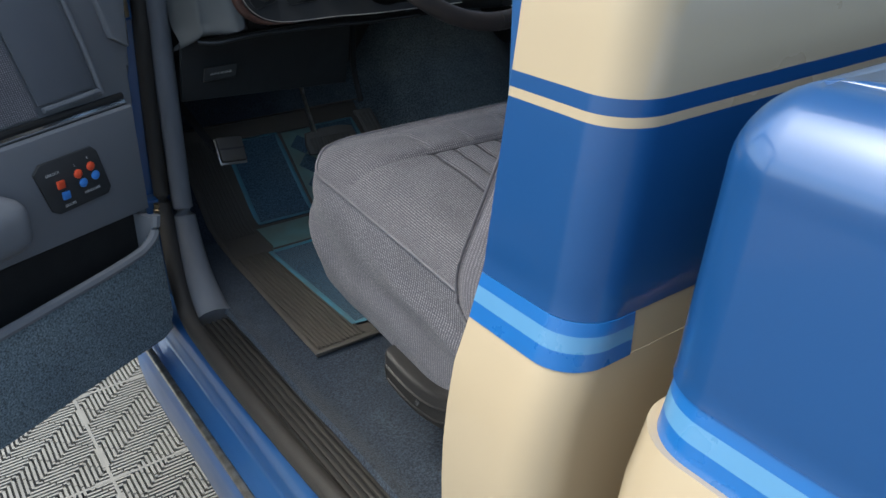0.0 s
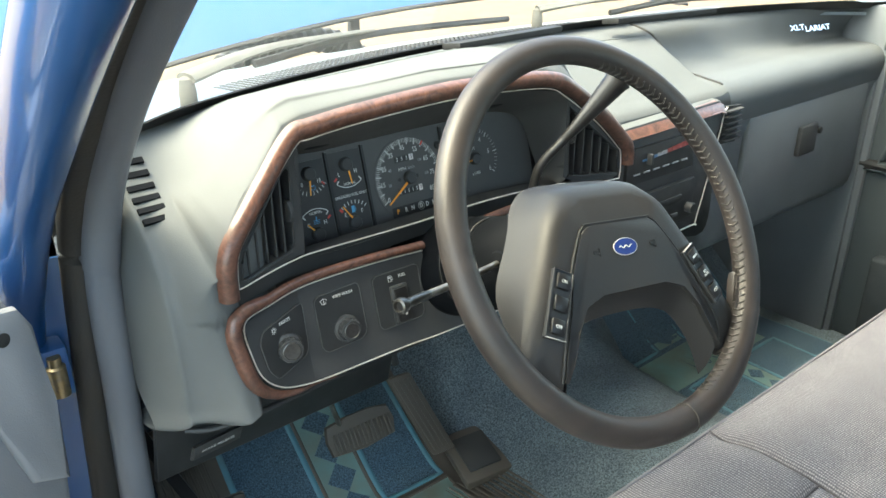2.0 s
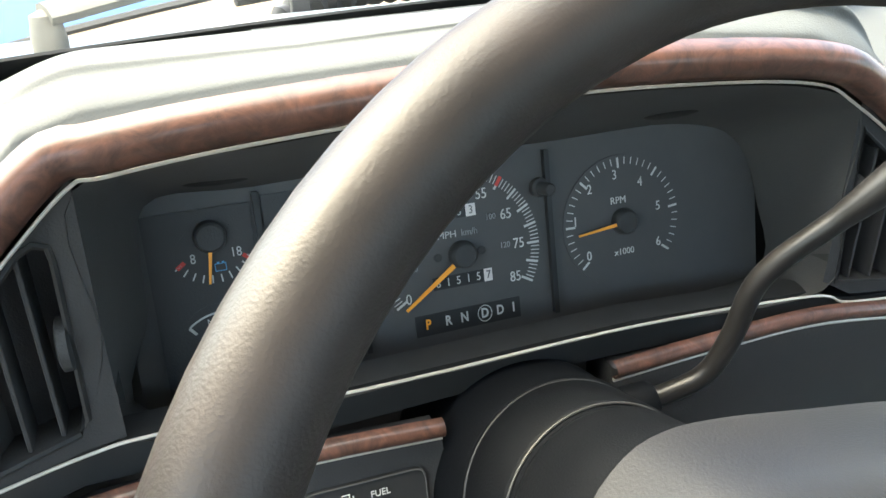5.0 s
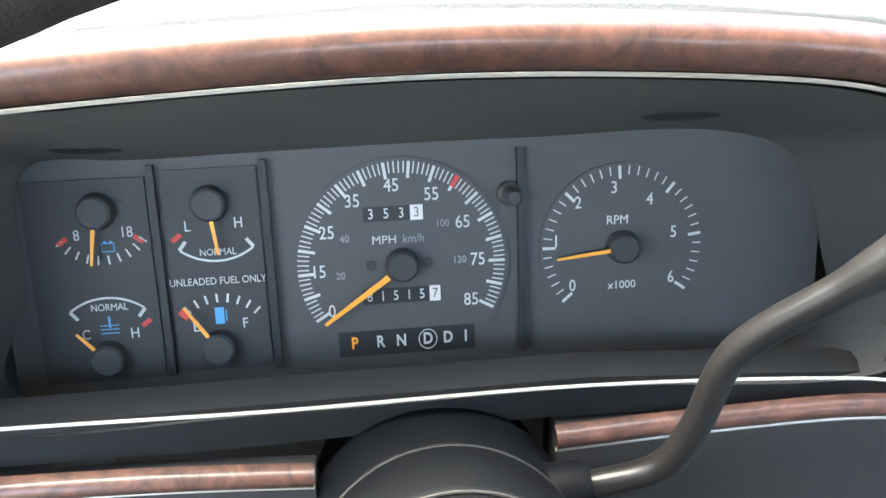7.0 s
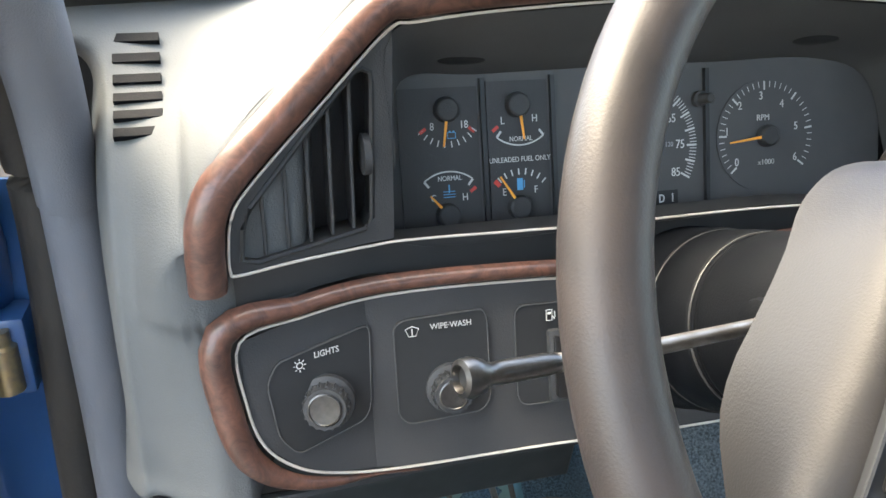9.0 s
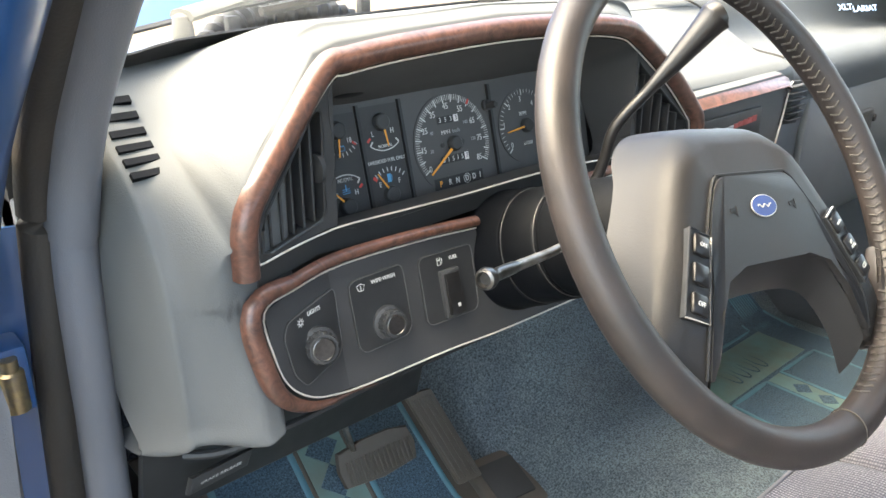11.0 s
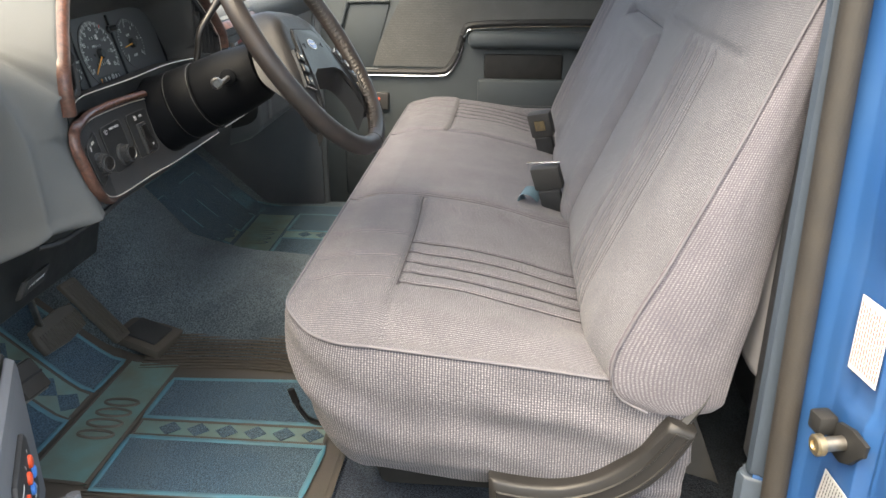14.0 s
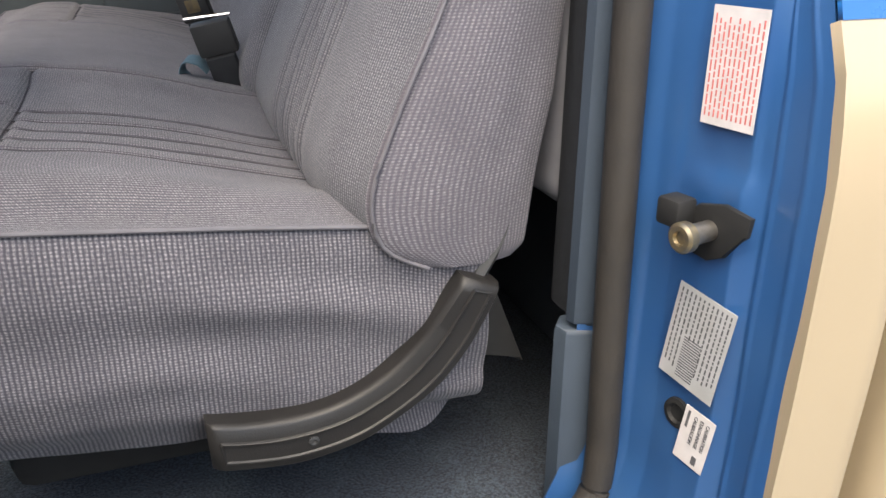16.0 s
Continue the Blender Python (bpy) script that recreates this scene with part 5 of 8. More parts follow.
def knob(parent, x, z, r, length, slant):
    ax = Vector((-slant, -0.96, 0.22)).normalized()
    o = low(x, z, 0.002)
    attach(part("knob_base", lathe(bmesh.new(), [(r * 1.28, 0), (r * 1.25, 0.004), (r * 1.0, 0.006)], o, ax, 28), BLACK), parent)
    bm_ = lathe(bmesh.new(), [(r, 0.004), (r, length - 0.003), (r * 0.93, length)], o, ax, 36)
    attach(part("knob_grip", bm_, BLACK), parent)
    attach(tagged(part("knob_cap", lathe(bmesh.new(), [(r * 0.76, length - 0.001), (r * 0.76, length + 0.0010), (r * 0.70, length + 0.0014), (r * 0.66, length + 0.0006), (r * 0.1, length + 0.0002)], o, ax, 36), CAP), "brushed metal cap"), parent)
    s = ax.orthogonal().normalized()
    t = ax.cross(s)
    bm_ = bmesh.new()
    for k in range(18):
        a = k / 18 * math.tau
        d = math.cos(a) * s + math.sin(a) * t
        tube(bm_, [o + d * r + ax * 0.005, o + d * r + ax * (length - 0.002)], 0.0009, 5)
    attach(part("knurling", bm_, BLACK), parent)


lights = sub_frame("light_switch", [(0.1375, 1.2150), (0.1440, 1.2260), (0.1990, 1.2340), (0.2015, 1.2310), (0.1990, 1.1840), (0.1940, 1.1770), (0.1520, 1.1700), (0.1420, 1.1830)], "headlight switch with its label", "LIGHTS", 0.1735, 1.2250)
knob(lights, 0.172, 1.196, 0.0132, 0.016, 0.22)
wipe = sub_frame("wiper_switch", [(0.216, 1.230), (0.222, 1.234), (0.2735, 1.2355), (0.2765, 1.231), (0.2765, 1.178), (0.2705, 1.171), (0.222, 1.1690), (0.216, 1.175)], "wiper and washer switch with its label", "WIPE·WASH", 0.2525, 1.2282)
knob(wipe, 0.2500, 1.1890, 0.0125, 0.016, 0.10)
fuelsw = sub_frame("fuel_tank_switch", [(0.295, 1.230), (0.299, 1.2345), (0.359, 1.2335), (0.362, 1.230), (0.361, 1.174), (0.356, 1.169), (0.299, 1.170), (0.295, 1.175)], "fuel tank rocker switch with its label", "FUEL", 0.3365, 1.2265)
rk = plane(low(0.3285, 1.194, 0.003), (1, 0, 0), (0, 0.25, 0.97))
attach(part("rocker_bezel", boxed((-0.012, -0.024, -0.004), (0.012, 0.024, 0.0035), 0.002, 2, rk), BLACK), fuelsw)
attach(part("rocker", prism(bmesh.new(), [rk @ Vector((-0.0088, y, z)) for y, z in ((-0.020, 0.003), (-0.020, 0.0085), (-0.012, 0.0095), (-0.001, 0.0055), (0.001, 0.0055), (0.012, 0.0065), (0.020, 0.0050), (0.020, 0.003))], rk.to_3x3() @ Vector((0.0176, 0, 0)), 0.0006), LEVER), fuelsw)
attach(part("lettering", boxed((-0.0016, -0.013, 0.0090), (0.0016, -0.0095, 0.0096), 0, 1, rk), WHITE), fuelsw)
for gx, gz, par in ((0.1570, 1.2215, lights), (0.2275, 1.2268, wipe), (0.3190, 1.2265, fuelsw)):
    bm = bmesh.new()
    on = lambda pts: [low(gx + x, gz + z, 0.0036) for x, z in pts]
    if par is lights:
        tube(bm, on([(0.0018 * math.cos(k / 12 * math.tau), 0.0018 * math.sin(k / 12 * math.tau)) for k in range(12)]), 0.0004, 4, closed=True)
        for k in range(8):
            c, s = math.cos(k / 8 * math.tau), math.sin(k / 8 * math.tau)
            tube(bm, on([(0.0026 * c, 0.0026 * s), (0.0038 * c, 0.0038 * s)]), 0.0003, 4)
    elif par is wipe:
        tube(bm, on([(-0.0042, 0.0015), (0.0, 0.0032), (0.0042, 0.0015), (0.0022, -0.0030), (-0.0022, -0.0030)]), 0.0004, 4, closed=True)
        tube(bm, on([(0.0, -0.0028), (0.0, 0.0018)]), 0.0004, 4)
    else:
        tube(bm, on([(-0.0026, -0.0034), (0.0012, -0.0034), (0.0012, 0.0034), (-0.0026, 0.0034)]), 0.0005, 4, closed=True)
        tube(bm, on([(-0.0020, 0.0012), (0.0006, 0.0012)]), 0.0009, 4)
        tube(bm, on([(0.0014, -0.0004), (0.0028, -0.0026), (0.0034, -0.0010), (0.0030, 0.0022)]), 0.0004, 4)
    attach(part("sign", bm, WHITE), par)
# right of the column: plain black panel with wood and silver edge
attach(part("right_panel", prism(bmesh.new(), [(0.485, 1.462, 1.255), (0.62, 1.462, 1.255), (0.755, 1.462, 1.235), (0.757, 1.462, 1.14), (0.485, 1.455, 1.125)], (0, 0.03, 0), 0.003), BLACK), panel)
wr = smooth_path([(0.482, 1.456, 1.252), (0.56, 1.456, 1.2555), (0.64, 1.456, 1.2545), (0.75, 1.456, 1.236)], 6)
attach(tagged(part("wood_band", rim_section(bmesh.new(), wr, outward(wr, (0.6, 1.45, 1.1)), 0.011, 0.007), WOOD), "burl wood strip"), panel)
attach(part("chrome_line", tube(bmesh.new(), [p + Vector((0, -0.002, -0.001)) for p in wr], 0.0014, 6), SILVER), panel)
# padded grey end below the panel and the black kick plate with its release label
dpart("lower_lip", tube(bmesh.new(), smooth_path([(0.060, 1.465, 1.118), (0.09, 1.450, 1.116), (0.15, 1.436, 1.124), (0.26, 1.446, 1.122), (0.40, 1.455, 1.116), (0.52, 1.46, 1.115)], 6), 0.004, 8), BLACK_SATIN)
kick = dpart("brake_panel", prism(bmesh.new(), [(0.045, 1.56, 0.99), (0.42, 1.60, 0.96), (0.42, 1.56, 1.11), (0.045, 1.515, 1.11)], (0, 0.012, 0), 0.003), BLACK_SATIN, "black plate under the dash")
rel = dpart("brake_release", prism(bmesh.new(), [(0.078, 1.528, 1.030), (0.142, 1.533, 1.030), (0.142, 1.518, 1.058), (0.078, 1.513, 1.058)], (0, -0.012, 0.004), 0.003), BLACK, "parking brake release handle with white lettering")
attach(writing("BRAKE RELEASE", 0.0072, plane((0.110, 1.5115, 1.0475), (1, 0.07, 0), (0, -0.45, 0.89)), WHITE, None, "lettering", 0.85, 0.0004), rel)

# ---- centre stack ----
stack = thing("radio_stack", "black centre stack with climate slider and radio", "radio", (0.92, 1.47, 1.2))


def spart(name, bm_, mat, label="", parent=stack):
    ob = attach(part(name, bm_, mat), parent)
    return tagged(ob, label) if label else ob


spart("bezel", prism(bmesh.new(), [(0.778, 1.478, 1.302), (1.045, 1.478, 1.302), (1.055, 1.478, 1.290), (1.010, 1.478, 1.115), (0.995, 1.478, 1.103), (0.778, 1.478, 1.103)], (0, 0.05, 0), 0.003), BLACK)
spart("wood_strip", prism(bmesh.new(), [(0.772, 1.470, 1.297), (1.040, 1.470, 1.305), (1.056, 1.470, 1.296), (1.060, 1.482, 1.312), (1.040, 1.486, 1.320), (0.772, 1.486, 1.313)], (0, 0.012, 0), 0.002), WOOD, "burl wood strip over the radio")
spart("shelf", prism(bmesh.new(), [(0.772, 1.484, 1.314), (1.045, 1.484, 1.321), (1.064, 1.490, 1.314), (1.064, 1.56, 1.335), (0.772, 1.56, 1.335)], (0, 0, -0.012), 0.003), PAD, "grey shelf over the radio")
spart("chrome_line", tube(bmesh.new(), smooth_path([(0.775, 1.4765, 1.2965), (1.035, 1.4765, 1.3015), (1.054, 1.4765, 1.29), (1.012, 1.4765, 1.118), (0.994, 1.4765, 1.104), (0.78, 1.4765, 1.104)], 6), 0.0015, 6), SILVER)
clim = spart("climate_panel", boxed((0.795, 1.472, 1.222), (0.972, 1.480, 1.282), 0.002), BLACK_SATIN, "climate control with blue to red scale")
for k in range(10):
    col = (BLUE_DIM, BLUE_DIM, BLUE_DIM, GREY_PRINT, GREY_PRINT, RED_DIM, RED_DIM, RED_DIM, RED_DIM, RED_DIM)[k]
    attach(part("scale_mark", boxed((0.832 + k * 0.0125, 1.4708, 1.258 + 0.0006 * k), (0.8435 + k * 0.0125, 1.4722, 1.2615 + 0.0012 * k)), col), clim)
attach(part("slider", boxed((0.842, 1.462, 1.252), (0.848, 1.474, 1.270), 0.001), BLACK), clim)
for k in range(6):
    attach(part("lettering", boxed((0.812 + k * 0.025, 1.4708, 1.238), (0.828 + k * 0.025, 1.4722, 1.2405)), GREY_PRINT), clim)
attach(part("push_button", boxed((0.800, 1.462, 1.205), (0.822, 1.474, 1.218), 0.001), CHROME), clim)
radio = spart("radio", boxed((0.790, 1.470, 1.128), (0.985, 1.480, 1.200), 0.002), BLACK_SATIN, "dark cassette radio")
attach(part("tape_slot", boxed((0.83, 1.468, 1.165), (0.945, 1.472, 1.178), 0.001), RUBBER_BLACK), radio)
for x in (0.806, 0.968):
    attach(part("radio_knob", lathe(bmesh.new(), [(0.009, 0), (0.009, 0.012), (0.008, 0.014)], (x, 1.471, 1.150), (0, -1, 0), 20), BLACK), radio)
for k in range(5):
    attach(part("preset_button", boxed((0.832 + k * 0.022, 1.466, 1.138), (0.850 + k * 0.022, 1.472, 1.147), 0.001), BLACK), radio)
# passenger vent beside the radio
pv = spart("air_vent", prism(bmesh.new(), [(1.072, 1.487, 1.305), (1.128, 1.487, 1.300), (1.122, 1.487, 1.232), (1.068, 1.487, 1.236)], (0, 0.03, 0), 0.003), RUBBER_BLACK, "black slotted air vent")
for k in range(6):
    attach(part("fin", boxed((1.074, 1.478, 1.242 + k * 0.0105), (1.122, 1.490, 1.2445 + k * 0.0105), 0.0006, 1), BLACK), pv)

# ---- steering column and wheel ----
WC = Vector((0.4315, 1.2030, 1.3345))
WT = radians(33.3)
WU, WV, WN = Vector((1, 0, 0)), Vector((0, math.sin(WT), math.cos(WT))), Vector((0, -math.cos(WT), math.sin(WT)))
TURNED = radians(-8.5)


def wh(u, v, w=0.0, turn=TURNED):
    c, s = math.cos(turn), math.sin(turn)
    return WC + WU * (c * u - s * v) + WV * (s * u + c * v) + WN * w


column = thing("steering_column", "black plastic steering column with tilt lever and gear lever", "steering column", WC - WN * 0.2)


def colpart(name, bm_, mat, label="", parent=column):
    ob = attach(part(name, bm_, mat), parent)
    return tagged(ob, label) if label else ob


CC, CN = Vector((0.4285, 1.3659, 1.2439)), Vector((0, -0.917, 0.398))
colpart("shroud", lathe(bmesh.new(), [(0.028, 0.108), (0.042, 0.104), (0.0460, 0.095), (0.0525, 0.055), (0.0548, 0.006), (0.0535, 0.001), (0.050, -0.002)], CC, CN, 56), COLUMN)
colpart("collar", lathe(bmesh.new(), [(0.050, -0.001), (0.0545, -0.003), (0.0562, -0.006), (0.0586, -0.042), (0.0580, -0.045), (0.054, -0.047)], CC, CN, 56), COLUMN)
colpart("column_cover", lathe(bmesh.new(), [(0.054, -0.045), (0.0588, -0.047), (0.0605, -0.051), (0.0612, -0.078), (0.0628, -0.081), (0.0636, -0.087), (0.0628, -0.093), (0.062, -0.16)], CC, CN, 56), COLUMN)
# thin paler rings painted in as highlights on the column's steps
for w, r in ((-0.0030, 0.0546), (-0.0440, 0.0583)):
    bm = tube(bmesh.new(), [CC + CN * w + (WU * math.cos(a) + CN.cross(WU) * math.sin(a)) * r for a in [k / 56 * math.tau for k in range(56)]], 0.0007, 6, closed=True)
    colpart("edge_highlight", bm, EDGE_LIGHT)
# tilt lever
lever = colpart("tilt_lever", tube(bmesh.new(), [Vector((0.372, 1.308, 1.281)), Vector((0.30, 1.290, 1.288)), Vector((0.212, 1.266, 1.302))], [0.0038, 0.0038, 0.0042], 12), STEEL, "bright steel tilt lever with a round knob")
attach(part("lever_knob", lathe(bmesh.new(), [(0.0038, -0.042), (0.0047, -0.036), (0.0047, -0.014), (0.0042, -0.009), (0.0066, -0.005), (0.0080, 0.0), (0.0074, 0.004), (0.0054, 0.005), (0.0044, 0.002), (0.002, 0.002)], (0.209, 1.2645, 1.3025), (-0.96, -0.26, 0.14), 28), CAP), lever)
attach(part("lever_slot", lathe(bmesh.new(), [(0.006, 0), (0.013, 0.002), (0.012, 0.006), (0.006, 0.008)], (0.374, 1.309, 1.281), (-0.95, -0.25, 0.14), 16), COLUMN), lever)
# gear lever
stem = smooth_path([(0.468, 1.430, 1.250), (0.496, 1.426, 1.256), (0.517, 1.420, 1.268), (0.526, 1.415, 1.292), (0.531, 1.411, 1.322), (0.539, 1.405, 1.340), (0.556, 1.392, 1.364), (0.580, 1.373, 1.400)], 6)
gl = colpart("gear_lever", tube(bmesh.new(), stem, 0.0060, 14, up=(0, -1, 0)), LEVER, "black gear lever with a flared knob")
attach(part("lever_grip", tube(bmesh.new(), smooth_path([(0.556, 1.392, 1.364), (0.573, 1.378, 1.390), (0.590, 1.365, 1.416), (0.604, 1.354, 1.438), (0.606, 1.3525, 1.441)], 6), [0.0061] + [0.0062 + 0.00058 * k for k in range(20)] + [0.0172, 0.0165, 0.0150, 0.011], 18), LEVER), gl)
attach(part("lever_collar", lathe(bmesh.new(), [(0.009, 0), (0.0115, 0.003), (0.0110, 0.018), (0.0085, 0.022)], (0.470, 1.430, 1.250), (0.90, -0.14, 0.22), 18), COLUMN), gl)

wheel = thing("steering_wheel", "black leather-wrapped steering wheel with stitched rim and padded hub", "steering wheel", WC)


def wpart(name, bm_, mat, label="", parent=wheel):
    ob = attach(part(name, bm_, mat), parent)
    return tagged(ob, label) if label else ob


RIM = 0.1965
bm = bmesh.new()
rim_path = [wh(RIM * math.cos(a), RIM * math.sin(a)) for a in [k / 96 * math.tau for k in range(96)]]
tube(bm, rim_path, 0.0150, 18, closed=True, flat=0.95, up=WN)
rim = wpart("rim", bm, LEATHER, "worn black leather rim")
# stitches round the inside of the rim, thicker at the lower right
bm = bmesh.new()
for k in range(58):
    a = radians(-72 + k * 2.6)
    p = wh((RIM - 0.0148) * math.cos(a), (RIM - 0.0148) * math.sin(a), 0.0036)
    for da, r1, w1 in ((0.018, 0.0126, 0.0086), (0.016, 0.0152, -0.0030)):
        tube(bm, [p, wh((RIM - r1) * math.cos(a + da), (RIM - r1) * math.sin(a + da), w1)], 0.0010, 5)
wst = attach(part("stitching", bm, THREAD), rim)
tagged(wst, "grey lacing stitches", kind="stuff")
bm = tube(bmesh.new(), [wh((RIM) * math.cos(radians(-82)) + 0.0153 * math.cos(t) * math.cos(radians(-82)), RIM * math.sin(radians(-82)) + 0.0153 * math.cos(t) * math.sin(radians(-82)), 0.0146 * math.sin(t)) for t in [k / 24 * math.tau for k in range(24)]], 0.0007, 5, closed=True)
attach(part("rim_seam", bm, THREAD), rim)

# hub pad: deep rounded trapezoid falling into two broad spokes, arch cut out below
PU = -0.001


def hub_height(u, v):
    """Height of the pad over the wheel's plane."""
    return 0.005 - 0.006 * step(abs(u), 0.10, 0.15) - 0.010 * step(-v, 0.09, 0.15) - 0.010 * step(v, 0.020, 0.055)


half = [(0.0, 0.055), (0.030, 0.055), (0.050, 0.053), (0.063, 0.046), (0.080, 0.026), (0.104, -0.015), (0.127, -0.052), (0.146, -0.088), (0.155, -0.108), (0.150, -0.128), (0.130, -0.147), (0.112, -0.142), (0.100, -0.115), (0.088, -0.086), (0.072, -0.064), (0.045, -0.055), (0.0, -0.053)]
OUT = [Vector(p) for p in half] + [Vector((-u, v)) for u, v in half[-2:0:-1]]
fine = []
for i in range(len(OUT)):
    p0, p1, p2, p3 = OUT[i - 1], OUT[i], OUT[(i + 1) % len(OUT)], OUT[(i + 2) % len(OUT)]
    for t in (0.0, 0.25, 0.5, 0.75):
        fine.append(0.5 * ((2 * p1) + (p2 - p0) * t + (2 * p0 - 5 * p1 + 4 * p2 - p3) * t * t + (3 * p1 - p0 - 3 * p2 + p3) * t ** 3))
OUT = fine
bm = bmesh.new()
rings = []
PROFILE = ((-0.014, -0.050), (-0.010, -0.036), (-0.0035, -0.016), (0.0, -0.0085), (0.0045, -0.0038), (0.009, -0.0014), (0.014, -0.0003), (0.019, 0.0))
for inset, drop in PROFILE:
    row = []
    for i, p in enumerate(OUT):
        d = (OUT[(i + 1) % len(OUT)] - OUT[i - 1]).normalized()
        arch = p.y < -0.050 and abs(p.x) < 0.113 and p.y > -0.143
        inset_ = inset if inset > 0 else inset * (1 - step(-p.y, 0.02, 0.08))
        q = p + Vector((d.y, -d.x)) * (min(inset_, 0.006) if arch else inset_)
        deep = lerp(1.0, 0.25, step(-q.y, 0.03, 0.12)) if drop < -0.012 else 1.0
        row.append(bm.verts.new(wh(PU + q.x, q.y, hub_height(q.x, q.y) + drop * deep)))
    rings.append(row)
for a, b in zip(rings, rings[1:]):
    for k in range(len(OUT)):
        bm.faces.new((a[k], a[(k + 1) % len(OUT)], b[(k + 1) % len(OUT)], b[k]))
f = bm.faces.new(rings[-1])
bmesh.ops.triangulate(bm, faces=[f])
pad_ob = wpart("hub_pad", bm, HUB, "padded black vinyl hub")
# underside of the arch, sloping back to the column
ARCH = [(0.108, -0.138), (0.100, -0.115), (0.088, -0.086), (0.072, -0.064), (0.045, -0.055)]
arch_path = smooth_path([(-u, v, 0) for u, v in ARCH] + [(0.0, -0.053, 0)] + [(u, v, 0) for u, v in ARCH[::-1]], 3)
bm = bmesh.new()
prev = None
for lip in arch_path:
    pair = [bm.verts.new(wh(PU + lip.x * k, lip.y - g, hub_height(lip.x, lip.y) - w)) for k, g, w in ((1.0, -0.001, 0.003), (0.995, 0.009, 0.011), (0.985, 0.018, 0.021), (0.975, 0.025, 0.032))]
    if prev:
        for k in range(3):
            bm.faces.new((prev[k], pair[k], pair[k + 1], prev[k + 1]))
    prev = pair
attach(part("arch_lining", bm, HUB), pad_ob)
# horn cover: its own raised panel with a thin gap round it
half_cover = [(0.038, 0.0095), (0.045, 0.0085), (0.050, 0.0055), (0.0545, 0.0005), (0.063, -0.012), (0.076, -0.034), (0.090, -0.070), (0.1045, -0.1005), (0.1115, -0.130)]
half_arch = [(0.1075, -0.130), (0.0985, -0.1165), (0.0865, -0.0885), (0.071, -0.0668), (0.045, -0.0578)]
cover = half_cover + half_arch + [(-u, v) for u, v in half_arch[::-1]] + [(-u, v) for u, v in half_cover[::-1]]
bm = bmesh.new()
prism(bm, [wh(PU + u, v, hub_height(u, v) + 0.0026) for u, v in cover], -WN * 0.006, 0.0012)
attach(part("horn_cover", bm, HUB), pad_ob)
bm = tube(bmesh.new(), smooth_path([wh(PU + u * 1.02, v + 0.0014, hub_height(u, v) + 0.0008) for u, v in [(-u, v) for u, v in half_cover[::-1]] + half_cover], 4), 0.0014, 6)
attach(part("cover_gap", bm, RUBBER_BLACK), pad_ob)
for s in (-1, 1):
    loop = [wh(PU + s * 0.040 + u, -0.018 + v, 0.0080) for u, v in ((-0.004, 0.002), (0.001, 0.002), (0.004, 0.004), (0.004, -0.004), (0.001, -0.001), (-0.004, -0.001))]
    attach(part("horn_sign", tube(bmesh.new(), loop, 0.0004, 4, closed=True), RUBBER_BLACK), pad_ob)
# oval badge, plain blue with a bright rim
bm = bmesh.new()
tube(bm, [wh(PU + 0.0165 * math.cos(a), -0.0165 + 0.0085 * math.sin(a), 0.0082) for a in [k / 32 * math.tau for k in range(32)]], 0.0005, 6, closed=True)
badge = attach(tagged(part("badge", prism(bmesh.new(), [wh(PU + 0.0162 * math.cos(a), -0.0165 + 0.0082 * math.sin(a), 0.0086) for a in [k / 32 * math.tau for k in range(32)]], -WN * 0.003), BADGE_BLUE), "oval blue badge with a silver rim"), pad_ob)
attach(part("badge_rim", bm, SILVER), pad_ob)
attach(part("badge_mark", tube(bmesh.new(), [wh(PU + lerp(-0.009, 0.009, k / 24), -0.0165 + 0.0012 * math.sin(k * 0.62), 0.0088) for k in range(25)], 0.0005, 5), SILVER), pad_ob)
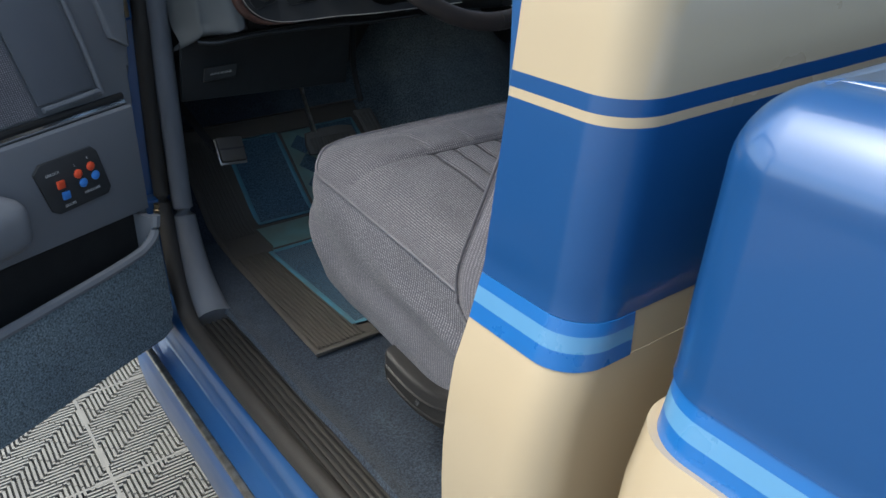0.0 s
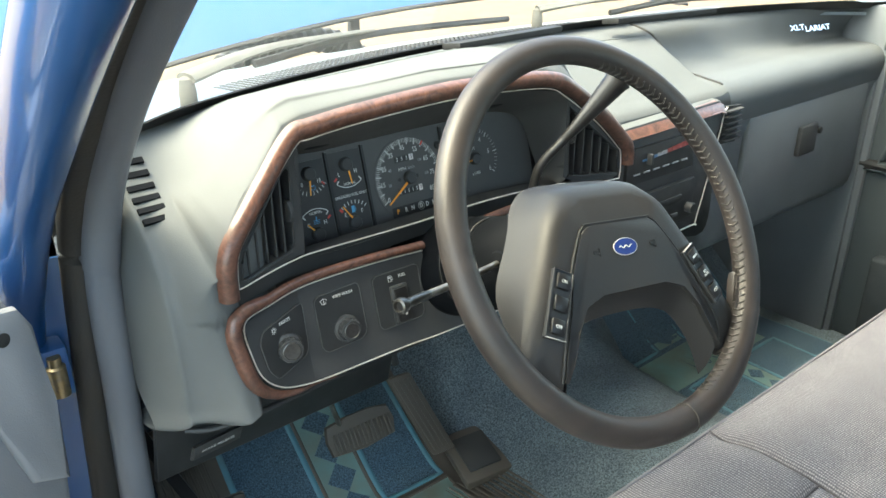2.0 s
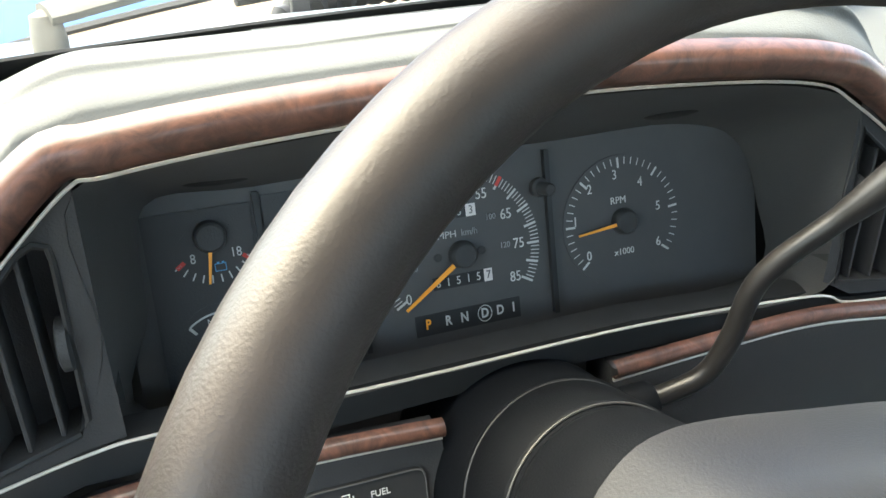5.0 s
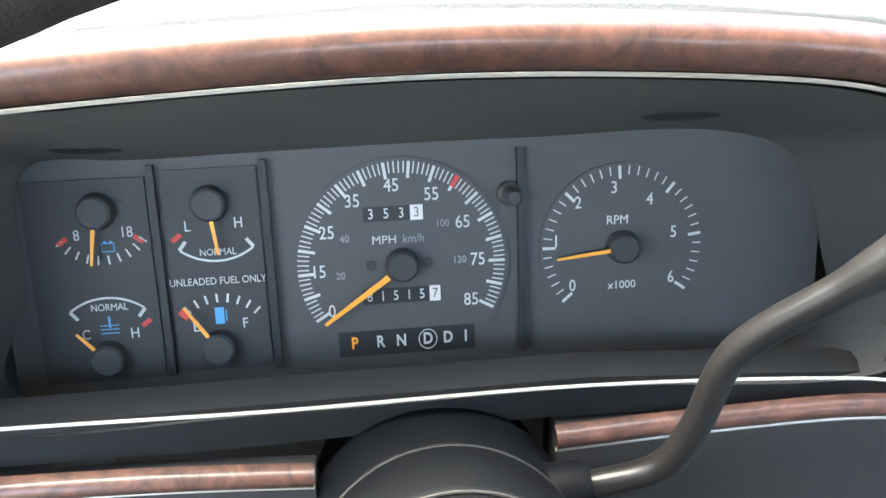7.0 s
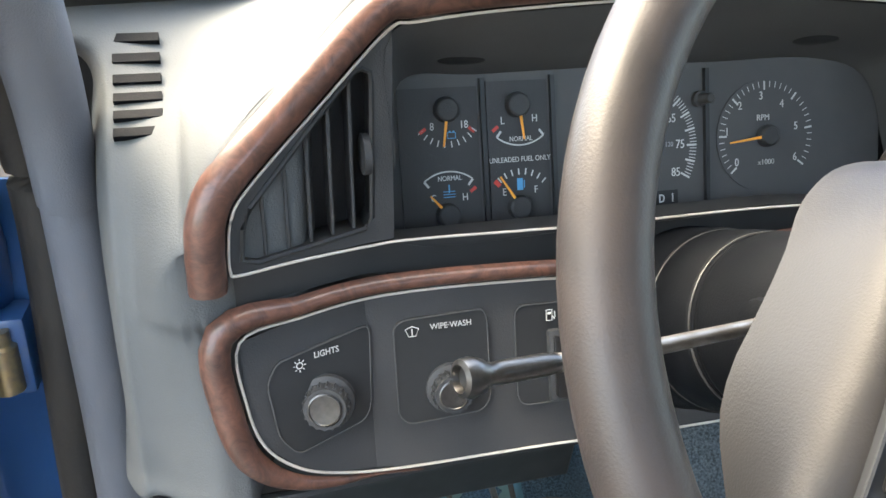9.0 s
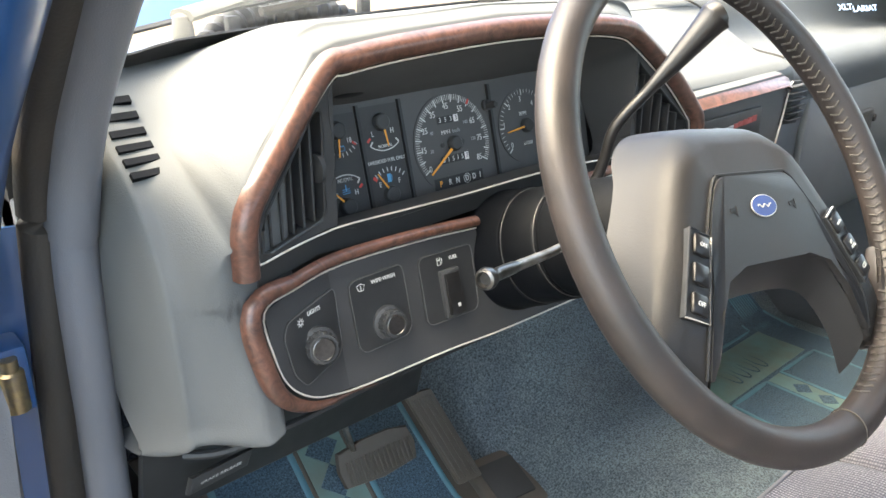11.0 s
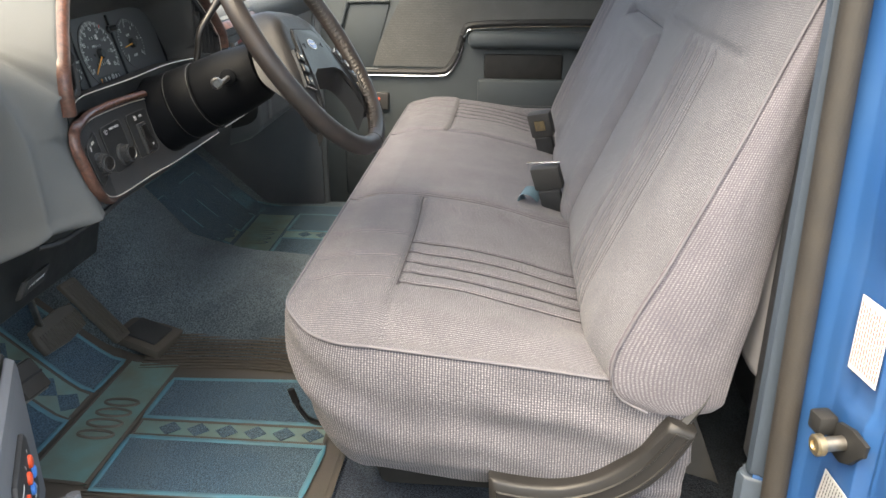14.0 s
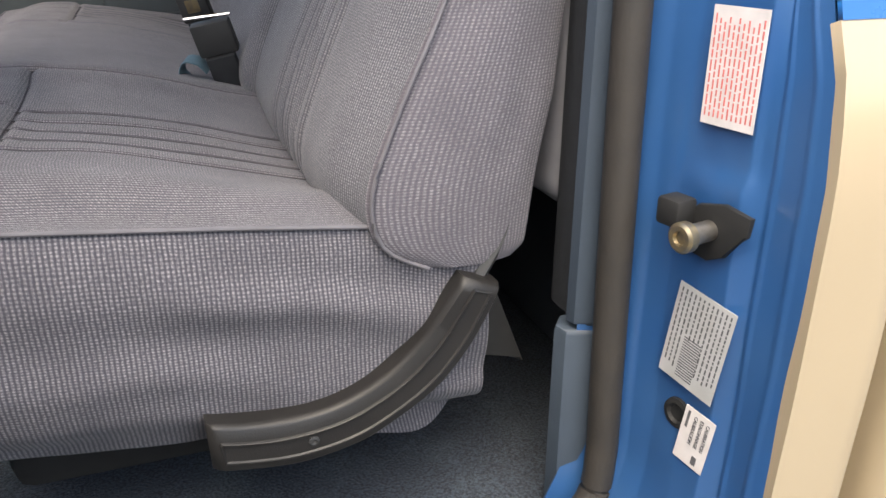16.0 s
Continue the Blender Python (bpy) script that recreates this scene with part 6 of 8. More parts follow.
# cruise buttons in their bright-edged wells
for side, names in ((-1, ("ON", None, "OFF")), (1, ("", "SET\nACCL", "CST"))):
    u0, v0, u1, v1 = 0.0885, -0.0295, 0.1175, -0.088
    um = lambda f, a=u0, b=u1: lerp(a, b, f)
    vm = lambda f, a=v0, b=v1: lerp(a, b, f)
    d = Vector((u1 - u0, v1 - v0)).normalized()
    across = Vector((-d.y, d.x))
    hw = 0.0108 if side < 0 else 0.0095
    loop = []
    for f, s in ((0, -1), (0, 1), (1, 1), (1, -1)):
        loop.append((side * (um(f) + across.x * hw * s), vm(f) + across.y * hw * s))
    well = attach(part("cruise_switch", prism(bmesh.new(), [wh(PU + u, v, hub_height(u, v) + 0.0040) for u, v in loop], -WN * 0.006), BLACK_SATIN), pad_ob)
    tagged(well, "cruise control buttons in a silver-edged well")
    rim_pts = [wh(PU + u, v, hub_height(u, v) + 0.0044) for u, v in loop]
    attach(part("well_edge", tube(bmesh.new(), rim_pts, 0.0009, 5, closed=True), BLACK), pad_ob)
    attach(part("well_glint", tube(bmesh.new(), rim_pts[2:] + rim_pts[:1] if side < 0 else rim_pts[:2], 0.0008, 5), SILVER), pad_ob)
    for k, nm in enumerate(names):
        f = (k + 0.5) / 3
        uc, vc = side * um(f), vm(f)
        ux = Vector((side * across.x, across.y)) * -1 if side < 0 else Vector((across.x, across.y))
        if ux.x < 0:
            ux = -ux
        right = wh(ux.x, ux.y) - wh(0, 0)
        upv = WN.cross(right)
        m = plane(wh(PU + uc, vc, hub_height(uc, vc) + 0.004), right, upv)
        attach(part("button", boxed((-0.0078, -0.0078, -0.001), (0.0078, 0.0078, 0.0030), 0.0022, 2, m), LEVER), pad_ob)
        if nm is None:
            continue
        if nm:
            attach(writing(nm, 0.0036 if len(nm) > 4 else 0.0048, m @ Matrix.Translation((0, 0, 0.0032)), WHITE, None, "lettering", 0.9), pad_ob)
        else:
            attach(part("lettering", boxed((-0.004, -0.001, 0.0029), (0.004, 0.001, 0.0033), 0, 1, m), WHITE), pad_ob)
# leather-wrapped wings that join the spokes to the rim
for side in (-1, 1):
    arc = [radians(-19 - k * 3.4) for k in range(10)]
    loop = [(side * (RIM - 0.004) * math.cos(q), (RIM - 0.004) * math.sin(q)) for q in arc]
    loop += [(PU + side * u, v) for u, v in ((0.110, -0.144), (0.128, -0.138), (0.148, -0.120), (0.153, -0.106), (0.152, -0.096), (0.160, -0.083), (0.1660, -0.0725), (0.1705, -0.0640))]
    bm = prism(bmesh.new(), [wh(u, v, -0.003) for u, v in loop], -WN * 0.010, 0.003)
    spoke = wpart("spoke", bm, LEATHER, "leather-wrapped spoke end")
    inner = smooth_path([(0.1780, -0.0560, 0), (0.1705, -0.0640, 0), (0.1660, -0.0725, 0), (0.1600, -0.0830, 0), (0.1510, -0.0960, 0), (0.1490, -0.1100, 0), (0.1420, -0.1240, 0), (0.1270, -0.1380, 0), (0.1120, -0.1460, 0)], 4)

    def wrap(u, v, q=inner, k=side):
        """Leather stretched from the crown of the rim down to the hub."""
        a = radians(lerp(-17.0, -51.0, u))
        p = q[round(u * (len(q) - 1))]
        edge = Vector((k * (RIM - 0.003) * math.cos(a), (RIM - 0.003) * math.sin(a)))
        e = edge.lerp(Vector((PU + k * p.x, p.y)), v)
        return wh(e.x, e.y, 0.0122 * (1 - v) ** 1.5 + 0.0012)

    attach(sheet("spoke_wrap", wrap, len(inner) - 1, 10, LEATHER), spoke)

# ---- pedals ----
brake = thing("brake_pedal", "wide ribbed rubber brake pedal on a black arm", "pedal", (0.43, 1.72, 0.80))
bm = bmesh.new()
padl = [(-0.062, -0.026), (-0.066, 0.0), (-0.060, 0.026), (-0.02, 0.031), (0.03, 0.031), (0.060, 0.026), (0.066, 0.0), (0.060, -0.026), (0.0, -0.032)]
pm = plane((0.432, 1.715, 0.793), (1, -0.06, 0.0), (0, 0.50, 0.86))
prism(bm, [pm @ Vector((x, y, 0.010)) for x, y in padl], pm.to_3x3() @ Vector((0, 0, -0.014)), 0.003)
attach(part("pad", bm, MAT_RUBBER, label="dusty rubber pad"), brake)
for k in range(15):
    x = -0.054 + k * 0.0077
    attach(part("rib", boxed((x, -0.025, 0.009), (x + 0.0035, 0.010, 0.013), 0.001, 1, pm), MAT_RUBBER), brake)
attach(part("arm", tube(bmesh.new(), smooth_path([(0.395, 1.72, 0.82), (0.365, 1.71, 0.93), (0.345, 1.68, 1.06)], 8), 0.008, 8, flat=0.5), STEEL), brake)
gas = thing("accelerator_pedal", "long dusty accelerator pedal", "pedal", (0.58, 1.70, 0.74))
gm = plane((0.566, 1.715, 0.765), (1, -0.12, 0.0), (-0.28, 0.42, 0.86))
attach(part("pad", boxed((-0.024, -0.088, -0.006), (0.024, 0.088, 0.008), 0.005, 2, gm), MAT_RUBBER), gas)
for k in range(4):
    attach(part("rib", boxed((-0.018 + k * 0.010, -0.078, 0.007), (-0.013 + k * 0.010, 0.078, 0.011), 0.001, 1, gm), MAT_RUBBER), gas)
attach(part("arm", tube(bmesh.new(), smooth_path([(0.545, 1.76, 0.86), (0.53, 1.76, 0.95), (0.50, 1.70, 1.05), (0.48, 1.68, 1.12)], 8), 0.007, 8), BLACK), gas)
heel = thing("pedal_hinge", "dusty rubber accelerator base on the floor", "pedal base", (0.66, 1.66, 0.66))
attach(part("base", boxed((-0.05, -0.06, 0.0), (0.05, 0.06, 0.022), 0.006, 2, plane((0.650, 1.655, 0.655), (1, -0.2, 0.05), (0.2, 0.97, 0.22))), MAT_RUBBER), heel)
attach(part("plate", boxed((-0.034, -0.04, 0.020), (0.034, 0.04, 0.027), 0.003, 2, plane((0.650, 1.655, 0.655), (1, -0.2, 0.05), (0.2, 0.97, 0.22))), BLACK), heel)
park = thing("parking_brake_pedal", "small square parking brake pedal on a steel arm", "pedal", (0.13, 1.58, 0.87))
km = plane((0.134, 1.578, 0.872), (1, -0.1, -0.05), (0.05, 0.55, 0.83))
attach(part("pad", boxed((-0.026, -0.026, -0.004), (0.026, 0.026, 0.010), 0.004, 2, km), RUBBER, label="dusty rubber pad"), park)
attach(part("backing", boxed((-0.028, -0.029, -0.009), (0.028, 0.027, -0.003), 0.002, 2, km), STEEL), park)
attach(part("groove", boxed((-0.0255, -0.002, 0.009), (0.0255, 0.002, 0.0106), 0.0004, 1, km), RUBBER_BLACK), park)
attach(part("arm", tube(bmesh.new(), smooth_path([(0.108, 1.59, 0.872), (0.085, 1.66, 0.93), (0.06, 1.72, 1.0)], 8), 0.010, 8, flat=0.5), LEVER), park)

# ---- bench seat ----
seat = thing("bench_seat", "grey-blue woven cloth bench seat with stitched channels", "bench seat", (0.9, 0.9, FLOOR))
SX0, SX1 = 0.085, 1.695
SEAM_L, SEAM_R = 0.645, 1.175
CHANNELS = (0.423, 0.379, 0.335, 0.293, 0.253)
BOLSTER = (0.440, 0.335, 0.255)


def groove(d, width, depth):
    return -depth * math.exp(-((d / width) ** 2))


def seat_relief(x, y, top):
    """Stitched channels, seams and the puffed panels between them."""
    h = 0.0
    for xs in (SEAM_L, SEAM_R):
        h += groove(x - xs, 0.006, 0.009)
        h += 0.004 * math.exp(-(((abs(x - xs) - 0.03) / 0.03) ** 2))
    for mirror in (False, True):
        xx = (SEAM_L + SEAM_R) - x if mirror else x
        if xx < SEAM_L - 0.004:
            ys = 1.034 + 0.004 * step(xx, 0.50, 0.645)
            h += groove(y - ys, 0.0050, 0.008) * lerp(0.45, 1.0, step(xx, 0.16, 0.30))
            if y < ys:
                for c in CHANNELS:
                    h += groove(xx - c, 0.0045, 0.0040)
            elif top > 0.3:
                for c in BOLSTER:
                    h += groove(xx - c - 0.05 * (y - ys), 0.0055, 0.004) * step(y - ys, 0.0, 0.02)
    xx = min(x, SEAM_L + SEAM_R - x)
    if xx < SEAM_L:
        h += lerp(-0.009, -0.001, step(y, 1.000, 1.070)) * math.sin(math.pi * min(1, max(0, (xx - SX0) / (SEAM_L - SX0)))) ** 0.8
    return h


CORNER = 0.125
FRONT_Y = 1.186


def front_y(x):
    """The cushion's front edge in plan, rounded at both ends."""
    edge = max(0.0, CORNER - min(x - SX0, SX1 - x))
    return FRONT_Y - (CORNER - math.sqrt(max(0.0, CORNER ** 2 - edge ** 2)))


def cushion(u, v):
    """The top panel, domed and falling to the welt round its edge."""
    x = lerp(SX0, SX1, u)
    y = lerp(0.62, front_y(x), v)
    z = table(y, (0.66, 0.72, 0.85, 0.98, 1.05, 1.11, 1.163), (0.955, 0.975, 0.990, 1.003, 1.010, 1.011, 1.005))
    side, ahead = min(x - SX0, SX1 - x), front_y(x) - y
    d = min(side, ahead)
    z -= 0.030 * (1 - step(y, 0.70, 0.98)) * step(side, 0.0, 0.16)
    z -= max(0.027 * (1 - step(side, 0.0, 0.10)) ** 1.6, 0.010 * (1 - step(ahead, 0.0, 0.08)) ** 1.6)
    h = seat_relief(x, y, 1.0 if y > 1.02 else 0.0) * step(d, 0.0, 0.03)
    h += 0.0025 * noise.noise(Vector((x * 9, y * 9, z * 9)))
    return Vector((x, y, z + h))


us = sorted(set([i / 150 for i in range(151)] + [(c + o - SX0) / (SX1 - SX0) for c in (*CHANNELS, SEAM_L, SEAM_R, *[SEAM_L + SEAM_R - c for c in CHANNELS], *BOLSTER) for o in (-0.008, -0.004, 0.0, 0.004, 0.008)]))
us = sorted(set(us + [0.002, 0.004, 0.0095, 0.016, 0.022, 0.985, 0.991, 0.996]))
cush_ob = attach(sheet("cushion", cushion, 0, 150, CLOTH, us=us), seat)
tagged(cush_ob, "puffed woven seat cushion with stitched channels")


SIDE_FALL = [(0, 0), (0.010, -0.025), (0.017, -0.070), (0.015, -0.120), (0.002, -0.170), (-0.026, -0.208), (-0.06, -0.228)]
FRONT_FALL = [(0, 0), (0.007, -0.018), (0.004, -0.045), (-0.012, -0.090), (-0.038, -0.135), (-0.080, -0.178), (-0.140, -0.204)]
side_fall = smooth_path([(a, b, 0) for a, b in SIDE_FALL], 7)
front_fall = smooth_path([(a, b, 0) for a, b in FRONT_FALL], 7)


def welt_at(s):
    """Round the cushion's edge: along the left side, round the corner, along the front. Gives place, outward way and turn."""
    if s < 0.42:
        y = lerp(0.62, FRONT_Y - CORNER, s / 0.42)
        return SX0, y, Vector((-1, 0, 0)), 0.0
    if s < 0.60:
        a = (s - 0.42) / 0.18 * math.pi / 2
        return SX0 + CORNER * (1 - math.cos(a)), FRONT_Y - CORNER * (1 - math.sin(a)), Vector((-math.cos(a), math.sin(a), 0)), (s - 0.42) / 0.18
    return lerp(SX0 + CORNER, SX1 - CORNER, (s - 0.60) / 0.40), FRONT_Y, Vector((0, 1, 0)), 1.0


def boxing(s, v):
    """The band below the welt, bulging and tucked under, with soft folds."""
    x, y, out, turn = welt_at(s)
    z = table(y, (0.66, 0.72, 0.85, 0.98, 1.05, 1.11, 1.163), (0.955, 0.975, 0.990, 1.003, 1.010, 1.011, 1.005)) - max(0.027 * (1 - step(x - SX0, 0.0, 0.10)) ** 1.6, 0.010)
    k = v * (len(side_fall) - 1)
    i = min(int(k), len(side_fall) - 2)
    q = side_fall[i].lerp(side_fall[i + 1], k - i).lerp(front_fall[i].lerp(front_fall[i + 1], k - i), step(turn, 0.0, 1.0))
    q.x *= 1.0 if q.x < 0 else table(y, (0.66, 0.80, 0.98), (0.10, 0.35, 1.0))
    deep = table(y, (0.66, 0.80, 1.0, 1.163), (0.90, 1.02, 1.03, 1.0))
    w = noise.noise(Vector((s * 9, v * 3, 5)))
    fold = 0.008 * math.sin(v * 17 + s * 14 + 2.5 * w) * step(v, 0.10, 0.35) * step(1 - v, 0.0, 0.15) * (0.45 + noise.noise(Vector((s * 7, v * 4, 1))))
    return Vector((x, y, z)) + out * (q.x + fold) + Vector((0, 0, q.y * deep))


tagged(attach(sheet("cushion_boxing", boxing, 170, 44, CLOTH), seat), "woven cloth seat flank with soft folds")
welt = [Vector((*welt_at(k / 120)[:2], boxing(k / 120, 0.0).z)) + welt_at(k / 120)[2] * 0.002 for k in range(121)]
attach(part("piping", tube(bmesh.new(), welt, 0.0022, 8), PIPING), seat)
attach(part("cushion_side", boxed((SX1 - 0.01, 0.66, 0.78), (SX1 + 0.012, 1.14, 0.97), 0.02, 3), CLOTH), seat)
attach(part("seat_base", boxed((0.15, 0.66, 0.70), (1.64, 1.06, 0.80), 0.02), RUBBER_BLACK), seat)

# a stitch tube that also paints the shade along its groove
def stitch(points, rise=0.0024):
    attach(part("stitch_shade_line", tube(bmesh.new(), [Vector(p) + Vector((0, 0, rise)) for p in points], 0.0010, 6), PIPING_DARK), seat)


for mirror in (False, True):
    for c in CHANNELS:
        pts = []
        for k in range(22):
            y = lerp(0.70, 1.035, k / 21)
            x = c
            x = SEAM_L + SEAM_R - x if mirror else x
            pts.append(cushion((x - SX0) / (SX1 - SX0), (y - 0.62) / (front_y(x) - 0.62)))
        stitch(pts)
for xs in (SEAM_L, SEAM_R):
    stitch([cushion((xs - SX0) / (SX1 - SX0), k / 30) for k in range(3, 31)])
for x0, x1 in ((0.245, SEAM_L), (SEAM_R, SEAM_L + SEAM_R - 0.245)):
    pts = []
    for k in range(33):
        x = lerp(x0, x1, k / 32)
        xx = SEAM_L + SEAM_R - x if x > 0.9 else x
        ys = 1.034 + 0.004 * step(xx, 0.50, 0.645)
        pts.append(cushion((x - SX0) / (SX1 - SX0), (ys - 0.62) / (front_y(x) - 0.62)))
    stitch(pts)

# backrest: (y, z) up the front face
BACK = [(0.700, 0.905), (0.742, 0.930), (0.752, 0.975), (0.730, 1.04), (0.690, 1.13), (0.650, 1.22), (0.612, 1.31), (0.578, 1.40), (0.548, 1.47), (0.50, 1.505), (0.45, 1.49)]
back_path = smooth_path([(0, y, z) for y, z in BACK], 8)
bl = np.r_[0, np.cumsum([(b - a).length for a, b in zip(back_path, back_path[1:])])]


BACK_LINES = (0.405, 0.368, 0.332, 0.296, 0.260)
ARM_L, ARM_R, ARM_TOP, ARM_ROUND = 0.652, 1.128, 1.325, 0.055


def arm_edge(x, z):
    """Distance from the outline of the folding centre armrest, minus inside."""
    dx = abs(x - (ARM_L + ARM_R) / 2) - (ARM_R - ARM_L) / 2 + ARM_ROUND
    dz = z - ARM_TOP + ARM_ROUND
    return math.hypot(max(dx, 0.0), max(dz, 0.0)) + min(max(dx, dz), 0.0) - ARM_ROUND


def backrest(u, v):
    x = lerp(SX0 - 0.005, SX1, u)
    s = v * bl[-1]
    i = min(int(np.searchsorted(bl, s, side="right")) - 1, len(back_path) - 2)
    p = back_path[i].lerp(back_path[i + 1], (s - bl[i]) / (bl[i + 1] - bl[i]))
    edge = min(x - SX0 + 0.005, SX1 - x)
    inset = 0.018 * (1 - step(edge, 0.0, 0.10)) ** 1.7
    h = 0.0
    d = arm_edge(x, p.z)
    h += groove(d, 0.008, 0.016) + 0.016 * step(-d, 0.0, 0.035)
    for mirror in (False, True):
        xx = (SEAM_L + SEAM_R) - x if mirror else x
        if 0.16 < xx < ARM_L - 0.03:
            for c in BACK_LINES:
                h += groove(xx - c, 0.0065, 0.019) * step(p.z, 0.92, 0.95) * step(1.345 - p.z, 0.0, 0.02)
            h += groove(p.z - 1.350, 0.006, 0.006)
    h += 0.010 * math.sin(math.pi * min(1, max(0, (x - SX0) / (SEAM_L - SX0)))) if x < SEAM_L else 0
    h += 0.0025 * noise.noise(Vector((x * 8, p.z * 8, 3)))
    return Vector((x, p.y - inset + h * 0.9, p.z + h * 0.42))


us = sorted(set([i / 110 for i in range(111)] + [(c + o - SX0 + 0.005) / (SX1 - SX0 + 0.005) for c in (*BACK_LINES, *[SEAM_L + SEAM_R - c for c in BACK_LINES], ARM_L, ARM_R) for o in (-0.008, -0.004, 0.0, 0.004, 0.008)]))
tagged(attach(sheet("backrest", backrest, 0, 170, CLOTH_FINE, us=us), seat), "woven backrest with stitched vertical channels")


def on_back(x, z):
    """The point of the backrest's face at a place across and a height."""
    k = next(i for i, p in enumerate(back_path) if p.z >= z)
    f = (z - back_path[k - 1].z) / (back_path[k].z - back_path[k - 1].z)
    return backrest((x - SX0 + 0.005) / (SX1 - SX0 + 0.005), lerp(bl[k - 1], bl[k], f) / bl[-1]) + Vector((0, 0.0030, 0.0))


for c in (*BACK_LINES, *[SEAM_L + SEAM_R - c for c in BACK_LINES]):
    stitch([on_back(c, lerp(0.96, 1.335, k / 24)) for k in range(25)], 0.003)
arm_path = [(ARM_L, 0.96 + 0.31 * k / 12) for k in range(12)] + [(ARM_L + ARM_ROUND * (1 - math.cos(a)), ARM_TOP - ARM_ROUND * (1 - math.sin(a))) for a in [k / 8 * math.pi / 2 for k in range(9)]]
arm_path += [(ARM_L + ARM_R - x, z) for x, z in arm_path[::-1]]
stitch([on_back(x, z) for x, z in arm_path], 0.003)


def back_side(u, v):
    """The left flank of the backrest: u up, v from the welt to the rear."""
    front = backrest(0.0, lerp(0.0, 0.86, u))
    z = front.z
    yr = table(z, (0.88, 0.92, 1.05, 1.25, 1.45, 1.52), (0.615, 0.578, 0.556, 0.535, 0.505, 0.49))
    rear = Vector((0.10, yr, lerp(z, 0.5 * (z + 0.905), 0.0) - 0.012 * math.exp(-((z - 0.92) / 0.03) ** 2)))
    p = front.lerp(rear, v)
    bulge = 0.018 * math.sin(math.pi * v) ** 0.8 * step(u, -0.15, 0.15)
    return p + Vector((-bulge - 0.002 * noise.noise(Vector((u * 9, v * 6, 2))), 0, 0))


tagged(attach(sheet("backrest_side", back_side, 70, 24, CLOTH_TURNED), seat), "coarse woven backrest flank")
attach(part("piping", tube(bmesh.new(), [back_side(u / 50, 0.03) + Vector((-0.003, 0.001, 0)) for u in range(51)], 0.0019, 8), PIPING), seat)
attach(part("backrest_rear", boxed((0.10, 0.47, 0.93), (1.68, 0.545, 1.44), 0.03, 3), CLOTH_FINE), seat)
# flap hanging behind the recliner and the recliner cover
HEM_LOW = smooth_path([(0.118, 0.82, 0.742), (0.118, 0.72, 0.712), (0.118, 0.672, 0.708), (0.118, 0.640, 0.745), (0.118, 0.605, 0.800)], 5)
HEM_TOP = smooth_path([(0.118, 0.82, 0.775), (0.118, 0.74, 0.795), (0.118, 0.69, 0.820), (0.118, 0.650, 0.845), (0.118, 0.610, 0.875)], 5)
tagged(attach(sheet("hem_flap", lambda u, v: HEM_LOW[round(u * (len(HEM_LOW) - 1))].lerp(HEM_TOP[round(u * (len(HEM_TOP) - 1))], v), len(HEM_LOW) - 1, 8, CLOTH, thick=0.004), seat), "loose woven hem behind the hinge cover")
# hinge cover: a flat outer face between a lower edge and a fold, and a top face running in to the cushion
COVER_LOW = smooth_path([(0, 0.884, 0.746), (0, 0.84, 0.739), (0, 0.80, 0.737), (0, 0.751, 0.746), (0, 0.715, 0.763), (0, 0.675, 0.790), (0, 0.646, 0.824), (0, 0.627, 0.857), (0, 0.615, 0.884)], 6)
COVER_FOLD = smooth_path([(0, 0.886, 0.796), (0, 0.855, 0.789), (0, 0.822, 0.786), (0, 0.785, 0.788), (0, 0.752, 0.798), (0, 0.722, 0.815), (0, 0.693, 0.841), (0, 0.671, 0.870), (0, 0.652, 0.897)], 6)


def cover_at(t, f, x):
    k = t * (len(COVER_LOW) - 1)
    i = min(int(k), len(COVER_LOW) - 2)
    p = COVER_LOW[i].lerp(COVER_LOW[i + 1], k - i).lerp(COVER_FOLD[i].lerp(COVER_FOLD[i + 1], k - i), f)
    return Vector((x, p.y, p.z))


bm = bmesh.new()
rows = []
for k in range(51):
    t = k / 50
    end = 0.006 * max(0.0, 1 - k / 1.5) + 0.006 * max(0.0, 1 - (50 - k) / 1.5)
    rows.append([bm.verts.new(cover_at(t, f, x + (end if x < 0.08 else 0.0))) for f, x in ((0.06, 0.112), (0.0, 0.070), (0.02, 0.065), (0.07, 0.0622), (0.5, 0.0612), (0.90, 0.0622), (0.97, 0.0650), (1.0, 0.0705), (0.99, 0.112))])
for a, b in zip(rows, rows[1:]):
    for k in range(8):
        bm.faces.new((a[k], a[k + 1], b[k + 1], b[k]))
bm.faces.new(rows[0][::-1])
bm.faces.new(rows[-1])
rec = attach(part("recliner_cover", bm, RECLINER), seat)
tagged(rec, "curved black plastic seat hinge cover with a raised ridge")
bm = bmesh.new()
rows = []
for k in range(45):
    t = lerp(0.045, 0.955, k / 44)
    rows.append([bm.verts.new(cover_at(t, f, x)) for f, x in ((0.20, 0.0625), (0.215, 0.0600), (0.235, 0.0588), (0.26, 0.0590), (0.285, 0.0606), (0.60, 0.0606), (0.625, 0.0590), (0.65, 0.0588), (0.67, 0.0600), (0.685, 0.0625))])
for a, b in zip(rows, rows[1:]):
    for k in range(9):
        bm.faces.new((a[k], a[k + 1], b[k + 1], b[k]))
attach(part("ridge", bm, RECLINER), rec)
for t in (0.045, 0.955):
    attach(part("ridge_end", tube(bmesh.new(), [cover_at(t, f, 0.0602) for f in (0.215, 0.45, 0.67)], 0.0014, 6), RECLINER), rec)
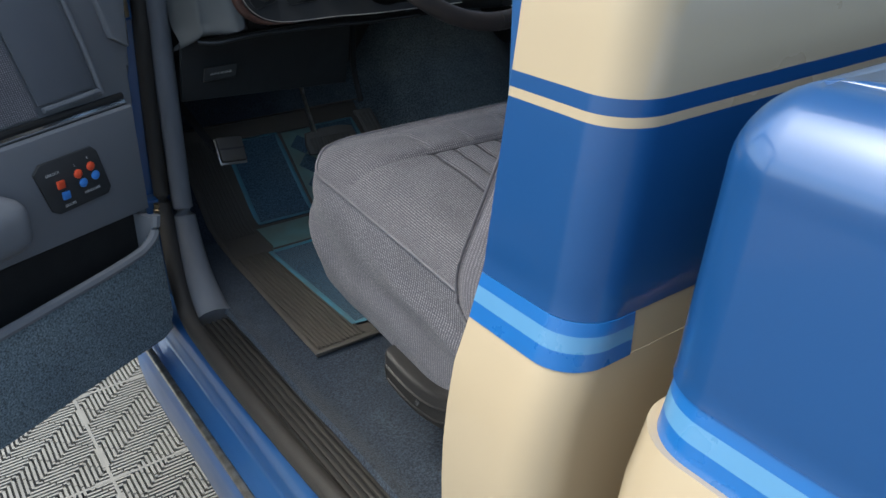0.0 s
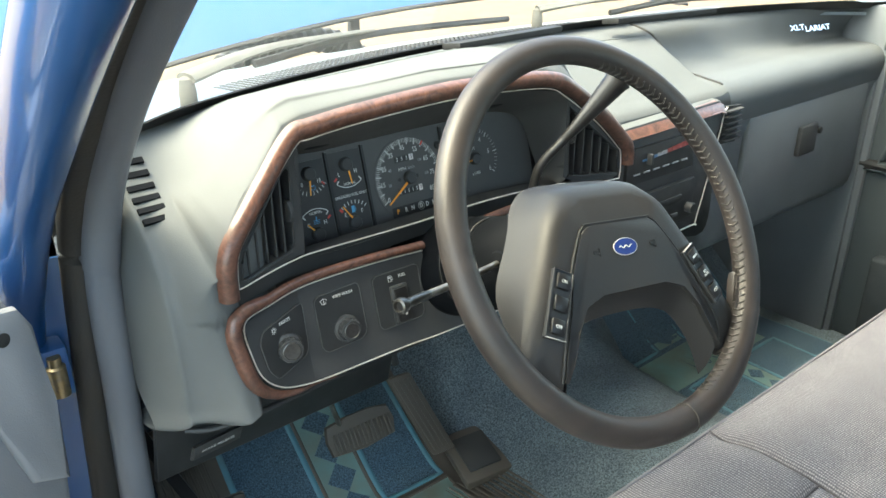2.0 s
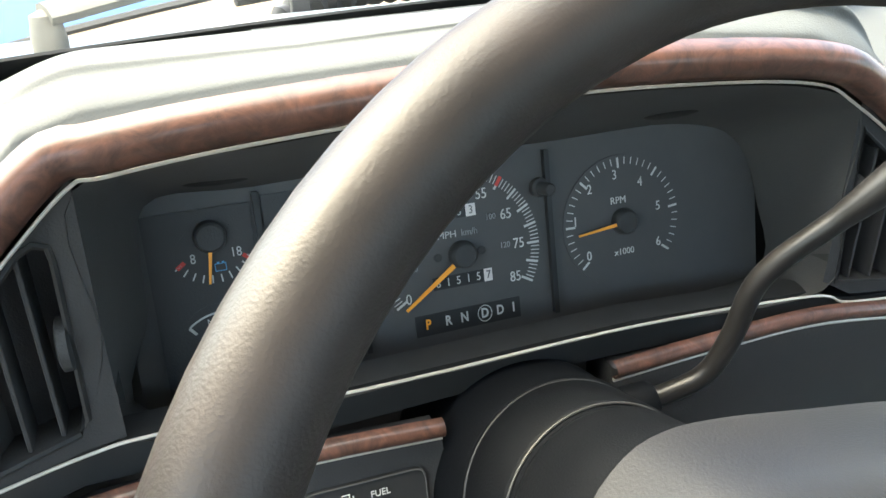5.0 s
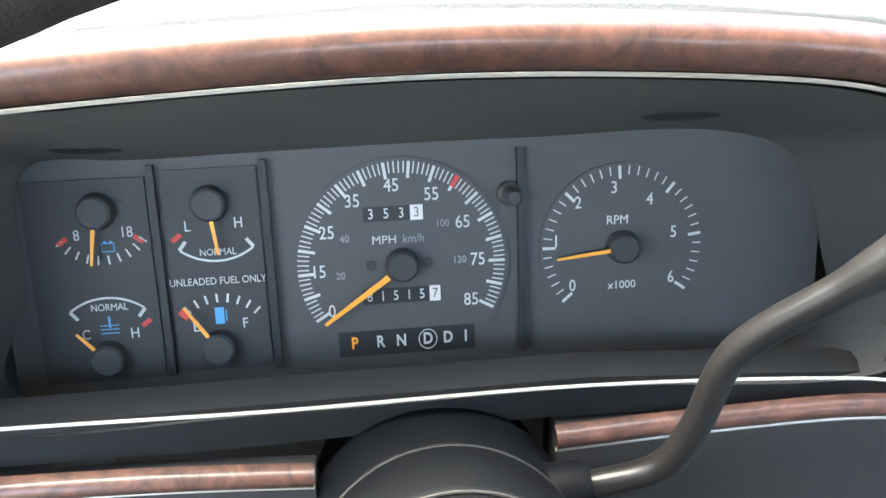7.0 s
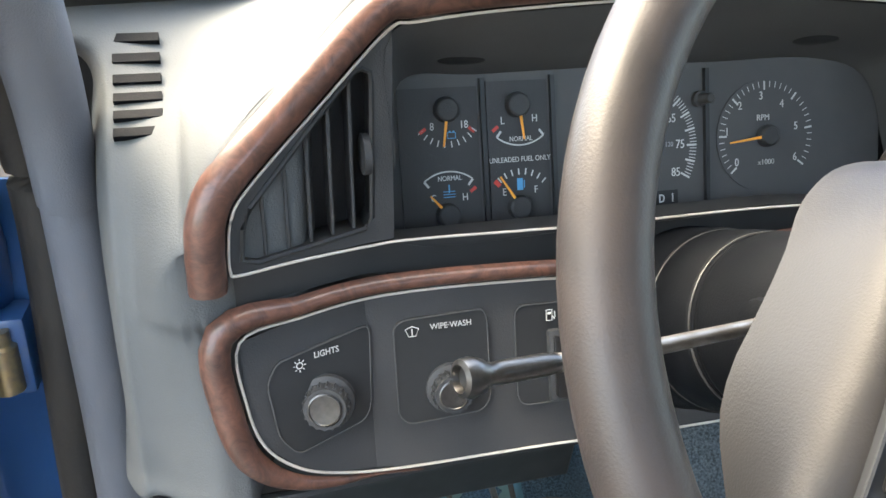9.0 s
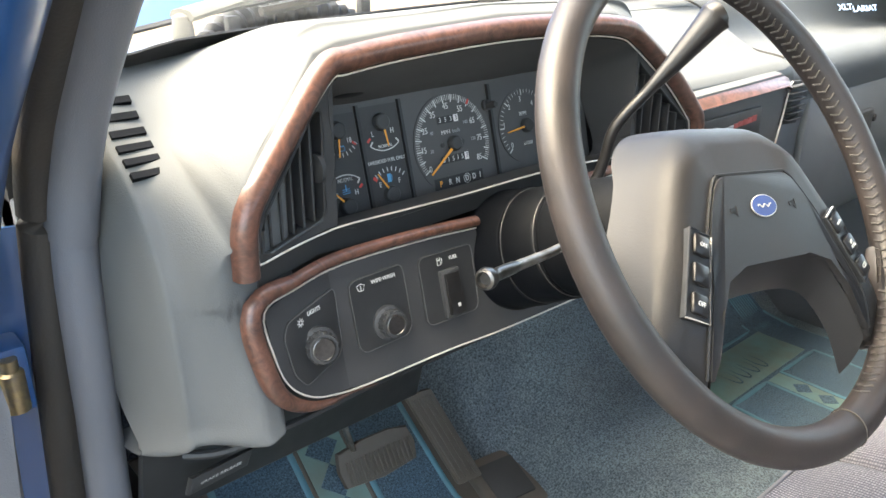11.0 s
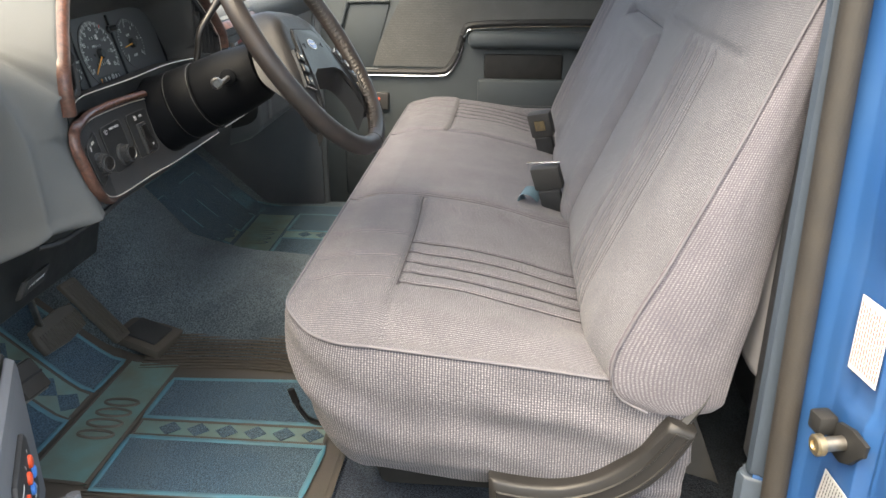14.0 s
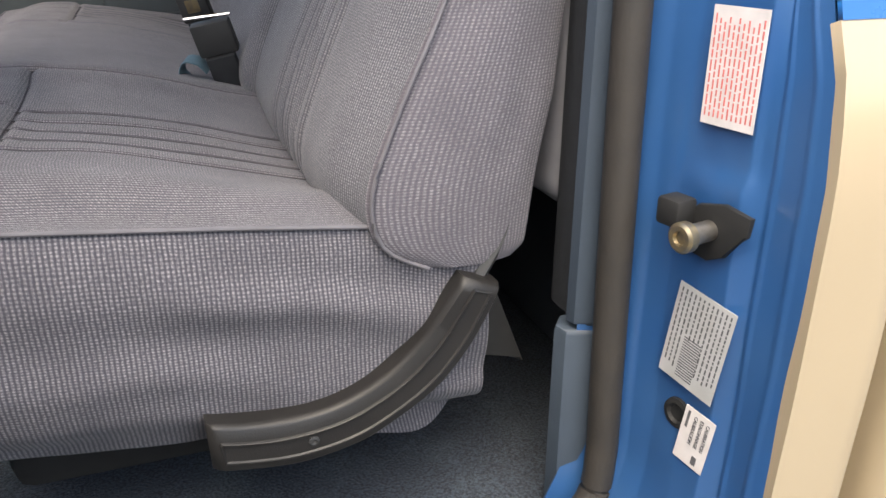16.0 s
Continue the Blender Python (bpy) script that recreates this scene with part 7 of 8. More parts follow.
attach(part("screw", lathe(bmesh.new(), [(0.0050, 0), (0.0050, 0.002), (0.003, 0.0028), (0.0015, 0.0018)], (0.0612, 0.796, 0.761), (-1, 0, 0), 14), BLACK), rec)
attach(part("hinge_arm", tube(bmesh.new(), smooth_path([(0.095, 0.632, 0.885), (0.10, 0.612, 0.915), (0.105, 0.60, 0.95)], 5), 0.016, 8, flat=0.6), BLACK), rec)
attach(part("seat_bracket", prism(bmesh.new(), [(0.12, 0.64, 0.88), (0.12, 0.606, 0.874), (0.12, 0.594, 0.845), (0.12, 0.561, 0.762), (0.12, 0.590, 0.778), (0.12, 0.65, 0.79)], (0.02, 0, 0), 0.003), RUBBER_BLACK), rec)
# seat slide lever at the front
attach(tagged(part("slide_lever", tube(bmesh.new(), smooth_path([(0.300, 1.05, 0.715), (0.295, 1.13, 0.712), (0.283, 1.187, 0.720), (0.274, 1.207, 0.750), (0.269, 1.219, 0.791)], 8), 0.0065, 8, flat=0.7), LEVER), "bent black seat slide lever"), seat)

# ---- seat belts between cushion and backrest ----
def belt_buckle(name, label, x, y, z, lean, with_tab):
    b = thing(name, label, "seat belt", (x, y, z), group="seat belt buckles")
    m = pose(x, y, z, *lean)
    bm_ = bmesh.new()
    prism(bm_, [m @ Vector(p) for p in ((-0.024, 0, -0.055), (0.024, 0, -0.055), (0.022, 0.004, 0.01), (-0.022, 0.004, 0.01))], m.to_3x3() @ Vector((0, 0.016, 0)), 0.003)
    attach(part("strap", bm_, BELT), b)
    if with_tab:
        attach(part("buckle", boxed((-0.029, -0.010, 0.01), (0.029, 0.018, 0.075), 0.005, 2, m), BLACK), b)
        attach(tagged(part("release_button", boxed((-0.013, 0.017, 0.03), (0.013, 0.0205, 0.056), 0.002, 2, m), BRASS), "pale release button"), b)
    else:
        attach(part("tongue_cover", boxed((-0.030, -0.008, 0.01), (0.030, 0.014, 0.062), 0.005, 2, m), BLACK), b)
        attach(tagged(part("tongue", tube(bmesh.new(), [m @ Vector((-0.034, 0.003, 0.066)), m @ Vector((0.034, 0.003, 0.072))], 0.0024, 8), CHROME), "chrome buckle bar"), b)
        loop = smooth_path([m @ Vector(p) for p in ((0.026, 0.014, -0.030), (0.046, 0.020, -0.020), (0.060, 0.022, 0.000), (0.050, 0.020, 0.018), (0.034, 0.014, 0.010), (0.026, 0.008, -0.010))], 6)
        across = m.to_3x3() @ Vector((0.0, 1.0, 0.15))
        ob_ = attach(sheet("loose_webbing", lambda u, v: loop[round(u * (len(loop) - 1))] + across * (v - 0.5) * 0.040, len(loop) - 1, 2, BELT_BLUE, thick=0.0015), b)
        tagged(ob_, "folded blue webbing")
    return b


belt_buckle("seat_belt_buckle", "black seat belt tongue with chrome bar and blue webbing", 0.735, 0.785, 0.995, (-16, 12, 72), False)
belt_buckle("seat_belt_buckle", "black seat belt buckle with pale release button", 1.165, 0.785, 0.998, (-14, 12, 72), True)

# ---- floor mats ----
def toe_rise(y):
    return 0.45 * (y - 1.70 + math.hypot(y - 1.70, 0.022))


def mat_slab(name, pts, lift, thick_, mat, parent, n=7, label=""):
    """A flat piece that follows the floor: a grid between the four corner points."""
    a, b, c, d = [Vector((x, y, 0)) for x, y in pts]

    def fn(u, v):
        p = a.lerp(b, u).lerp(d.lerp(c, u), v)
        y = p.y
        z = FLOOR + toe_rise(y) + lift + 0.0015 * noise.noise(Vector((p.x * 12, y * 12, 1)))
        return Vector((p.x, y, z))
    ob = attach(sheet(name, fn, n, max(8, n * 5), mat, thick=thick_), parent)
    return tagged(ob, label) if label else ob


def frame_slab(name, pts, w, lift, mat, parent):
    """A raised border just inside the four corners."""
    q = [Vector((x, y, 0)) for x, y in pts]
    path = []
    for i in range(4):
        for k in range(8):
            p = q[i].lerp(q[(i + 1) % 4], k / 8)
            z = FLOOR + toe_rise(p.y) + lift
            path.append(Vector((p.x, p.y, z)))
    return attach(part(name, tube(bmesh.new(), path, w, 6, closed=True, flat=0.35, up=(0, 0, 1)), mat), parent)


def floor_mat(x_off, mirrored, label):
    fx = (lambda x: x_off - x) if mirrored else (lambda x: x_off + x)
    base = thing("floor_mat", label, "floor mat", (fx(0.35), 1.5, FLOOR), group="floor mats")
    q = lambda pts: [(fx(x), y) for x, y in pts]
    rub = MAT_PILE if mirrored else MAT_RUBBER
    mat_slab("rubber_base", q([(0.086, 1.150), (0.640, 1.150), (0.640, 1.905), (0.120, 1.905)]), 0.003, 0.006, rub, base, 12)
    pieces = (
        ("pile_insert", [(0.186, 1.195), (0.328, 1.185), (0.330, 1.548), (0.182, 1.546)], MAT_PILE),
        ("pile_insert", [(0.394, 1.190), (0.544, 1.23), (0.528, 1.546), (0.392, 1.548)], MAT_PILE),
        ("pile_insert", [(0.219, 1.686), (0.357, 1.684), (0.357, 1.865), (0.225, 1.865)], MAT_PILE),
        ("pile_insert", [(0.462, 1.684), (0.585, 1.680), (0.572, 1.865), (0.462, 1.865)], MAT_PILE),
        ("diamond_strip", [(0.337, 1.188), (0.386, 1.190), (0.385, 1.548), (0.338, 1.548)], MAT_TEAL),
        ("diamond_strip", [(0.366, 1.684), (0.453, 1.684), (0.453, 1.865), (0.366, 1.865)], MAT_TEAL),
        ("cross_band", [(0.195, 1.560), (0.590, 1.556), (0.590, 1.668), (0.200, 1.672)], MAT_TEAL),
    )
    for name, pts, mat in pieces:
        mat_slab(name, q(pts), 0.0065, 0.003, mat, base)
        if name == "pile_insert":
            frame_slab("cyan_border", q(pts), 0.0055, 0.0085, MAT_CYAN, base)
        else:
            frame_slab("rubber_border", q(pts), 0.004, 0.0075, rub, base)
    for x0, x1, ys, n in ((0.3615, 0, 1.215, 6), (0.4095, 0, 1.705, 4)):
        for k in range(n):
            y = ys + k * (0.054 if n == 6 else 0.042)
            h = 0.020 if n == 6 else 0.030
            dl = [(fx(x0), y - 0.021), (fx(x0 + h), y), (fx(x0), y + 0.021), (fx(x0 - h), y)]
            mat_slab("diamond", dl, 0.0085, 0.002, MAT_PILE, base, 2)
    # ribs beside the inserts
    bm_ = bmesh.new()
    for k in range(12):
        x = 0.096 + k * 0.0082
        tube(bm_, [Vector((fx(x + 0.03 * step(y, 1.5, 1.9)), y, FLOOR + toe_rise(y) + 0.006)) for y in (1.16, 1.3, 1.45, 1.56)], 0.0022, 5)
    for k in range(12):
        x = 0.563 + k * 0.009
        tube(bm_, [Vector((fx(x + 0.025 * math.sin((y - 1.2) * 7)), y, FLOOR + 0.007 + 0.0022 * k)) for y in (1.18, 1.26, 1.34, 1.42, 1.5, 1.58, 1.64)], 0.0022, 5)
    for k in range(9):
        x = 0.125 + k * 0.009
        tube(bm_, [Vector((fx(x), y, FLOOR + toe_rise(y) + 0.006)) for y in (1.66, 1.70, 1.80, 1.88)], 0.0022, 5)
    o = attach(part("ribs", bm_, MAT_CYAN if mirrored else MAT_RUBBER), base)
    tagged(o, "moulded mat ribs" if mirrored else "dusty brown rubber ribs", kind="stuff")
    frame_slab("rim", q([(0.086, 1.150), (0.640, 1.150), (0.640, 1.905), (0.120, 1.905)]), 0.006, 0.006, MAT_CYAN if mirrored else MAT_RUBBER, base)
    bm_ = bmesh.new()
    for k in range(4):
        path = [Vector((fx(0.33 + k * 0.035 + 0.012 * math.cos(a)), 1.613 + 0.034 * math.sin(a), FLOOR + 0.0085)) for a in [j / 16 * math.tau for j in range(16)]]
        tube(bm_, path, 0.003, 5, closed=True)
    attach(part("raised_mark", bm_, rub), base)
    return base


floor_mat(0.0, False, "dusty blue and teal carpeted rubber driver's floor mat with diamonds")
floor_mat(1.72, True, "blue and teal carpeted rubber passenger floor mat with diamonds")

# ---- passenger door, closed ----
pdoor = thing("passenger_door", "closed passenger door with grey cloth panel and chrome strip", "car door", (1.78, 1.0, 0.6))
PX = 1.706


def pd(name, bm_, mat, label="", parent=pdoor):
    ob = attach(part(name, bm_, mat), parent)
    return tagged(ob, label) if label else ob


pd("door_shell", boxed((1.745, 0.50, 0.55), (1.83, 1.52, 1.36), 0.02), PAINT_BLUE)
pd("inner_panel", boxed((PX + 0.006, 0.52, 0.60), (1.75, 1.50, 1.33), 0.012), VINYL_DOOR_SHADED, "blue-grey moulded door panel")
pd("top_roll", tube(bmesh.new(), [Vector((1.725, 0.52, 1.335)), Vector((1.725, 1.50, 1.335))], 0.028, 12, flat=0.8), VINYL_DOOR_SHADED)
pd("map_panel", prism(bmesh.new(), [(PX + 0.001, 1.445, 1.082), (PX + 0.001, 1.385, 1.275), (PX + 0.001, 1.262, 1.278), (PX + 0.001, 1.322, 1.082)], (0.008, 0, 0), 0.003), VINYL_DOOR_SHADED, "smooth grey corner panel")
pd("panel_bead", tube(bmesh.new(), smooth_path([(PX - 0.001, 1.305, 1.078), (PX - 0.001, 1.445, 1.076), (PX - 0.001, 1.455, 1.086), (PX - 0.001, 1.398, 1.272), (PX - 0.001, 1.388, 1.283), (PX - 0.001, 1.262, 1.286)], 5), 0.0055, 8), VINYL_DOOR_SHADED)


def door_cloth(u, v):
    y = lerp(1.31, 0.55, u)
    z0 = table(y, (0.55, 1.00, 1.035, 1.06, 1.09, 1.31), (1.225, 1.222, 1.20, 1.12, 1.085, 1.088))
    y2 = y + (0.055 * (1 - v) - 0.03) * step(y, 1.2, 1.31)
    return Vector((PX + 0.002, lerp(y2 + 0.0, y2 - 0.05, v) if u < 0.02 else lerp(y2, y2 - 0.05 * (1 - u), v), lerp(z0, 1.288, v)))


tagged(attach(sheet("cloth_insert", door_cloth, 60, 16, CLOTH_DOOR_SHADED), pdoor), "grey woven door insert")
strip = smooth_path([(PX - 0.002, 1.50, 1.056), (PX - 0.002, 1.30, 1.058), (PX - 0.002, 1.12, 1.058), (PX - 0.002, 1.075, 1.070), (PX - 0.002, 1.045, 1.12), (PX - 0.002, 1.025, 1.185), (PX - 0.002, 0.99, 1.205), (PX - 0.002, 0.80, 1.212), (PX - 0.002, 0.55, 1.215)], 6)
pd("chrome_strip", tube(bmesh.new(), strip, 0.0036, 8), CHROME, "chrome strip over the armrest")
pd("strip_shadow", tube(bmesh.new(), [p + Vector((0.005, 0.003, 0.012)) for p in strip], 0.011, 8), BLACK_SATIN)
pd("armrest", boxed((PX - 0.040, 0.55, 1.148), (PX + 0.02, 1.015, 1.198), 0.020, 4), VINYL_DOOR_SHADED, "blue-grey padded armrest")
# no hollow is cut here: a black slab gives the pull recess its shade
pd("pull_recess_shade", boxed((PX + 0.000, 0.72, 1.050), (PX + 0.0085, 0.965, 1.128), 0.006), RUBBER_BLACK, "black slab for the shade of the door pull recess")
pd("lower_ledge", boxed((PX - 0.016, 0.55, 0.955), (PX + 0.01, 0.985, 1.052), 0.010, 3), VINYL_DOOR_SHADED)
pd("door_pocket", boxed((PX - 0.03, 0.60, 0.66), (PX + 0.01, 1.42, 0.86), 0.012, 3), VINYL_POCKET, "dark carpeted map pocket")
sw = pd("switch_plate", boxed((PX - 0.006, 1.272, 0.945), (PX + 0.01, 1.378, 1.003), 0.006, 3), BLACK, "black window switch plate")
for y in (1.345, 1.305):
    for z, mat in ((0.983, BUTTON_RED), (0.965, BUTTON_BLUE)):
        attach(part("switch_button", lathe(bmesh.new(), [(0.0055, 0), (0.0055, 0.002), (0.0035, 0.003)], (PX - 0.005, y, z), (-1, 0, 0), 14), mat), sw)
o = pd("side_window", boxed((1.765, 0.55, 1.36), (1.770, 1.30, 1.78)), GLASS, "clear side window")
o.visible_shadow = False
pd("window_frame", tube(bmesh.new(), smooth_path([(1.77, 0.53, 1.36), (1.76, 0.53, 1.76), (1.755, 0.60, 1.79), (1.755, 0.98, 1.79), (1.77, 1.12, 1.66), (1.785, 1.45, 1.37)], 6), 0.028, 8), PAINT_BLUE)
pd("window_seal", boxed((1.752, 0.55, 1.345), (1.778, 1.46, 1.368), 0.004), RUBBER_BLACK)

# ---- driver's door, standing open ----
ddoor = thing("driver_door", "open driver's door with grey vinyl panel, cloth insert and map pocket", "car door", (-0.1, 1.45, 0.55))
DP, DD, DNN = Vector((-0.143, 1.413, 0)), Vector((-0.88, -0.475, 0)).normalized(), Vector((0.475, -0.88, 0)).normalized()


def dr(s, z, out=0.0):
    return DP + DD * s + DNN * out + Vector((0, 0, z))




def dd(name, bm_, mat, label="", parent=ddoor):
    ob = attach(part(name, bm_, mat), parent)
    return tagged(ob, label) if label else ob


def dbox(s0, s1, z0, z1, o0, o1, bevel=0.005, seg=3):
    bm_ = box(bmesh.new(), (s0, o0, z0), (s1, o1, z1), bevel, seg)
    m = Matrix(((DD.x, DNN.x, 0, DP.x), (DD.y, DNN.y, 0, DP.y), (0, 0, 1, 0), (0, 0, 0, 1)))
    bmesh.ops.transform(bm_, matrix=m, verts=bm_.verts)
    return bm_


def dprism(pts, o0, depth, bevel=0.0):
    return prism(bmesh.new(), [dr(s, z, o0) for s, z in pts], DNN * depth, bevel)


dd("door_shell", dbox(-0.085, 1.02, 0.58, 1.33, -0.13, -0.045, 0.02), PAINT_BLUE, "blue door shell")
dd("door_edge", dbox(-0.090, -0.072, 0.60, 1.30, -0.11, -0.035, 0.006), PAINT_JAMB, "blue painted door edge")
dd("inner_panel", dprism([(-0.064, 0.62), (-0.070, 1.045), (-0.096, 1.095), (-0.104, 1.17), (-0.096, 1.285), (-0.080, 1.328), (-0.049, 1.348), (0.02, 1.345), (0.98, 1.33), (0.98, 0.62)], -0.045, 0.043, 0.012), VINYL_DOOR_LIT, "blue-grey moulded door panel")
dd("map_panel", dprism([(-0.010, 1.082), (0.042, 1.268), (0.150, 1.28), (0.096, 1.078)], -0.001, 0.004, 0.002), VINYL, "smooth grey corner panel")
dd("panel_bead", tube(bmesh.new(), smooth_path([dr(s, z, 0.003) for s, z in ((0.15, 1.287), (0.040, 1.276), (0.028, 1.262), (-0.018, 1.085), (-0.008, 1.074), (0.09, 1.070))], 5), 0.0045, 8), VINYL_DOOR_LIT)


def dcloth(u, v):
    s = lerp(0.100, 0.75, u)
    return dr(s + 0.055 * v * (1 - u), lerp(1.064, 1.285, v), 0.0025)


tagged(attach(sheet("cloth_insert", dcloth, 30, 10, CLOTH_DOOR_LIT), ddoor), "grey woven door insert")
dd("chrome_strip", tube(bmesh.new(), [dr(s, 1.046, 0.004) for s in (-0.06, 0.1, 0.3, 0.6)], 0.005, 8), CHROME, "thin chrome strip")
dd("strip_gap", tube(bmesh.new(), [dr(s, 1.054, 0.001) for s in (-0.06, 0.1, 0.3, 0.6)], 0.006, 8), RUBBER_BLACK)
dd("arm_roll", dprism([(-0.062, 0.852), (-0.066, 1.040), (0.60, 1.040), (0.60, 0.89)], -0.002, 0.022, 0.010), VINYL_DOOR_LIT, "blue-grey lower door moulding")
dd("armrest", dbox(0.19, 0.75, 0.90, 0.985, 0.0, 0.075, 0.03, 4), VINYL_DOOR_LIT, "padded armrest")
pl = dd("switch_plate", dprism([(0.148, 0.990), (0.135, 1.002), (0.040, 1.002), (0.030, 0.992), (0.016, 0.926), (0.024, 0.916), (0.118, 0.916), (0.130, 0.924)], 0.020, 0.006, 0.002), BLACK, "black window and lock switch plate with coloured buttons")
for s, z, mat, sq in ((0.108, 0.962, BUTTON_RED, 1), (0.103, 0.943, BUTTON_BLUE, 1), (0.074, 0.968, BUTTON_RED, 0), (0.068, 0.951, BUTTON_BLUE, 0), (0.049, 0.972, BUTTON_RED, 0), (0.043, 0.955, BUTTON_BLUE, 0)):
    if sq:
        bm = dbox(s - 0.0065, s + 0.0065, z - 0.0065, z + 0.0065, 0.025, 0.030, 0.0012, 2)
    else:
        bm = lathe(bmesh.new(), [(0.0072, 0), (0.0072, 0.003), (0.005, 0.0046)], dr(s, z, 0.0255), DNN, 16)
    attach(part("switch_button", bm, mat), pl)
for text, s, z in (("UNLOCK", 0.118, 0.982), ("DOORS", 0.098, 0.926), ("WINDOWS", 0.054, 0.934), ("L", 0.077, 0.983), ("R", 0.052, 0.987)):
    attach(writing(text, 0.0062, plane(dr(s, z, 0.0268), -DD, (0, 0, 1)), WHITE, None, "lettering", 0.95), pl)
# map pocket: carpeted front, and a black sheet standing in for its mouth's shade
dd("pocket_mouth_shade", dprism([(-0.046, 0.850), (-0.044, 0.70), (0.75, 0.68), (0.75, 0.885)], -0.001, 0.003), RUBBER_BLACK, "black sheet for the shade in the map pocket opening")
dd("pocket_front", dprism([(-0.040, 0.848), (-0.032, 0.822), (-0.012, 0.806), (0.03, 0.798), (0.70, 0.790), (0.70, 0.625), (0.10, 0.622), (-0.010, 0.618), (-0.028, 0.625), (-0.042, 0.66)], 0.040, 0.012, 0.004), CARPET_FADED, "dark carpeted map pocket front")
dd("pocket_side", dprism([(-0.044, 0.66), (-0.046, 0.850), (-0.036, 0.850), (-0.030, 0.66)], 0.0, 0.044, 0.003), VINYL_DOOR_LIT)
dd("pocket_floor", dprism([(-0.042, 0.62), (-0.042, 0.64), (0.70, 0.64), (0.70, 0.62)], 0.0, 0.044, 0.003), CARPET_FADED)
dd("pocket_lip", tube(bmesh.new(), smooth_path([dr(s, z, 0.049) for s, z in ((-0.042, 0.854), (-0.033, 0.824), (-0.012, 0.808), (0.03, 0.800), (0.20, 0.796), (0.70, 0.792))], 6), 0.0085, 8), VINYL_DOOR_LIT)
dd("corner_moulding", dprism([(-0.040, 1.332), (-0.080, 1.322), (-0.091, 1.300), (-0.094, 1.22), (-0.091, 1.128), (-0.055, 1.149), (-0.036, 1.224), (-0.029, 1.306)], -0.006, 0.015, 0.006), VINYL_DOOR_LIT, "raised vinyl corner moulding")
attach(part("screw", lathe(bmesh.new(), [(0.0065, 0), (0.0065, 0.0015), (0.002, 0.002)], dr(-0.058, 1.302, 0.0088), DNN, 12), RUBBER_BLACK), ddoor)
# window frame, glass and seal
frame_pts = [(-0.040, 1.33), (-0.020, 1.42), (0.012, 1.50), (0.12, 1.66), (0.26, 1.80), (0.92, 1.82), (0.97, 1.36)]
dd("window_frame", tube(bmesh.new(), smooth_path([dr(s, z, -0.075) for s, z in frame_pts], 6), 0.030, 10), PAINT_BLUE, "blue window frame")
dd("window_seal", tube(bmesh.new(), smooth_path([dr(s, z, -0.055) for s, z in ((0.60, 1.350), (0.10, 1.352), (0.040, 1.372), (0.020, 1.405), (0.035, 1.46), (0.13, 1.62), (0.27, 1.77), (0.60, 1.785))], 6), 0.010, 8), RUBBER, "black window rubber")
o = dd("side_window", dprism([(0.04, 1.35), (0.02, 1.41), (0.14, 1.62), (0.28, 1.78), (0.92, 1.79), (0.95, 1.36)], -0.080, 0.004), GLASS, "clear side window")
o.visible_shadow = False
# hinges and door check between door and pillar
for z in (0.78, 1.18):
    h = dd("hinge", boxed((-0.060, 1.560, z - 0.03), (-0.018, 1.598, z + 0.03), 0.004), PAINT_JAMB, "blue painted steel door hinge")
    attach(part("pin", lathe(bmesh.new(), [(0.006, -0.024), (0.010, -0.022), (0.010, 0.012), (0.007, 0.014), (0.007, 0.024)], (-0.034, 1.556, z), (0, 0, 1), 14), BRASS), h)

# ---- things on the B-pillar ----
def jamb_plane(x, z, out=0.0015):
    k = max(range(100), key=lambda i: -abs(jamb(i / 99, (z - 0.56) / 1.10).x - x))
    p = jamb(k / 99, (z - 0.56) / 1.10)
    q0, q1 = jamb(max(k - 6, 0) / 99, (z - 0.56) / 1.10), jamb(min(k + 6, 99) / 99, (z - 0.56) / 1.10)
    r = (q0 - q1).normalized()
    m = plane(p, r * -1, (0, 0, 1))
    n = Vector((m[0][2], m[1][2], m[2][2]))
    if n.y < 0:
        m = plane(p, r, (0, 0, 1))
        n = Vector((m[0][2], m[1][2], m[2][2]))
    m.translation = p + n * out
    return m


def sticker(name, label, x, z, w, h, turn, mat, rows, ink, bars_w=0.86):
    t = thing(name, label, "sticker", (x, 0.5, z), group="pillar stickers")
    m = jamb_plane(x, z, 0.004) @ pose(0, 0, 0, 0, 0, turn)
    attach(part("label_sheet", boxed((-w / 2, -h / 2, -0.0003), (w / 2, h / 2, 0.0003), 0, 1, m), mat, smooth=False), t)
    random.seed(int(1000 * abs(x * z)))
    for a, b, c, d in rows(w, h):
        attach(part("print_bar", boxed((a, c, 0.0003), (b, d, 0.0006), 0, 1, m), ink, smooth=False), t)
    return t


def dense(w, h):
    out = []
    n = 11
    for k in range(n):
        x = -w / 2 + w * (k + 0.8) / (n + 0.6)
        y = -h / 2 + 0.006
        while y < h / 2 - 0.012:
            ln = random.uniform(0.003, 0.009)
            out.append((x - w * 0.014, x + w * 0.014, y, min(y + ln, h / 2 - 0.006)))
            y += ln + 0.0014
    return out


def data_label(w, h):
    out = []
    for k in range(12):
        y = h / 2 - h * (k + 0.9) / 12.8
        x = -w / 2 + 0.004
        while x < w / 2 - 0.016:
            ln = random.uniform(0.002, 0.006)
            if not (k in (5, 6, 7, 8) and x > -0.002):
                out.append((x, min(x + ln, w / 2 - 0.004), y - 0.0007, y + 0.0007))
            x += ln + 0.0016
    for k in range(16):
        x = 0.0 + k * (w / 2 - 0.004) / 16
        out.append((x, x + 0.0009, -0.012, 0.006))
    return out


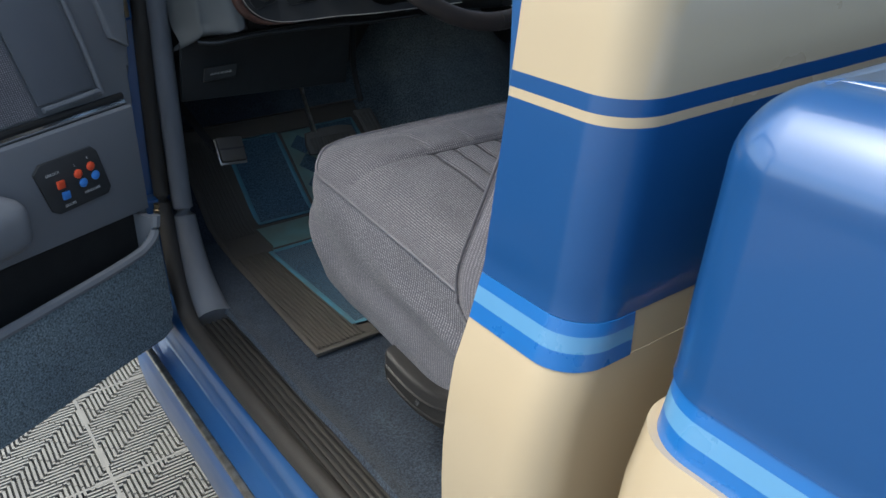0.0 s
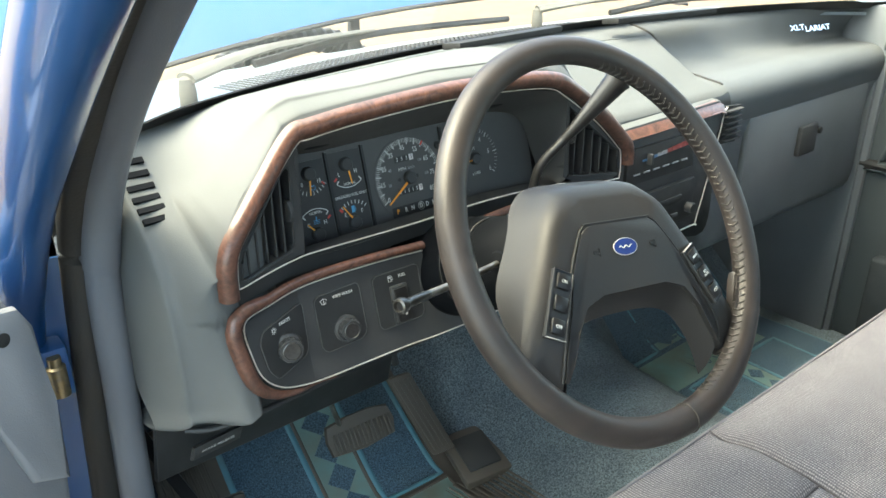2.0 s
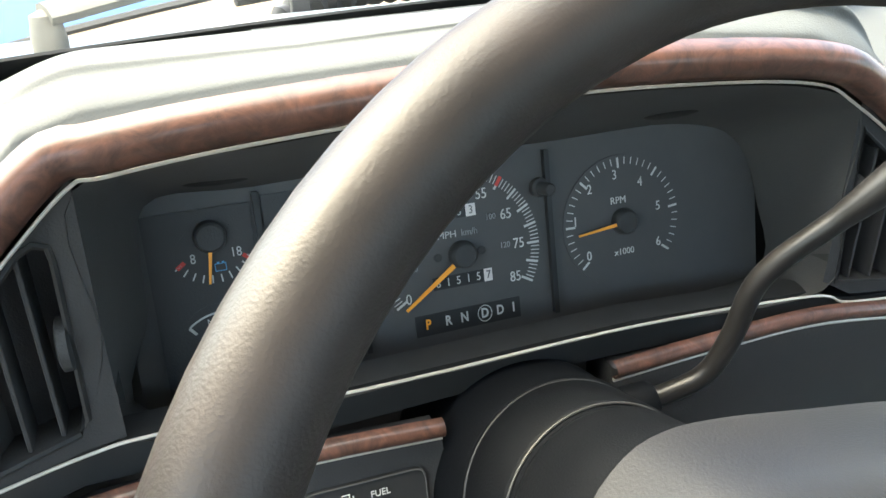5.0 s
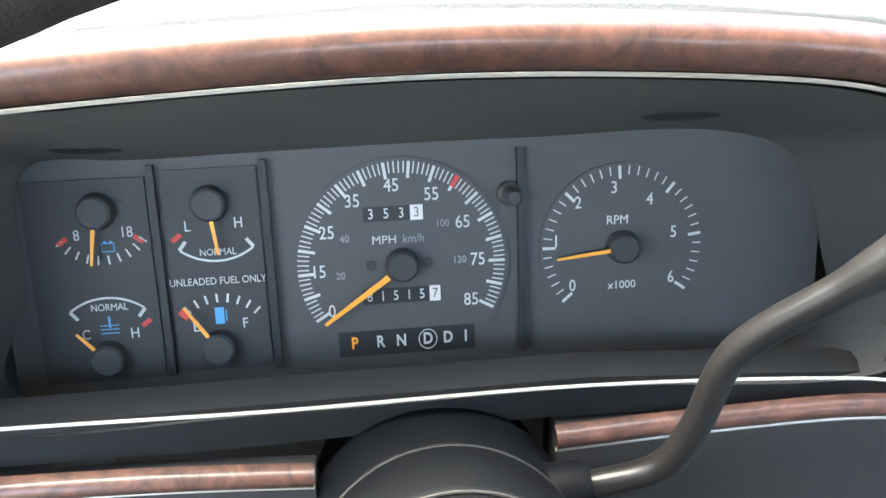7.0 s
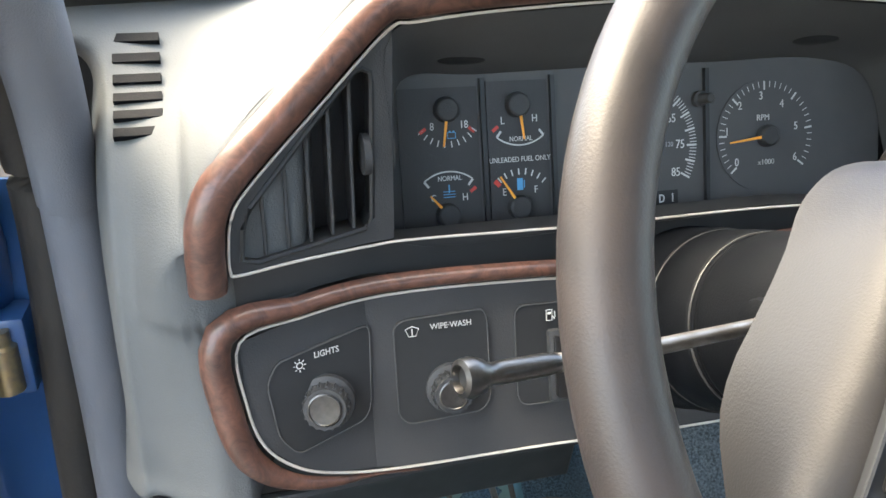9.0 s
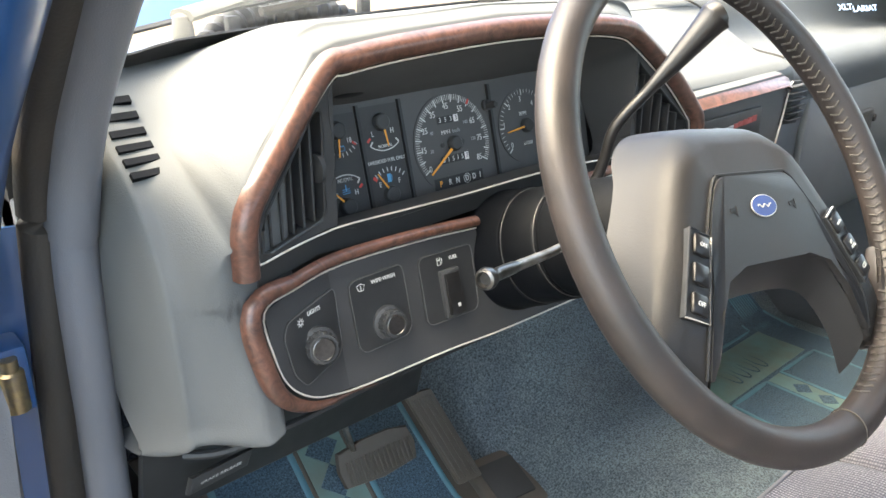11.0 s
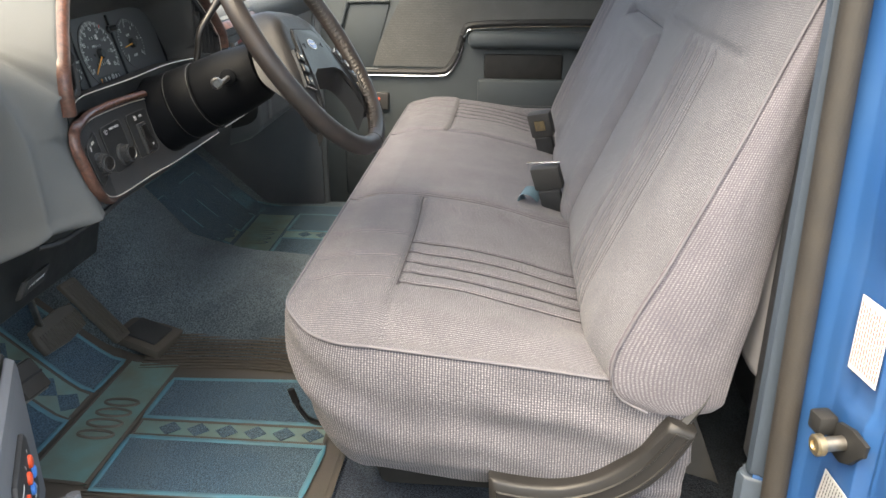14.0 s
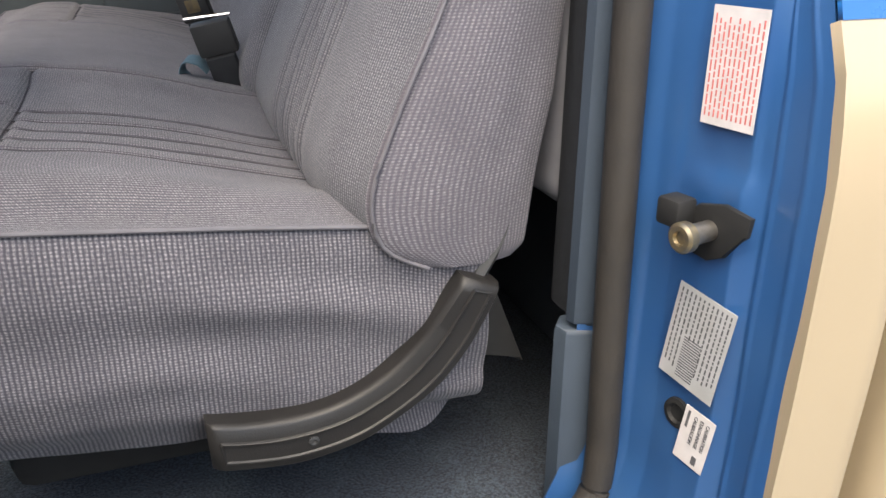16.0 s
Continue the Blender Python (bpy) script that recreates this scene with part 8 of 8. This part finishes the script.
sticker("warning_sticker", "white sticker with faded red print", -0.049, 1.090, 0.050, 0.088, 0, PAPER_WHITE, dense, INK_RED)
sticker("data_sticker", "silver-grey data sticker with black print and a barcode", -0.052, 0.862, 0.092, 0.060, -98, PAPER, data_label, INK)
small = sticker("small_sticker", "small white sticker with black print", -0.062, 0.770, 0.058, 0.032, -98, PAPER_WHITE, lambda w, h: [(w / 2 - 0.013, w / 2 - 0.004, 0.003, 0.008), (-w / 2 + 0.004, -w / 2 + 0.022, -0.0125, -0.0100)], INK)
sm = jamb_plane(-0.062, 0.770, 0.0046) @ pose(0, 0, 0, 0, 0, -98)
for k, text in enumerate(("CALIBRATION", "ETALONNAGE", "CALIBRACION")):
    attach(writing(text, 0.0050, sm @ Matrix.Translation((-0.008, 0.0095 - 0.0065 * k, 0)), INK, None, "lettering", 0.95), small)
strk = thing("door_striker", "worn brass-coloured door striker pin on a black plate", "striker", (-0.05, 0.52, 0.966))
sm = jamb_plane(-0.056, 0.966, 0.002)
bm = bmesh.new()
prism(bm, [sm @ Vector(p) for p in ((-0.030, 0.004, 0), (-0.014, 0.018, 0), (0.010, 0.024, 0), (0.036, 0.020, 0), (0.034, 0.004, 0), (0.022, -0.006, 0), (0.016, -0.018, 0), (0.0, -0.026, 0), (-0.016, -0.024, 0), (-0.028, -0.012, 0))], sm.to_3x3() @ Vector((0, 0, 0.006)), 0.0015)
attach(part("plate", bm, RUBBER_BLACK), strk)
attach(part("block", boxed((-0.040, -0.002, 0.003), (-0.016, 0.022, 0.026), 0.004, 2, sm), RUBBER_BLACK), strk)
ax = sm.to_3x3() @ Vector((0, 0, 1))
attach(part("pin", lathe(bmesh.new(), [(0.0085, 0.002), (0.0085, 0.030)], sm @ Vector((0, 0, 0)), ax, 20), STEEL), strk)
attach(part("pin_head", lathe(bmesh.new(), [(0.0085, 0.029), (0.0125, 0.031), (0.0125, 0.038), (0.010, 0.040), (0.006, 0.040), (0.005, 0.037)], sm @ Vector((0, 0, 0)), ax, 24), BRASS), strk)
plug = thing("rubber_plug", "round black rubber hole plug", "plug", (-0.04, 0.5, 0.783))
qm = jamb_plane(-0.040, 0.783, 0.0)
attach(part("plug_ring", lathe(bmesh.new(), [(0.015, 0), (0.0145, 0.003), (0.010, 0.004), (0.008, 0.001), (0.002, 0.0005)], qm @ Vector((0, 0, 0)), qm.to_3x3() @ Vector((0, 0, 1)), 24), RUBBER_BLACK), plug)

# ---- interlocking ventilated tiles under the door ----
CELL = 0.10
bm = bmesh.new()
TS = 0.40
for i in range(-4, 5):
    for j in range(-4, 5):
        if (i + j) % 2:
            continue
        cx, cy = i * CELL / 1.0 * 0.5 * 2 * 0.5, j * CELL * 0.5
        across = ((i - j) // 2) % 2 == 0
        for k in range(8):
            o = (k + 0.5) / 8 * 2 - 1
            half = CELL * 0.5 * (1 - abs(o)) - 0.0015
            if half < 0.003:
                continue
            t = o * CELL * 0.5
            if across:
                a, b = (cx - half, cy + t - 0.0034), (cx + half, cy + t + 0.0034)
            else:
                a, b = (cx + t - 0.0034, cy - half), (cx + t + 0.0034, cy + half)
            a = (max(a[0], -0.2), max(a[1], -0.2))
            b = (min(b[0], 0.2), min(b[1], 0.2))
            if b[0] - a[0] > 0.002 and b[1] - a[1] > 0.002:
                v = [bm.verts.new((x, y, z)) for z in (0.0, 0.012) for x, y in ((a[0], a[1]), (b[0], a[1]), (b[0], b[1]), (a[0], b[1]))]
                for f in ((4, 5, 6, 7), (0, 1, 5, 4), (1, 2, 6, 5), (2, 3, 7, 6), (3, 0, 4, 7)):
                    bm.faces.new([v[q] for q in f])
tile_mesh = bpy.data.meshes.new("tile")
for a, b in (((-0.2, -0.2), (0.2, -0.196)), ((-0.2, 0.196), (0.2, 0.2)), ((-0.2, -0.196), (-0.196, 0.196)), ((0.196, -0.196), (0.2, 0.196))):
    box(bm, (a[0], a[1], 0.0), (b[0], b[1], 0.0125))
bm.to_mesh(tile_mesh)
bm.free()
tile_mesh.materials.append(TILE)
# unseen dark slab, added to cut ground bounce on the left side
tagged(part("pavement", boxed((-9.0, -9.0, -0.06), (9.0, 3.3, -0.024)), BOUNCE_SLAB), "unseen dark slab under the tiles and the truck, added to cut bounced light", "pavement", kind="structure")
mat_base = part("tile_floor", boxed((-2.2, -0.6, -0.03), (0.6, 3.4, -0.012)), RUBBER_BLACK)
tagged(mat_base, "grey interlocking ventilated garage tiles laid on the ground", "floor tiles", kind="structure")
for i in range(7):
    for j in range(10):
        t = new("tile", tile_mesh)
        t.location = (-2.0 + i * TS, -0.4 + j * TS, -0.012)
        t.parent = mat_base
